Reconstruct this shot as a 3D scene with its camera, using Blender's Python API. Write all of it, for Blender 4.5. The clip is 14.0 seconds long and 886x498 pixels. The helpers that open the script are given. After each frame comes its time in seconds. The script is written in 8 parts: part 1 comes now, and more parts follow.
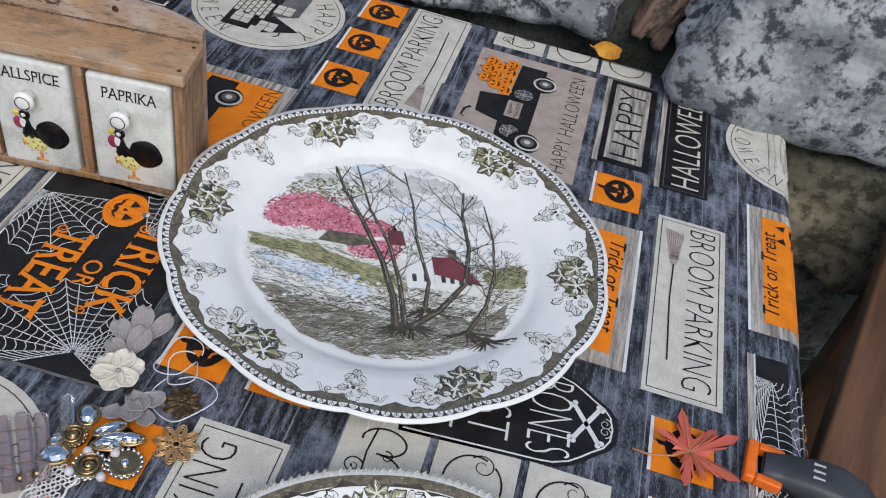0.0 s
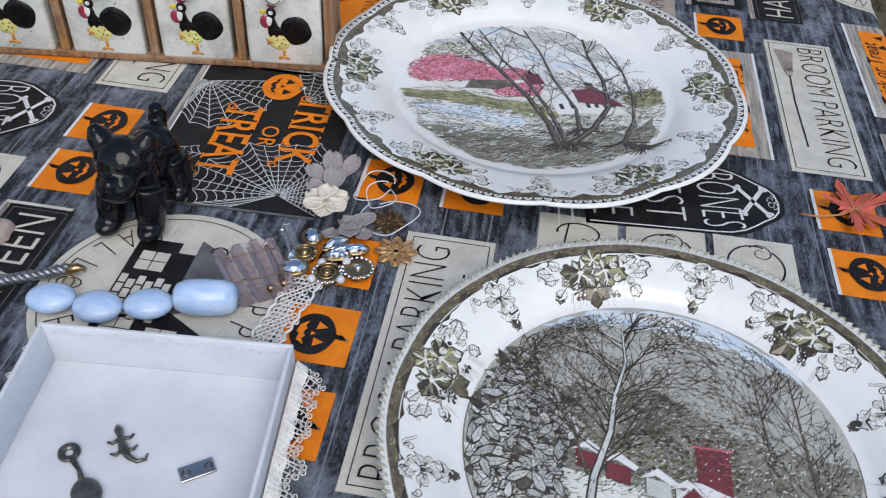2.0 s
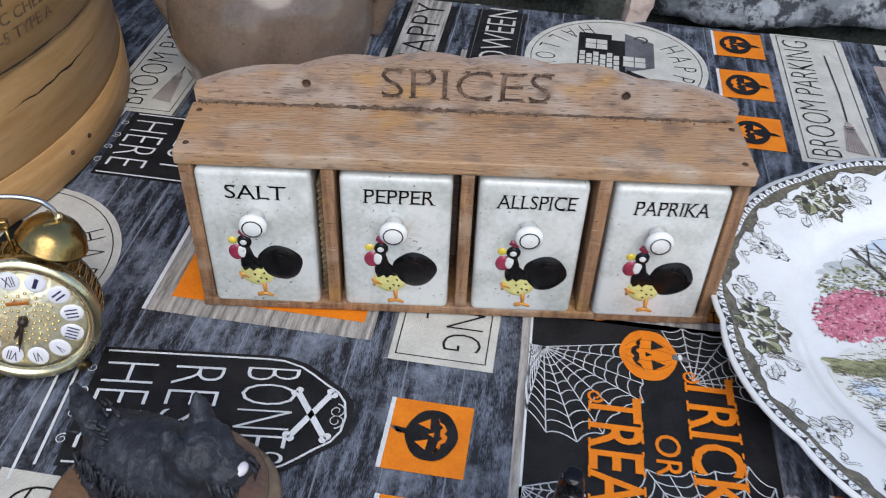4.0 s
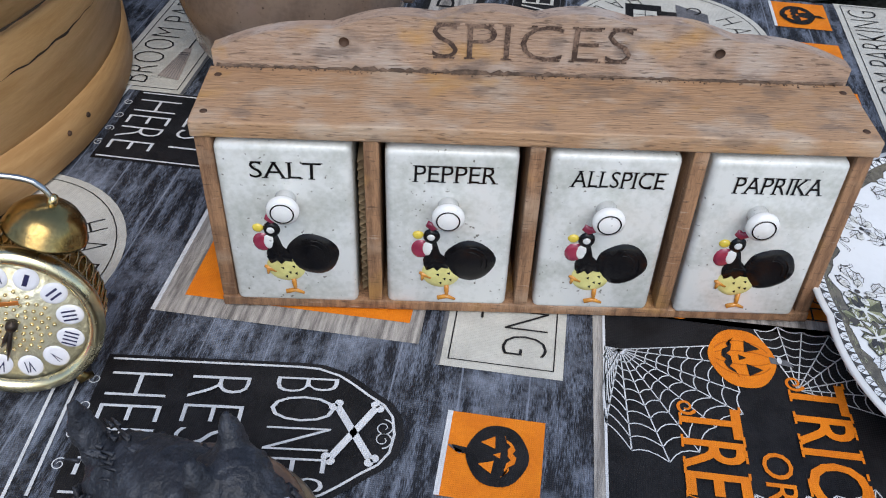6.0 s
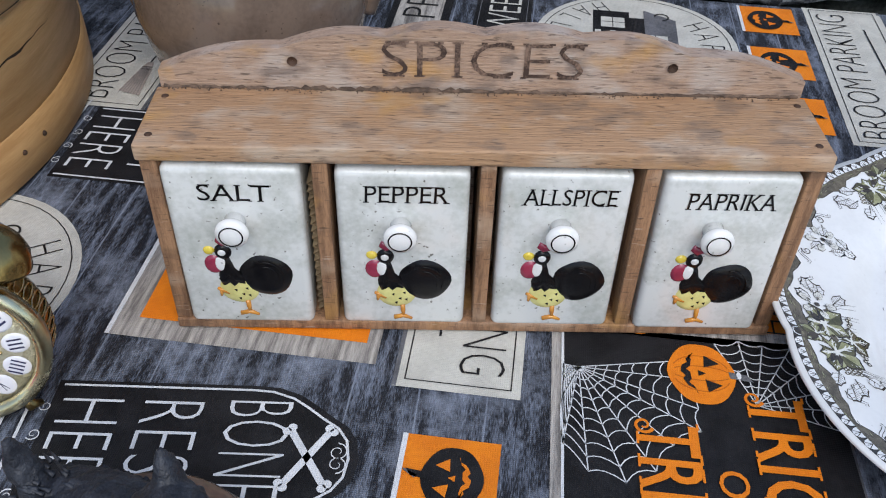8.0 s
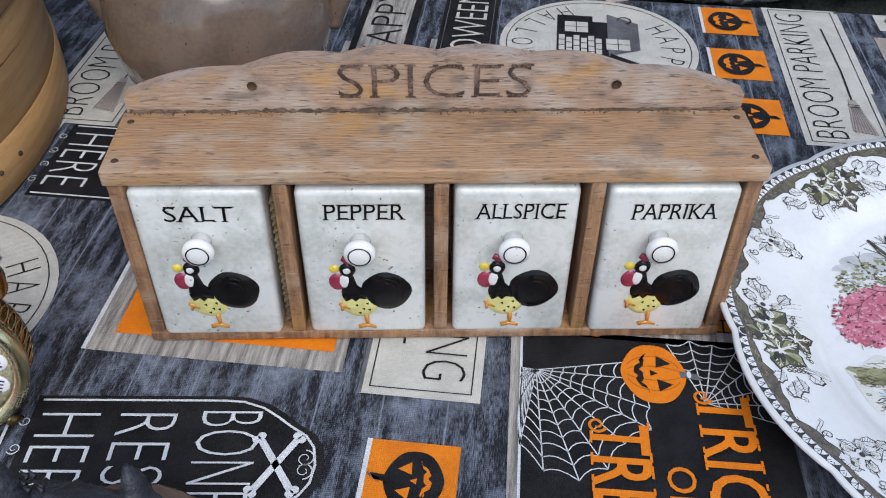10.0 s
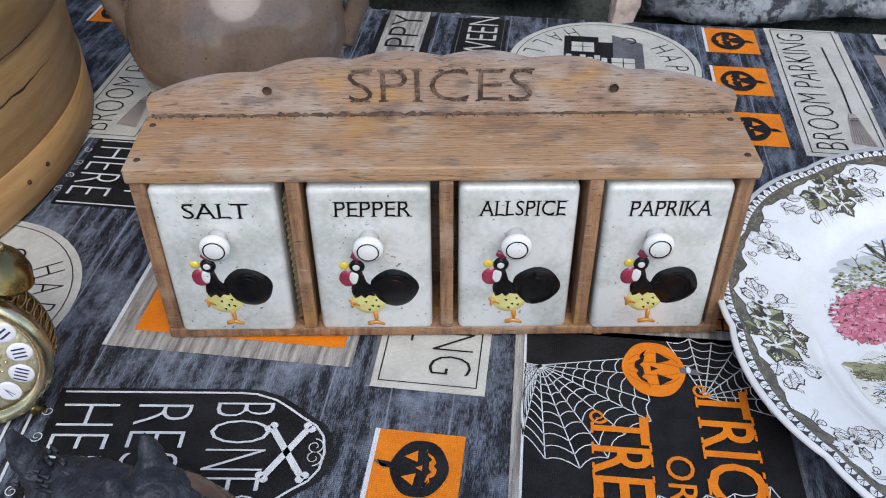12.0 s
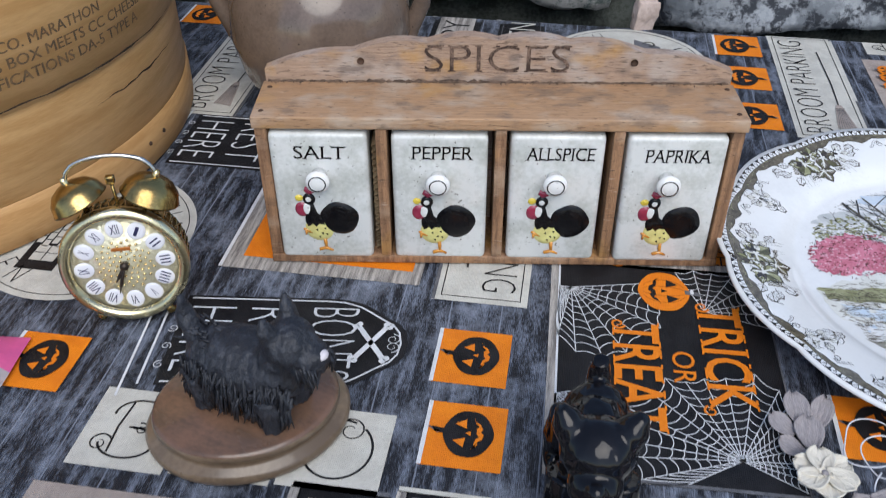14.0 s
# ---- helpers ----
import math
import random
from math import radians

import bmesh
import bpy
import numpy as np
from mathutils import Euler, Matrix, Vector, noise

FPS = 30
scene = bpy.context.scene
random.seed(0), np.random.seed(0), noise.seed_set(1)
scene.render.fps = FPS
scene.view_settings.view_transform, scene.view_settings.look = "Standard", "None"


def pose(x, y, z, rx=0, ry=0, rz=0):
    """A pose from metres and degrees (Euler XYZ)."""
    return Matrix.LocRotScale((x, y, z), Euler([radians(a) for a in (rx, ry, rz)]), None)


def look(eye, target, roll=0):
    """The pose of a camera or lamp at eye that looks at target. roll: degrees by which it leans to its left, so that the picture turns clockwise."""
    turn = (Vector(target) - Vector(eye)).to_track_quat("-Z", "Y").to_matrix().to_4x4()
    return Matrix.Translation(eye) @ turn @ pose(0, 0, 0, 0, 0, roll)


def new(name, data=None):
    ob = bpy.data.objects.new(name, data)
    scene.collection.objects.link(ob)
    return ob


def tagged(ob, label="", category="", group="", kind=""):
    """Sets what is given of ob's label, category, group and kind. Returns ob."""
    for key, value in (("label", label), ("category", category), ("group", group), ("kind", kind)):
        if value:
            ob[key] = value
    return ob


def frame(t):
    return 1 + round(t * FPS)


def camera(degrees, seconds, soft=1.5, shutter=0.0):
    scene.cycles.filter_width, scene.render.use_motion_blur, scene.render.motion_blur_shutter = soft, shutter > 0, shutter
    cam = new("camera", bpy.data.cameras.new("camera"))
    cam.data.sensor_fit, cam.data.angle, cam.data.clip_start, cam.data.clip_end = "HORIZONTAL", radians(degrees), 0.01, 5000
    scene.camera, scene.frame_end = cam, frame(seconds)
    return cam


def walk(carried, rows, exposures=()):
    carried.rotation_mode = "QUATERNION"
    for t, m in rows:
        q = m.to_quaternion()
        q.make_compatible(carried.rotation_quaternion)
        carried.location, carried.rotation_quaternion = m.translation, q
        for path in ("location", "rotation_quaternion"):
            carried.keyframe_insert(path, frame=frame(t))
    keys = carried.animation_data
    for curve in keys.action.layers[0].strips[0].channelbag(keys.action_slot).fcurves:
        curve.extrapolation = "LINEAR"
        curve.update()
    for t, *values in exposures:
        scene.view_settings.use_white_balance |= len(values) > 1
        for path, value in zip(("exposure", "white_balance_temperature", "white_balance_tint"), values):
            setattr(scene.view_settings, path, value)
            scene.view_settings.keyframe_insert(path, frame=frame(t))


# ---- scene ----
cam = camera(53.3, 14.0, soft=1.1, shutter=0.18)
PATH = [
    (0, (0.444, -0.456, 0.43), (0.478, 1.01, -0.931), 12.8),
    (0.5, (0.451, -0.46, 0.418), (0.471, 1.008, -0.94), 13.4),
    (1, (0.444, -0.482, 0.407), (0.44, 0.991, -0.946), 12.5),
    (1.5, (0.403, -0.532, 0.381), (0.385, 0.943, -0.97), 9.7),
    (2, (0.356, -0.575, 0.36), (0.37, 0.894, -0.996), 4.0),
    (2.5, (0.283, -0.595, 0.388), (0.325, 0.88, -0.961), 3.2),
    (3, (0.181, -0.535, 0.395), (0.225, 0.947, -0.948), 2.4),
    (3.5, (0.156, -0.416, 0.36), (0.103, 1.1, -0.943), 1.0),
    (4, (0.129, -0.332, 0.342), (0.118, 1.166, -0.983), 2.5),
    (4.2, (0.119, -0.312, 0.328), (0.106, 1.185, -0.999), 2.6),
    (6.3, (0.102, -0.287, 0.292), (0.096, 1.216, -1.027), 2.0),
    (6.5, (0.105, -0.286, 0.291), (0.101, 1.218, -1.027), 2.0),
    (7, (0.11, -0.286, 0.297), (0.111, 1.217, -1.022), 2.1),
    (7.5, (0.115, -0.281, 0.3), (0.121, 1.22, -1.021), 1.8),
    (8, (0.118, -0.279, 0.298), (0.128, 1.22, -1.026), 1.7),
    (10.3, (0.136, -0.288, 0.318), (0.157, 1.194, -1.025), 0.5),
    (10.5, (0.138, -0.296, 0.312), (0.143, 1.216, -0.997), 0.2),
    (11, (0.143, -0.303, 0.312), (0.148, 1.219, -0.985), 0.2),
    (11.5, (0.141, -0.308, 0.316), (0.133, 1.223, -0.972), -0.2),
    (12, (0.139, -0.309, 0.314), (0.121, 1.229, -0.964), -0.4),
    (12.5, (0.134, -0.31, 0.313), (0.106, 1.238, -0.952), -0.2),
    (13, (0.137, -0.312, 0.322), (0.103, 1.248, -0.929), -0.2),
    (13.5, (0.139, -0.356, 0.345), (0.105, 1.232, -0.872), -0.2),
    (13.8, (0.117, -0.399, 0.347), (0.073, 1.184, -0.874), 0.1),
    (14, (0.121, -0.422, 0.339), (0.06, 1.159, -0.884), -0.2),
]
walk(cam, [(t, look(eye, target, roll)) for t, eye, target, roll in PATH], exposures=[(0, 0.08, 6900, 10), (1, 0.06, 6900, 10), (2.2, 0.07, 6750, 10), (3, 0.10, 6550, 10), (4, 0.20, 6450, 10), (8, 0.17, 6400, 10), (14, 0.20, 6400, 10)])

# ---------------------------------------------------------------- light: a bright overcast sky
SUN_EL, SUN_AZ = 50.0, 166.0
world = bpy.data.worlds.new("sky")
scene.world = world
world.use_nodes = True
wn, wl = world.node_tree.nodes, world.node_tree.links
sky = wn.new("ShaderNodeTexSky")
sky.sky_type, sky.sun_disc = "NISHITA", False
sky.sun_elevation, sky.sun_rotation = radians(SUN_EL), radians(SUN_AZ)
sky.air_density, sky.dust_density = 1.0, 1.0
wl.new(sky.outputs[0], wn["Background"].inputs[0])
wn["Background"].inputs[1].default_value = 0.15
sun = new("sun", bpy.data.lights.new("sun", "SUN"))
sun.data.energy, sun.data.angle, sun.data.color = 2.0, radians(50), (1.0, 0.97, 0.93)
az, el = radians(SUN_AZ), radians(SUN_EL)
sun.matrix_world = look((math.sin(az) * math.cos(el) * 9, math.cos(az) * math.cos(el) * 9, math.sin(el) * 9), (0, 0, 0))


# ---------------------------------------------------------------- materials
def material(name, a, b=None, scale=40.0, stretch=(1, 1, 1), rough=0.5, metal=0.0, bump=0.0, bump_scale=300.0,
             contrast=(0.35, 0.65), fine=0.25, weave=0.0, spec=0.5, trans=0.0, ior=1.45, coat=0.0, rough_var=0.08, sub=0.0):
    """A surface with two scales of colour variation, uneven gloss and fine relief."""
    m = bpy.data.materials.new(name)
    m.use_nodes = True
    n, l = m.node_tree.nodes, m.node_tree.links
    p = n["Principled BSDF"]
    b = b or tuple(0.8 * v for v in a)
    co = n.new("ShaderNodeTexCoord")
    mp = n.new("ShaderNodeMapping")
    mp.inputs["Scale"].default_value = stretch
    l.new(co.outputs["Object"], mp.inputs[0])
    big, small = n.new("ShaderNodeTexNoise"), n.new("ShaderNodeTexNoise")
    big.inputs["Scale"].default_value, big.inputs["Detail"].default_value = scale, 5.0
    small.inputs["Scale"].default_value, small.inputs["Detail"].default_value = scale * 9, 3.0
    l.new(mp.outputs[0], big.inputs[0])
    l.new(mp.outputs[0], small.inputs[0])
    mixf = n.new("ShaderNodeMath")
    mixf.operation = "MULTIPLY_ADD"
    l.new(small.outputs[0], mixf.inputs[0])
    mixf.inputs[1].default_value = fine
    l.new(big.outputs[0], mixf.inputs[2])
    rng = n.new("ShaderNodeMapRange")
    rng.inputs[1].default_value, rng.inputs[2].default_value = contrast[0] + fine * 0.5, contrast[1] + fine * 0.5
    l.new(mixf.outputs[0], rng.inputs[0])
    mix = n.new("ShaderNodeMix")
    mix.data_type = "RGBA"
    mix.inputs[6].default_value, mix.inputs[7].default_value = (*a, 1), (*b, 1)
    l.new(rng.outputs[0], mix.inputs[0])
    l.new(mix.outputs[2], p.inputs["Base Color"])
    rr = n.new("ShaderNodeMapRange")
    rr.inputs[3].default_value, rr.inputs[4].default_value = max(rough - rough_var, 0.02), min(rough + rough_var, 1)
    l.new(big.outputs[0], rr.inputs[0])
    l.new(rr.outputs[0], p.inputs["Roughness"])
    p.inputs["Metallic"].default_value = metal
    p.inputs["Specular IOR Level"].default_value = spec
    p.inputs["IOR"].default_value = ior
    p.inputs["Transmission Weight"].default_value = trans
    p.inputs["Coat Weight"].default_value = coat
    p.inputs["Coat Roughness"].default_value = 0.05
    if sub:
        p.inputs["Subsurface Weight"].default_value = sub
        p.inputs["Subsurface Radius"].default_value = (0.004, 0.003, 0.002)
    height = None
    if weave:
        waves = []
        for axis in ("X", "Y"):
            w = n.new("ShaderNodeTexWave")
            w.bands_direction = axis
            w.inputs["Scale"].default_value, w.inputs["Distortion"].default_value = 330, 0.6
            l.new(co.outputs["Object"], w.inputs[0])
            waves.append(w)
        mul = n.new("ShaderNodeMath")
        mul.operation = "MULTIPLY"
        l.new(waves[0].outputs["Fac"], mul.inputs[0])
        l.new(waves[1].outputs["Fac"], mul.inputs[1])
        height = mul.outputs[0]
        strength = weave
    elif bump:
        bn = n.new("ShaderNodeTexNoise")
        bn.inputs["Scale"].default_value, bn.inputs["Detail"].default_value = bump_scale, 4.0
        l.new(mp.outputs[0], bn.inputs[0])
        height = bn.outputs[0]
        strength = bump
    if height:
        bp = n.new("ShaderNodeBump")
        bp.inputs["Strength"].default_value, bp.inputs["Distance"].default_value = strength, 0.001
        l.new(height, bp.inputs["Height"])
        l.new(bp.outputs[0], p.inputs["Normal"])
    return m


def cloth_ground():
    """Charcoal printed planks: pale vertical scratches, plank seams and a woven grain."""
    # the pale streak colour is raised as well, for sky sheen on the vinyl
    m = material("charcoal_plank_print", (0.011, 0.013, 0.019), (0.185, 0.215, 0.275), scale=9, stretch=(26, 3.6, 1), rough=0.48,
                 contrast=(0.44, 0.74), fine=0.8, weave=0.45, rough_var=0.14, spec=0.42)
    n, l = m.node_tree.nodes, m.node_tree.links
    p = n["Principled BSDF"]
    base = p.inputs["Base Color"].links[0].from_socket
    co = n.new("ShaderNodeTexCoord")
    sep = n.new("ShaderNodeSeparateXYZ")
    l.new(co.outputs["Object"], sep.inputs[0])
    wob = n.new("ShaderNodeTexNoise")
    wob.inputs["Scale"].default_value = 14
    l.new(co.outputs["Object"], wob.inputs[0])
    # plank seams: thin grey lines every 29 mm
    add = n.new("ShaderNodeMath"); add.operation = "MULTIPLY_ADD"
    l.new(wob.outputs[0], add.inputs[0]); add.inputs[1].default_value = 0.002; l.new(sep.outputs[0], add.inputs[2])
    fr = n.new("ShaderNodeMath"); fr.operation = "PINGPONG"
    l.new(add.outputs[0], fr.inputs[0]); fr.inputs[1].default_value = 0.0145
    lt = n.new("ShaderNodeMapRange")
    lt.inputs[1].default_value, lt.inputs[2].default_value, lt.inputs[3].default_value, lt.inputs[4].default_value = 0.0002, 0.0006, 0.6, 0.0
    l.new(fr.outputs[0], lt.inputs[0])
    # worn pale clouds, their blue-grey brightened to carry some of the vinyl's sky sheen
    wear_sheen = n.new("ShaderNodeTexNoise")
    wear_sheen.inputs["Scale"].default_value, wear_sheen.inputs["Detail"].default_value = 22, 9
    wear_sheen.inputs["Roughness"].default_value = 0.75
    l.new(co.outputs["Object"], wear_sheen.inputs[0])
    wr = n.new("ShaderNodeMapRange")
    wr.inputs[1].default_value, wr.inputs[2].default_value, wr.inputs[3].default_value, wr.inputs[4].default_value = 0.50, 0.74, 0.0, 0.9
    l.new(wear_sheen.outputs[0], wr.inputs[0])
    mx = n.new("ShaderNodeMath"); mx.operation = "MAXIMUM"
    l.new(lt.outputs[0], mx.inputs[0]); l.new(wr.outputs[0], mx.inputs[1])
    mix = n.new("ShaderNodeMix"); mix.data_type = "RGBA"
    mix.inputs[7].default_value = (0.30, 0.34, 0.42, 1)
    l.new(mx.outputs[0], mix.inputs[0]); l.new(base, mix.inputs[6]); l.new(mix.outputs[2], p.inputs["Base Color"])
    return m


M_CLOTH = cloth_ground()
PR = dict(scale=60, rough=0.48, weave=0.3, fine=0.5, spec=0.3)
M_CREAM = material("cream_print", (0.60, 0.59, 0.53), (0.50, 0.49, 0.44), **PR)
M_TAN = material("taupe_print", (0.42, 0.36, 0.32), (0.33, 0.28, 0.25), **PR)
M_ORANGE = material("orange_print", (0.83, 0.24, 0.012), (0.72, 0.19, 0.01), **PR)
M_ORANGE2 = material("dark_orange_print", (0.55, 0.13, 0.008), (0.45, 0.10, 0.008), **PR)
M_BLACK = material("black_print", (0.006, 0.006, 0.007), (0.016, 0.016, 0.018), **PR)
M_WHITE = material("white_print", (0.72, 0.74, 0.76), (0.6, 0.62, 0.64), **PR)
M_GREYP = material("grey_print", (0.16, 0.165, 0.18), (0.09, 0.092, 0.1), **PR)
M_BARN = material("pale_plank_print", (0.50, 0.47, 0.43), (0.16, 0.15, 0.14), scale=10, stretch=(30, 2, 1), rough=0.48, weave=0.3, fine=0.4, spec=0.3)
PRINTS = [M_CREAM, M_TAN, M_ORANGE, M_ORANGE2, M_BLACK, M_WHITE, M_GREYP, M_BARN]
CREAM, TAN, ORANGE, ORANGE2, BLACK, WHITE, GREYP, BARN = range(8)


# ---------------------------------------------------------------- mesh helpers
class Shape:
    """Gathers faces of several materials, each vertex passed through a mapping."""

    def __init__(self, fold=None):
        self.v, self.f, self.m, self.s, self.fold = [], [], [], [], fold

    def add(self, verts, faces, mat=0, smooth=False):
        k = len(self.v)
        self.v += [self.fold(*p) if self.fold else tuple(p) for p in verts]
        self.f += [tuple(i + k for i in q) for q in faces]
        self.m += [mat] * len(faces)
        self.s += [smooth] * len(faces)
        return self

    def box(self, x0, x1, y0, y1, z0, z1, mat=0):
        v = [(x, y, z) for z in (z0, z1) for y in (y0, y1) for x in (x0, x1)]
        return self.add(v, [(0, 2, 3, 1), (4, 5, 7, 6), (0, 1, 5, 4), (2, 6, 7, 3), (0, 4, 6, 2), (1, 3, 7, 5)], mat)

    def rbox(self, x0, x1, y0, y1, z0, z1, r, mat=0, seg=3):
        bm = bmesh.new()
        bmesh.ops.create_cube(bm, size=1)
        for p in bm.verts:
            p.co = ((x0 + x1) / 2 + p.co.x * (x1 - x0), (y0 + y1) / 2 + p.co.y * (y1 - y0), (z0 + z1) / 2 + p.co.z * (z1 - z0))
        bmesh.ops.bevel(bm, geom=bm.edges[:] + bm.verts[:], offset=r, segments=seg, affect="EDGES", profile=0.5)
        self.take(bm, mat, True)
        return self

    def take(self, bm, mat=0, smooth=True, m=None):
        bm.verts.index_update()
        self.add([tuple(m @ p.co) if m else tuple(p.co) for p in bm.verts], [tuple(p.index for p in f.verts) for f in bm.faces], mat, smooth)
        bm.free()
        return self

    def lathe(self, prof, n=48, mat=0, centre=(0, 0, 0), m=None, lobe=None, smooth=True):
        """Turns (r, z) points round the z axis."""
        v, f = [], []
        for j in range(n):
            a = 2 * math.pi * j / n
            k = lobe(a) if lobe else 0.0
            for i, (r, z) in enumerate(prof):
                w = (r + k * (r / prof[-1][0] if lobe else 0))
                p = Vector((w * math.cos(a), w * math.sin(a), z))
                p = m @ p if m else p
                v.append((p.x + centre[0], p.y + centre[1], p.z + centre[2]))
        k = len(prof)
        for j in range(n):
            for i in range(k - 1):
                a, b = j * k + i, (j + 1) % n * k + i
                f.append((a, b, b + 1, a + 1))
        return self.add(v, f, mat, smooth)

    def tube(self, pts, r, n=8, mat=0, closed=False):
        pts = [Vector(p) for p in pts]
        v, f = [], []
        up = Vector((0.13, 0.21, 0.97))
        for i, p in enumerate(pts):
            a = pts[i - 1] if i or closed else p
            b = pts[(i + 1) % len(pts)] if i < len(pts) - 1 or closed else p
            d = (b - a).normalized() if (b - a).length else Vector((1, 0, 0))
            s = d.cross(up).normalized()
            t = s.cross(d)
            w = r[i] if isinstance(r, (list, tuple)) else r
            v += [tuple(p + w * (math.cos(2 * math.pi * j / n) * s + math.sin(2 * math.pi * j / n) * t)) for j in range(n)]
        e = len(pts) if closed else len(pts) - 1
        for i in range(e):
            o = (i + 1) % len(pts)
            f += [(i * n + j, i * n + (j + 1) % n, o * n + (j + 1) % n, o * n + j) for j in range(n)]
        if not closed:
            f += [tuple(range(n))[::-1], tuple((len(pts) - 1) * n + j for j in range(n))]
        return self.add(v, f, mat, True)

    def ball(self, c, r, mat=0, u=14, w=10, m=None):
        r = r if isinstance(r, (tuple, list)) else (r, r, r)
        bm = bmesh.new()
        bmesh.ops.create_uvsphere(bm, u_segments=u, v_segments=w, radius=1)
        t = Matrix.Translation(c) @ (m.to_4x4() if m else Matrix.Identity(4)) @ Matrix.Diagonal((*r, 1))
        return self.take(bm, mat, True, t)

    def dome(self, pts, h, mat=0, base=0.0, inset=0.35, place=None):
        """A flat outline raised to a soft cushion of height h."""
        n = len(pts)
        cx, cy = sum(p[0] for p in pts) / n, sum(p[1] for p in pts) / n
        v = []
        for k, z in ((0, 0.0), (inset * 0.4, 0.7 * h), (inset, h)):
            v += [(p[0] + (cx - p[0]) * k, p[1] + (cy - p[1]) * k, base + z) for p in pts]
        f = [(r * n + i, r * n + (i + 1) % n, (r + 1) * n + (i + 1) % n, (r + 1) * n + i) for r in (0, 1) for i in range(n)]
        f.append(tuple(range(2 * n, 3 * n)))
        if place:
            v = [place(*p) for p in v]
        return self.add(v, f, mat, True)


def link(name, g, mats, parent=None, label=""):
    me = bpy.data.meshes.new(name)
    me.from_pydata(g.v, [], g.f)
    me.polygons.foreach_set("material_index", g.m)
    me.polygons.foreach_set("use_smooth", g.s)
    for m in mats if isinstance(mats, (list, tuple)) else [mats]:
        me.materials.append(m)
    me.update()
    ob = new(name, me)
    if parent:
        ob.parent = parent
    if label:
        tagged(ob, label)
    return ob


part = link


def thing(name, label, category, at=None, group="", kind=""):
    ob = new(name)
    ob.empty_display_size = 0.02
    ob.matrix_world = at or Matrix.Identity(4)
    return tagged(ob, label, category, group, kind)


LETTERS = {}


def letters(s, thin=0.0):
    """The outline mesh of a word in the built-in font, its strokes thinned, scaled to a unit box."""
    key = (s, thin)
    if key not in LETTERS:
        cu = bpy.data.curves.new("word", "FONT")
        cu.body, cu.size, cu.resolution_u, cu.offset = s, 1.0, 3, -thin
        ob = bpy.data.objects.new("word", cu)
        scene.collection.objects.link(ob)
        me = bpy.data.meshes.new_from_object(ob.evaluated_get(bpy.context.evaluated_depsgraph_get()))
        co = np.array([tuple(p.co)[:2] for p in me.vertices])
        lo, hi = co.min(0), co.max(0)
        LETTERS[key] = ((co - lo) / (hi - lo), [tuple(q.vertices) for q in me.polygons], (hi - lo)[0] / (hi - lo)[1])
        bpy.data.objects.remove(ob)
        bpy.data.curves.remove(cu)
        bpy.data.meshes.remove(me)
    return LETTERS[key]


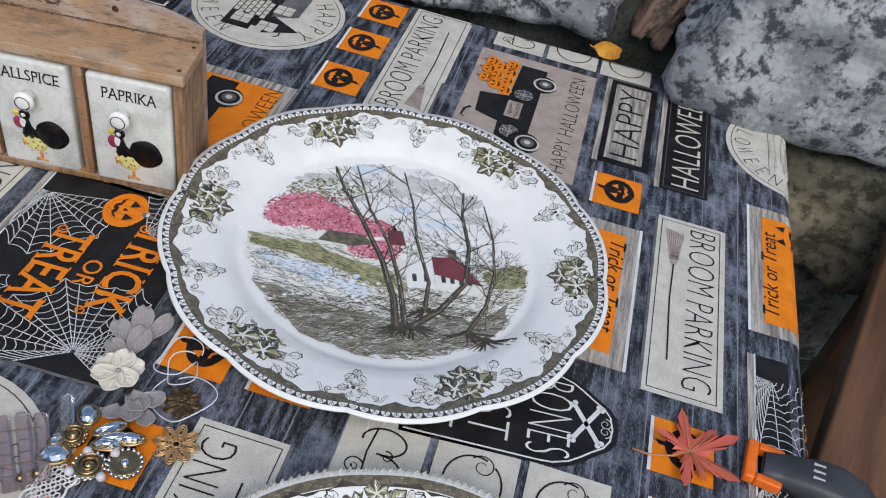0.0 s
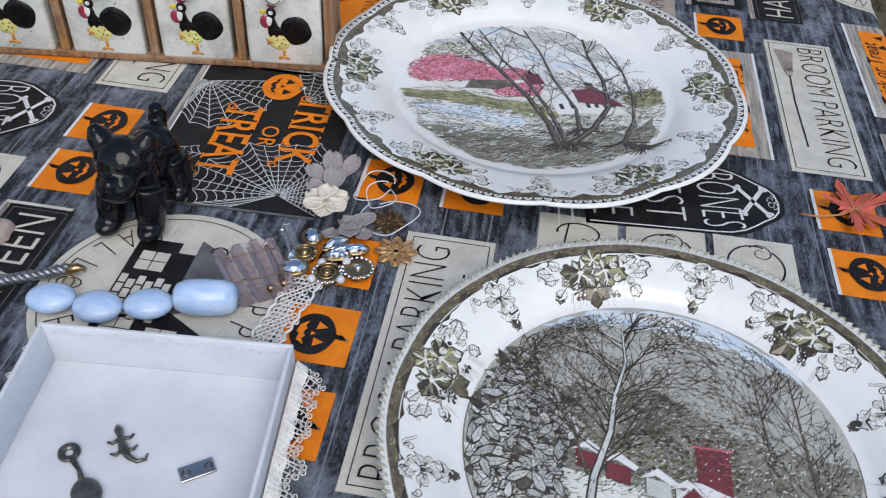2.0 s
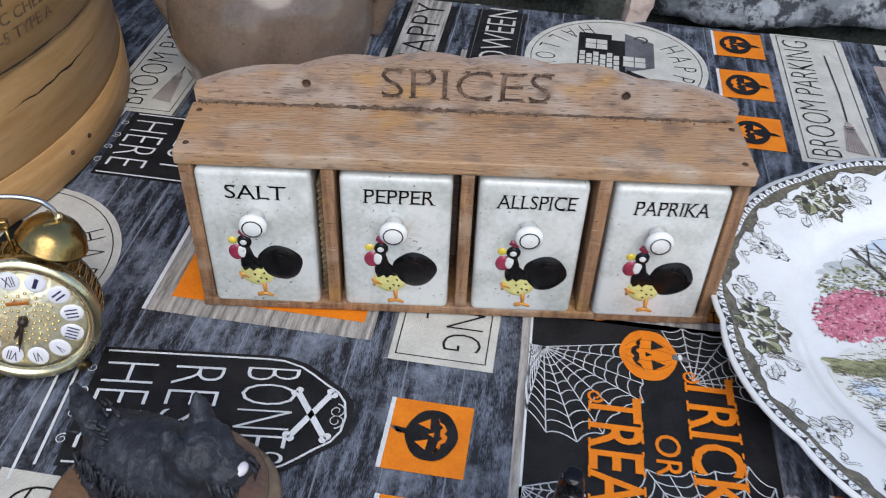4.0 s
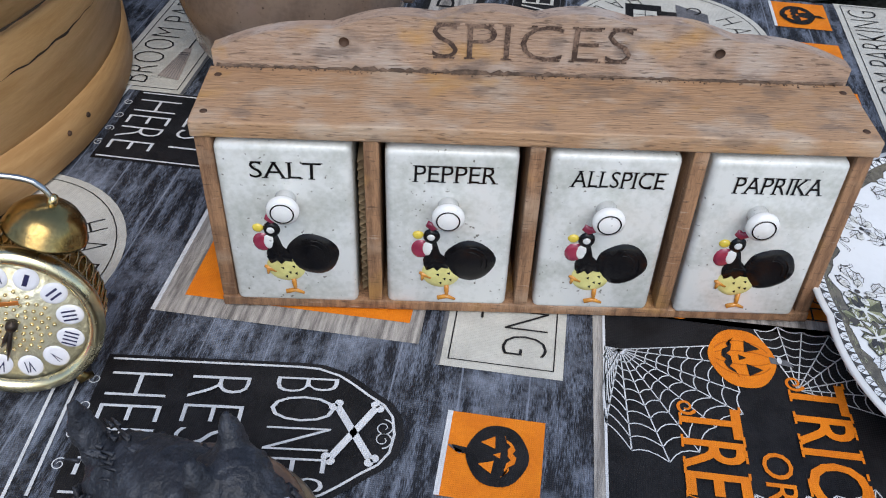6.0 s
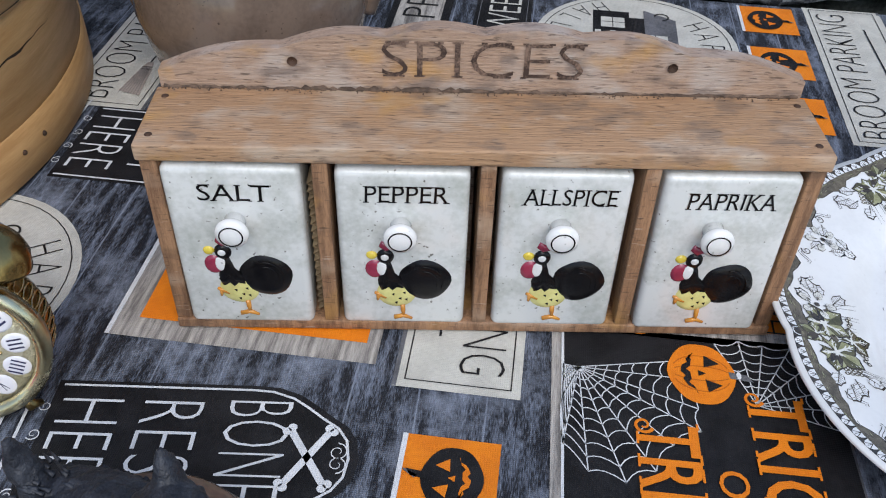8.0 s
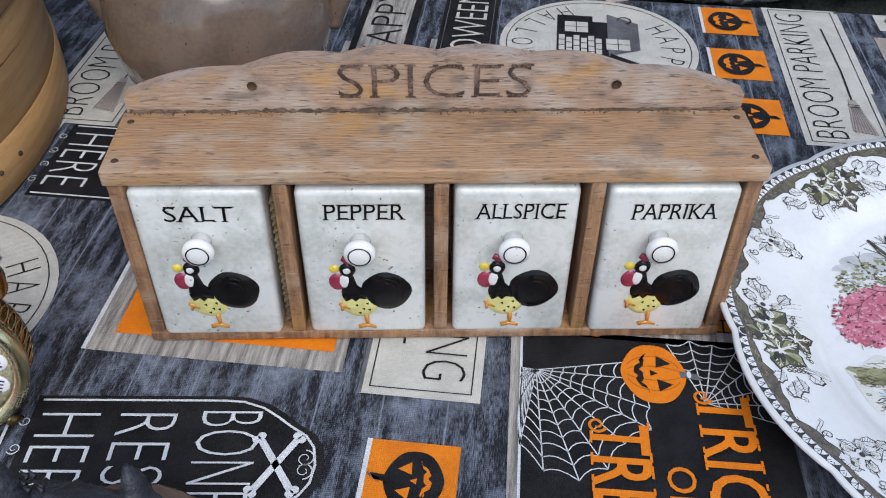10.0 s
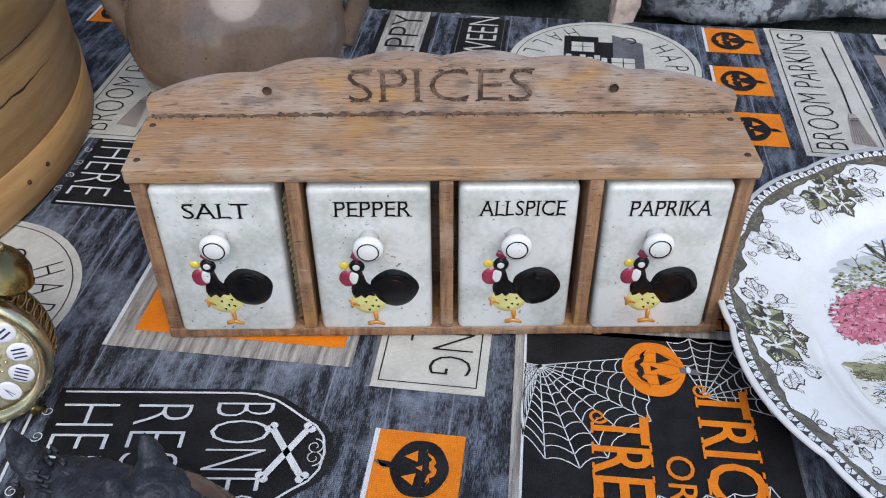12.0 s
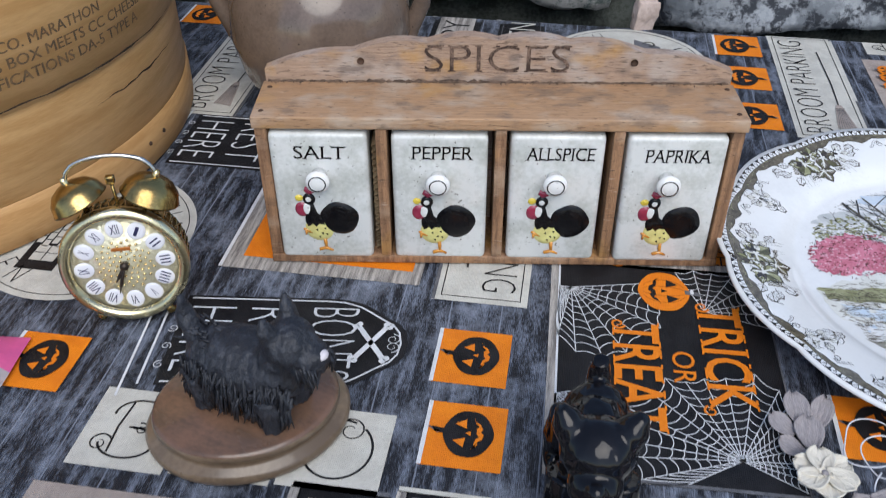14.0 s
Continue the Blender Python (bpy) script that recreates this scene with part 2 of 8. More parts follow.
class Ink:
    """Flat printing in a frame of its own: a to the right, b up, in metres, laid over a surface by place(a, b, height)."""

    def __init__(self, g, place, step=0.00025, lift=0.0):
        self.g, self.place, self.step, self.lift = g, place, step, lift

    def pts(self, p, layer):
        return [self.place(a, b, self.lift + self.step * layer) for a, b in p]

    def poly(self, p, mat, layer=1):
        self.g.add(self.pts(p, layer), [tuple(range(len(p)))], mat)

    def rect(self, a0, b0, a1, b1, mat, layer=1, n=1, k=1):
        v = [(a0 + (a1 - a0) * i / n, b0 + (b1 - b0) * j / k) for j in range(k + 1) for i in range(n + 1)]
        self.g.add(self.pts(v, layer), [(j * (n + 1) + i, j * (n + 1) + i + 1, (j + 1) * (n + 1) + i + 1, (j + 1) * (n + 1) + i) for j in range(k) for i in range(n)], mat)

    def line(self, p, w, mat, layer=2, taper=1.0):
        n = len(p)
        v = []
        for i in range(n):
            a, b = Vector(p[max(i - 1, 0)]), Vector(p[min(i + 1, n - 1)])
            d = (b - a)
            d = Vector((-d.y, d.x)).normalized() if d.length else Vector((0, 1))
            k = 0.5 * w * (1 + (taper - 1) * i / max(n - 1, 1))
            v += [(p[i][0] + d.x * k, p[i][1] + d.y * k), (p[i][0] - d.x * k, p[i][1] - d.y * k)]
        self.g.add(self.pts(v, layer), [(2 * i, 2 * i + 1, 2 * i + 3, 2 * i + 2) for i in range(n - 1)], mat)

    def border(self, a0, b0, a1, b1, w, mat, layer=2):
        for q in ((a0, b0, a1, b0 + w), (a0, b1 - w, a1, b1), (a0, b0 + w, a0 + w, b1 - w), (a1 - w, b0 + w, a1, b1 - w)):
            self.rect(*q, mat, layer, 6, 6)

    def oval(self, a, b, ra, rb, mat, layer=1, n=28, wob=0.0):
        p = [(a + ra * (1 + wob * math.sin(5 * t + 1)) * math.cos(t), b + rb * (1 + wob * math.sin(4 * t)) * math.sin(t)) for t in (2 * math.pi * i / n for i in range(n))]
        self.poly(p, mat, layer)

    def disc(self, a, b, r, mat, layer=1, n=48, rings=10):
        v = [(a, b)] + [(a + r * k / rings * math.cos(2 * math.pi * i / n), b + r * k / rings * math.sin(2 * math.pi * i / n)) for k in range(1, rings + 1) for i in range(n)]
        f = [(0, 1 + i, 1 + (i + 1) % n) for i in range(n)]
        for k in range(rings - 1):
            f += [(1 + k * n + i, 1 + (k + 1) * n + i, 1 + (k + 1) * n + (i + 1) % n, 1 + k * n + (i + 1) % n) for i in range(n)]
        self.g.add(self.pts(v, layer), f, mat)

    def ring(self, a, b, r, w, mat, layer=2, n=48, t0=0.0, t1=360.0, rb=None):
        q = [(a + r * math.cos(radians(t0 + (t1 - t0) * i / n)), b + (rb or r) * math.sin(radians(t0 + (t1 - t0) * i / n))) for i in range(n + 1)]
        self.line(q, w, mat, layer)

    def word(self, s, a0, b0, width, height, mat, layer=2, slant=0.0, bold=0.0, thin=0.0, serif=0.0):
        co, faces, _ = letters(s, thin)
        for k in ((0, 0), (bold, 0)) if bold else ((0, 0),):
            v = [(a0 + x * width + slant * y * height + k[0], b0 + y * height) for x, y in co]
            self.g.add(self.pts(v, layer + (0.3 if k[0] else 0)), faces, mat)
        if serif:
            # short strokes at the feet and heads of the letters' stems
            for e in (0.02, 0.98):
                x = np.sort(co[np.abs(co[:, 1] - e) < 0.05][:, 0] * width)
                for grp in np.split(x, np.where(np.diff(x) > 0.0011 * serif)[0] + 1) if len(x) else ():
                    if 0 < len(grp) and grp[-1] - grp[0] < 0.0021 * serif:
                        c = (grp[0] + grp[-1]) / 2
                        h = 0.0006 * serif + (grp[-1] - grp[0]) / 2
                        b = b0 + (0.0002 if e < 0.5 else height - 0.0002)
                        self.line([(a0 + c - h + slant * (b - b0), b), (a0 + c + h + slant * (b - b0), b)], 0.0004 * serif, mat, layer + 0.6)

    def arc_word(self, s, a, b, r, t0, t1, size, mat, layer=2, inward=False):
        for i, ch in enumerate(s):
            t = radians(t0 + (t1 - t0) * (i + 0.5) / len(s))
            co, faces, asp = letters(ch, 0.022)
            w = min(size * asp, size) * 0.62
            up = Vector((math.cos(t), math.sin(t))) * (-1 if inward else 1)
            right = Vector((up.y, -up.x))
            o = Vector((a + r * math.cos(t), b + r * math.sin(t)))
            v = [tuple(o + right * ((x - 0.5) * w) + up * ((y - 0.5) * size)) for x, y in co]
            self.g.add(self.pts(v, layer), faces, mat)


# ---------------------------------------------------------------- ground, table, cloth
TURN = -6.8
TABLE = pose(0, 0, 0, 0, 0, TURN)
U0, U1, V0, V1, BEND = -1.15, 0.702, -0.62, 0.383, 0.012
FLOOR = -0.76


def over(s, lo, hi):
    """Along one direction of the cloth: place and drop of a point s, bent over the table's edges."""
    k = s - hi if s > hi else lo - s if s < lo else 0.0
    if not k:
        return s, 0.0, 0.0
    a = min(k / BEND, math.pi / 2)
    out = BEND * math.sin(a)
    drop = BEND * (1 - math.cos(a)) + max(k - BEND * math.pi / 2, 0)
    return (hi + out if s > hi else lo - out), drop, a * (1 if s > hi else -1)


def drape(u, v, h=0.0):
    x, du, a = over(u, U0, U1)
    y, dv, b = over(v, V0, V1)
    return (x + h * math.sin(a), y + h * math.sin(b), -du - dv + h * math.cos(a) * math.cos(b))


def spread(lo, hi, step, drop):
    edge = [BEND * math.pi / 2 * i / 6 for i in range(1, 7)] + [BEND * math.pi / 2 + drop * i / 8 for i in range(1, 9)]
    n = int((hi - lo) / step)
    return [lo - e for e in edge[::-1]] + [lo + (hi - lo) * i / n for i in range(n + 1)] + [hi + e for e in edge]


M_GROUND = material("gravel_ground", (0.16, 0.15, 0.14), (0.07, 0.065, 0.06), scale=8, rough=0.95, bump=0.6, bump_scale=60)
g = Shape()
g.add([(x, y, FLOOR) for y in (-60, 60) for x in (-60, 60)], [(0, 1, 3, 2)])
tagged(link("ground", g, M_GROUND), "grey-brown trodden gravel ground under the table", "ground", kind="structure")

M_PLY = material("plain_tabletop_wood", (0.36, 0.25, 0.15), (0.26, 0.17, 0.1), scale=6, stretch=(1, 12, 1), rough=0.6)
table = thing("table", "plain wooden trestle table hidden under the cloth", "table", TABLE @ pose(0, 0, FLOOR))
g = Shape().rbox(U0 + 0.002, U1 - 0.002, V0 + 0.002, V1 - 0.002, -0.03 - FLOOR, -0.001 - FLOOR, 0.004)
part("tabletop", g, M_PLY, table)
for x in (U0 + 0.12, U1 - 0.12):
    for y in (V0 + 0.1, V1 - 0.1):
        part("leg", Shape().rbox(x - 0.02, x + 0.02, y - 0.02, y + 0.02, 0, -0.03 - FLOOR, 0.003), M_PLY, table)

cloth = thing("tablecloth", "charcoal patchwork-printed tablecloth with pumpkins, signs and webs", "tablecloth", TABLE)
us, vs = spread(U0, U1, 0.05, 0.26), spread(V0, V1, 0.05, 0.2)
g = Shape()
nu = len(us)
g.add([drape(u, v) for v in vs for u in us], [(j * nu + i, j * nu + i + 1, (j + 1) * nu + i + 1, (j + 1) * nu + i) for j in range(len(vs) - 1) for i in range(nu - 1)], 0, True)
part("cloth_sheet", g, M_CLOTH, cloth)


def motif(name, u, v, up, label, draw, *args, turn=0.0):
    """One printed motif, centred at (u, v) of the cloth; up: the side its top points to; turn: degrees off the grain."""
    r = {"v": (1, 0, 0, 1), "+u": (0, 1, -1, 0), "-u": (0, -1, 1, 0)}[up]
    c, s = math.cos(radians(turn)), math.sin(radians(turn))
    r = (c * r[0] - s * r[2], c * r[1] - s * r[3], s * r[0] + c * r[2], s * r[1] + c * r[3])
    g = Shape()
    ink = Ink(g, lambda a, b, h: drape(u + r[0] * a + r[1] * b, v + r[2] * a + r[3] * b, h), lift=0.0003)
    draw(ink, *args)
    part(name, g, PRINTS, cloth, label)


def curl(ink, a, b, r, turns, w, mat, layer, start=0.0, way=1, squash=1.0):
    n = int(18 * turns)
    ink.line([(a + r * (1 - 0.75 * i / n) * math.cos(start + way * 2 * math.pi * turns * i / n),
               b + squash * r * (1 - 0.75 * i / n) * math.sin(start + way * 2 * math.pi * turns * i / n)) for i in range(n + 1)], w, mat, layer, 0.5)


def jack(ink, a, b, r, body, face, layer, grin):
    """A carved pumpkin: ribbed body, stem, eyes, nose, mouth."""
    out = []
    for i in range(40):
        t = 2 * math.pi * i / 40
        k = 1 + 0.014 * math.cos(6 * t + math.pi)
        out.append((a + 1.02 * r * k * math.cos(t), b + 0.86 * r * k * math.sin(t) * (1 - 0.06 * math.cos(t) ** 2)))
    ink.poly(out, body, layer)
    ink.poly([(a - 0.12 * r, b + 0.7 * r), (a - 0.06 * r, b + 1.15 * r), (a + 0.16 * r, b + 1.3 * r), (a + 0.1 * r, b + 0.72 * r)], body if body == BLACK else GREYP, layer + 1)
    for k in (-1, 1):
        ink.poly([(a + k * 0.2 * r, b + 0.08 * r), (a + k * 0.62 * r, b + 0.12 * r), (a + k * 0.36 * r, b + 0.5 * r)], face, layer + 1)
    ink.poly([(a - 0.1 * r, b - 0.08 * r), (a + 0.1 * r, b - 0.08 * r), (a, b + 0.12 * r)], face, layer + 1)
    if grin:
        top, low = [], []
        for i in range(13):
            t = -1 + 2 * i / 12
            tooth = 0.10 * r if i % 4 == 1 else 0.0
            top.append((a + 0.68 * r * t, b - 0.28 * r + 0.14 * r * t * t - tooth))
            low.append((a + 0.68 * r * t, b - 0.52 * r + 0.36 * r * t * t + (0.1 * r if i % 4 == 3 else 0)))
        ink.poly(top + low[::-1], face, layer + 1)
    else:
        ink.poly([(a - 0.6 * r, b - 0.25 * r), (a - 0.3 * r, b - 0.35 * r), (a - 0.2 * r, b - 0.25 * r), (a, b - 0.36 * r), (a + 0.2 * r, b - 0.25 * r),
                  (a + 0.3 * r, b - 0.36 * r), (a + 0.6 * r, b - 0.22 * r), (a + 0.4 * r, b - 0.55 * r), (a + 0.1 * r, b - 0.5 * r), (a, b - 0.62 * r), (a - 0.35 * r, b - 0.56 * r)], face, layer + 1)


def pumpkin_tile(ink, w, h, side):
    ink.rect(-w / 2, -h / 2, w / 2, h / 2, ORANGE, 1, 8, 8)
    ink.line([(-w / 2, side * h * 0.485), (w / 2, side * h * 0.485)], 0.0022, WHITE, 2)
    jack(ink, 0.001, -0.002, 0.0145, BLACK, ORANGE, 3, side > 0)
    ink.line([(0.0, 0.0125), (0.003, 0.018)], 0.0018, GREYP, 4, 0.4)


def broom_sign(ink, w, h):
    ink.rect(-w / 2, -h / 2, w / 2, h / 2, CREAM, 1, 16, 8)
    ink.line([(-w / 2, -h / 2 + 0.001), (w / 2, -h / 2 + 0.001)], 0.002, GREYP, 2)
    ink.border(-w / 2 + 0.004, -h / 2 + 0.005, w / 2 - 0.004, h / 2 - 0.004, 0.0006, BLACK, 2)
    ink.word("BROOM PARKING", -w / 2 + 0.009, 0.000, w - 0.02, h * 0.36, BLACK, 3, thin=0.024)
    b = -h * 0.2
    ink.line([(-w * 0.2, b), (0, b - 0.001), (w * 0.33, b + 0.0005)], 0.0011, BLACK, 3)
    ink.poly([(-w * 0.42, b - 0.008), (-w * 0.40, b + 0.007), (-w * 0.24, b + 0.0035), (-w * 0.2, b + 0.002), (-w * 0.2, b - 0.002), (-w * 0.24, b - 0.0035)], TAN, 3)
    for k in range(7):
        ink.line([(-w * 0.415, b - 0.006 + 0.002 * k), (-w * 0.24, b - 0.002 + 0.0007 * k)], 0.0003, GREYP, 4)
    for k in (0.235, 0.25):
        ink.line([(-w * k, b - 0.0035), (-w * k, b + 0.0035)], 0.0006, BLACK, 4)


def word_sign(ink, w, h, s, dark):
    ink.line([(-w / 2, h / 2 + 0.002), (w / 2, h / 2 + 0.002)], 0.005, BARN, 1)
    ink.line([(w / 2 + 0.001, -h * 0.45), (w / 2 + 0.001, h / 2 + 0.004)], 0.003, CREAM if dark else GREYP, 1)
    if dark:
        ink.rect(-w / 2, -h / 2, w / 2, h / 2, BLACK, 1, 8, 8)
        ink.border(-w / 2 + 0.003, -h / 2 + 0.003, w / 2 - 0.003, h / 2 - 0.003, 0.0005, GREYP, 2)
        ink.word(s, -w / 2 + 0.008, -h * 0.31, w - 0.016, h * 0.58, CREAM, 3, thin=0.01)
    else:
        ink.rect(-w / 2, -h / 2, w / 2, h / 2, BLACK, 1, 8, 8)
        ink.rect(-w / 2 + 0.007, -h / 2 + 0.006, w / 2 - 0.006, h / 2 - 0.005, BARN, 2, 8, 4)
        ink.word(s, -w / 2 + 0.013, -h * 0.26, w - 0.026, h * 0.54, BLACK, 3, thin=0.015)


def truck_panel(ink, w, h, ground=TAN):
    ink.rect(-w / 2, -h / 2, w / 2, h / 2, BARN if ground == ORANGE else ground, 1, 10, 8)
    if ground == ORANGE:
        ink.rect(-w * 0.44, -h * 0.42, w * 0.44, h * 0.45, ORANGE, 1.5, 8, 8)
    ink.word("HAPPY HALLOWEEN", -w * 0.44, -h * 0.42, w * 0.88, h * 0.12, BLACK, 2, thin=0.02)
    body = [(-0.40, -0.08), (-0.40, 0.10), (-0.34, 0.16), (-0.16, 0.17), (-0.12, 0.36), (0.06, 0.38), (0.09, 0.15), (0.42, 0.13), (0.42, -0.09)]
    ink.poly([(a * w, b * h) for a, b in body], BLACK, 2)
    for a in (-0.28, 0.28):
        ink.oval(a * w, -0.07 * h, 0.085 * w, 0.13 * h, BLACK, 3)
        for r, m, k in ((0.064, CREAM, 4), (0.052, BLACK, 5), (0.034, GREYP, 6), (0.016, CREAM, 7)):
            ink.oval(a * w, -0.1 * h, r * w, r * w, m, k, 20)
    ink.rect(-0.10 * w, 0.02 * h, 0.05 * w, 0.14 * h, TAN, 3)
    ink.word("HAPPY", -0.08 * w, 0.085 * h, 0.11 * w, 0.035 * h, BLACK, 4)
    ink.word("HALLOWEEN", -0.09 * w, 0.035 * h, 0.13 * w, 0.035 * h, BLACK, 4)
    for a, b in ((-0.22, 0.06), (0.13, 0.04)):
        for k in range(8):
            t = k * math.pi / 4
            ink.line([(a * w, b * h), (a * w + 0.009 * math.cos(t), b * h + 0.009 * math.sin(t))], 0.0004, WHITE, 3)
        for r in (0.003, 0.0055, 0.008):
            ink.ring(a * w, b * h, r, 0.00035, WHITE, 3, 16)
    for i, (a, b) in enumerate(((0.13, 0.2), (0.22, 0.2), (0.31, 0.2), (0.39, 0.2), (0.16, 0.29), (0.25, 0.3), (0.34, 0.29), (0.2, 0.38), (0.29, 0.38), (0.37, 0.37))):
        jack(ink, a * w, b * h, 0.0078, ORANGE, BLACK, 3 + 2 * (i // 4), i % 2)
    jack(ink, -0.45 * w, 0.2 * h, 0.008, ORANGE, BLACK, 3, True)
    ink.line([(-0.1 * w, 0.4 * h), (-0.13 * w, 0.44 * h), (-0.19 * w, 0.45 * h), (-0.2 * w, 0.42 * h)], 0.003, BLACK, 3, 0.3)


def badge(ink, r):
    """A round sign: an old house between two curved words."""
    ink.disc(0, 0, r, CREAM, 1)
    ink.ring(0, 0, r * 0.93, 0.0006, BLACK, 2)
    ink.arc_word("HAPPY", 0, 0, r * 0.75, 132, 48, r * 0.24, BLACK, 2)
    ink.arc_word("HALLOWEEN", 0, 0, r * 0.77, 198, 342, r * 0.22, BLACK, 2, True)
    q = lambda p: [(a * r, b * r) for a, b in p]
    ink.poly(q([(-0.62, -0.42), (0.62, -0.42), (0.62, -0.05), (0.5, -0.05), (0.5, 0.12), (-0.5, 0.12), (-0.5, -0.05), (-0.62, -0.05)]), BLACK, 2)
    ink.poly(q([(-0.68, 0.1), (0.2, 0.1), (0.05, 0.42), (-0.5, 0.42)]), GREYP, 3)
    ink.poly(q([(0.15, 0.12), (0.62, 0.12), (0.4, 0.55)]), BLACK, 3)
    for a, b in ((-0.45, -0.22), (0.3, -0.22), (-0.12, 0.2), (0.36, 0.14)):
        ink.rect((a - 0.02) * r, (b - 0.12) * r, (a + 0.2) * r, (b + 0.12) * r, CREAM, 4)
        ink.line(q([(a + 0.09, b - 0.12), (a + 0.09, b + 0.12)]), 0.0006, BLACK, 5)
        ink.line(q([(a - 0.02, b), (a + 0.2, b)]), 0.0006, BLACK, 5)
    for j in range(6):
        for i in range(4):
            x, y = -0.18 + 0.11 * i + 0.05 * (j % 2), -0.4 + 0.075 * j
            ink.rect(x * r, y * r, (x + 0.095) * r, (y + 0.06) * r, CREAM, 4)
    for k in (-1, 1):
        ink.ring(k * 0.56 * r, 0.28 * r, 0.07 * r, 0.0012, BLACK, 3, 14, 0, 270)


def script_tile(ink, w, h, letter):
    ink.rect(-w / 2, -h / 2, w / 2, h / 2, CREAM, 1, 6, 6)
    if letter == "B":
        ink.line([(-0.006, 0.017), (-0.008, 0.0), (-0.007, -0.016)], 0.0011, BLACK, 2)
        ink.ring(0.0, 0.009, 0.013, 0.0012, BLACK, 2, 30, 190, -90, 0.009)
        ink.ring(0.0, -0.009, 0.014, 0.0012, BLACK, 2, 30, 100, -170, 0.0095)
        curl(ink, -0.013, -0.011, 0.006, 1.2, 0.001, BLACK, 2, 0.5)
        curl(ink, 0.004, 0.0, 0.004, 1.1, 0.0009, BLACK, 2, 2.0, -1)
    else:
        ink.ring(0, 0, 0.017, 0.0012, BLACK, 2, 40, 70, 410, 0.018)
        curl(ink, 0.004, 0.012, 0.008, 1.3, 0.0009, BLACK, 2, 2.6, -1)


def tombstone(ink, w, h):
    half = [(w / 2, h * 0.10), (w * 0.49, h * 0.165), (w * 0.44, h * 0.235), (w * 0.37, h * 0.285), (w * 0.29, h * 0.335), (w * 0.22, h * 0.385), (w * 0.13, h * 0.415)]
    out = [(-w / 2, -h / 2), (w / 2, -h / 2)] + half + [(0, h * 0.425)] + [(-a, b) for a, b in half[::-1]]
    ink.poly(out, BLACK, 1)
    s = [(a * 0.93, b * 0.95 - 0.001) for a, b in out]
    ink.line(s[1:] + [s[0]], 0.0011, WHITE, 2)
    ink.line([(w * 0.5, -h * 0.56), (-w * 0.58, -h * 0.56), (-w * 0.58, -h * 0.62), (w * 0.62, -h * 0.62)], 0.0014, WHITE, 2)
    ink.word("BONES", -w * 0.38, h * 0.028, w * 0.78, h * 0.19, WHITE, 3, thin=0.022)
    ink.word("REST", -w * 0.36, -h * 0.225, w * 0.72, h * 0.18, WHITE, 3, thin=0.022)
    ink.word("HERE", -w * 0.36, -h * 0.465, w * 0.72, h * 0.18, WHITE, 3, thin=0.022)
    for k in (-1, 1):
        a, b, c, d = -k * 0.0125, h * 0.225, k * 0.0125, h * 0.335
        ink.line([(a, b), (c, d)], 0.0031, WHITE, 3)
        for x, y in ((a, b), (c, d)):
            sx = 1 if x > 0 else -1
            sy = 1 if y > h * 0.28 else -1
            ink.oval(x + sx * 0.0018, y - sy * 0.0002, 0.0019, 0.0019, WHITE, 4, 12)
            ink.oval(x - sx * 0.0002, y + sy * 0.0018, 0.0019, 0.0019, WHITE, 4, 12)
    curl(ink, 0.003, h * 0.365, 0.0042, 1.4, 0.0006, WHITE, 3)
    curl(ink, -0.003, h * 0.365, 0.0042, 1.4, 0.0006, WHITE, 3, math.pi, -1)
    for k in (-0.3, -0.1, 0.1, 0.3):
        curl(ink, k * w, -h * 0.51, 0.003, 1.3, 0.0006, WHITE, 3, k * 9)


def web(ink, a, b, reach, t0, t1, spokes, rings, seed):
    """A spider web of straight spokes and sagging rungs."""
    rnd = random.Random(seed)
    ends = []
    for i in range(spokes):
        t = radians(t0 + (t1 - t0) * i / (spokes - 1) + rnd.uniform(-3, 3))
        ends.append((t, reach(t) * rnd.uniform(0.86, 1.0)))
        ink.line([(a, b), (a + ends[-1][1] * math.cos(t), b + ends[-1][1] * math.sin(t))], 0.00055, WHITE, 2)
    for i in range(spokes - 1):
        (t, r), (s, q) = ends[i], ends[i + 1]
        for k in range(1, rings + 1):
            f = (k / rings) ** 1.25
            p = []
            for j in range(5):
                x = j / 4
                rad = (r * (1 - x) + q * x) * f * (1 - 0.55 * (s - t) * x * (1 - x) * 1.6)
                ang = t + (s - t) * x
                p.append((a + rad * math.cos(ang), b + rad * math.sin(ang)))
            ink.line(p, 0.0005, WHITE, 2)


def inside(w, h, a, b):
    def reach(t):
        c, s = math.cos(t), math.sin(t)
        ks = [((w / 2 if c > 0 else -w / 2) - a) / c if abs(c) > 1e-6 else 9, ((h / 2 if s > 0 else -h / 2) - b) / s if abs(s) > 1e-6 else 9]
        return min(ks)
    return reach


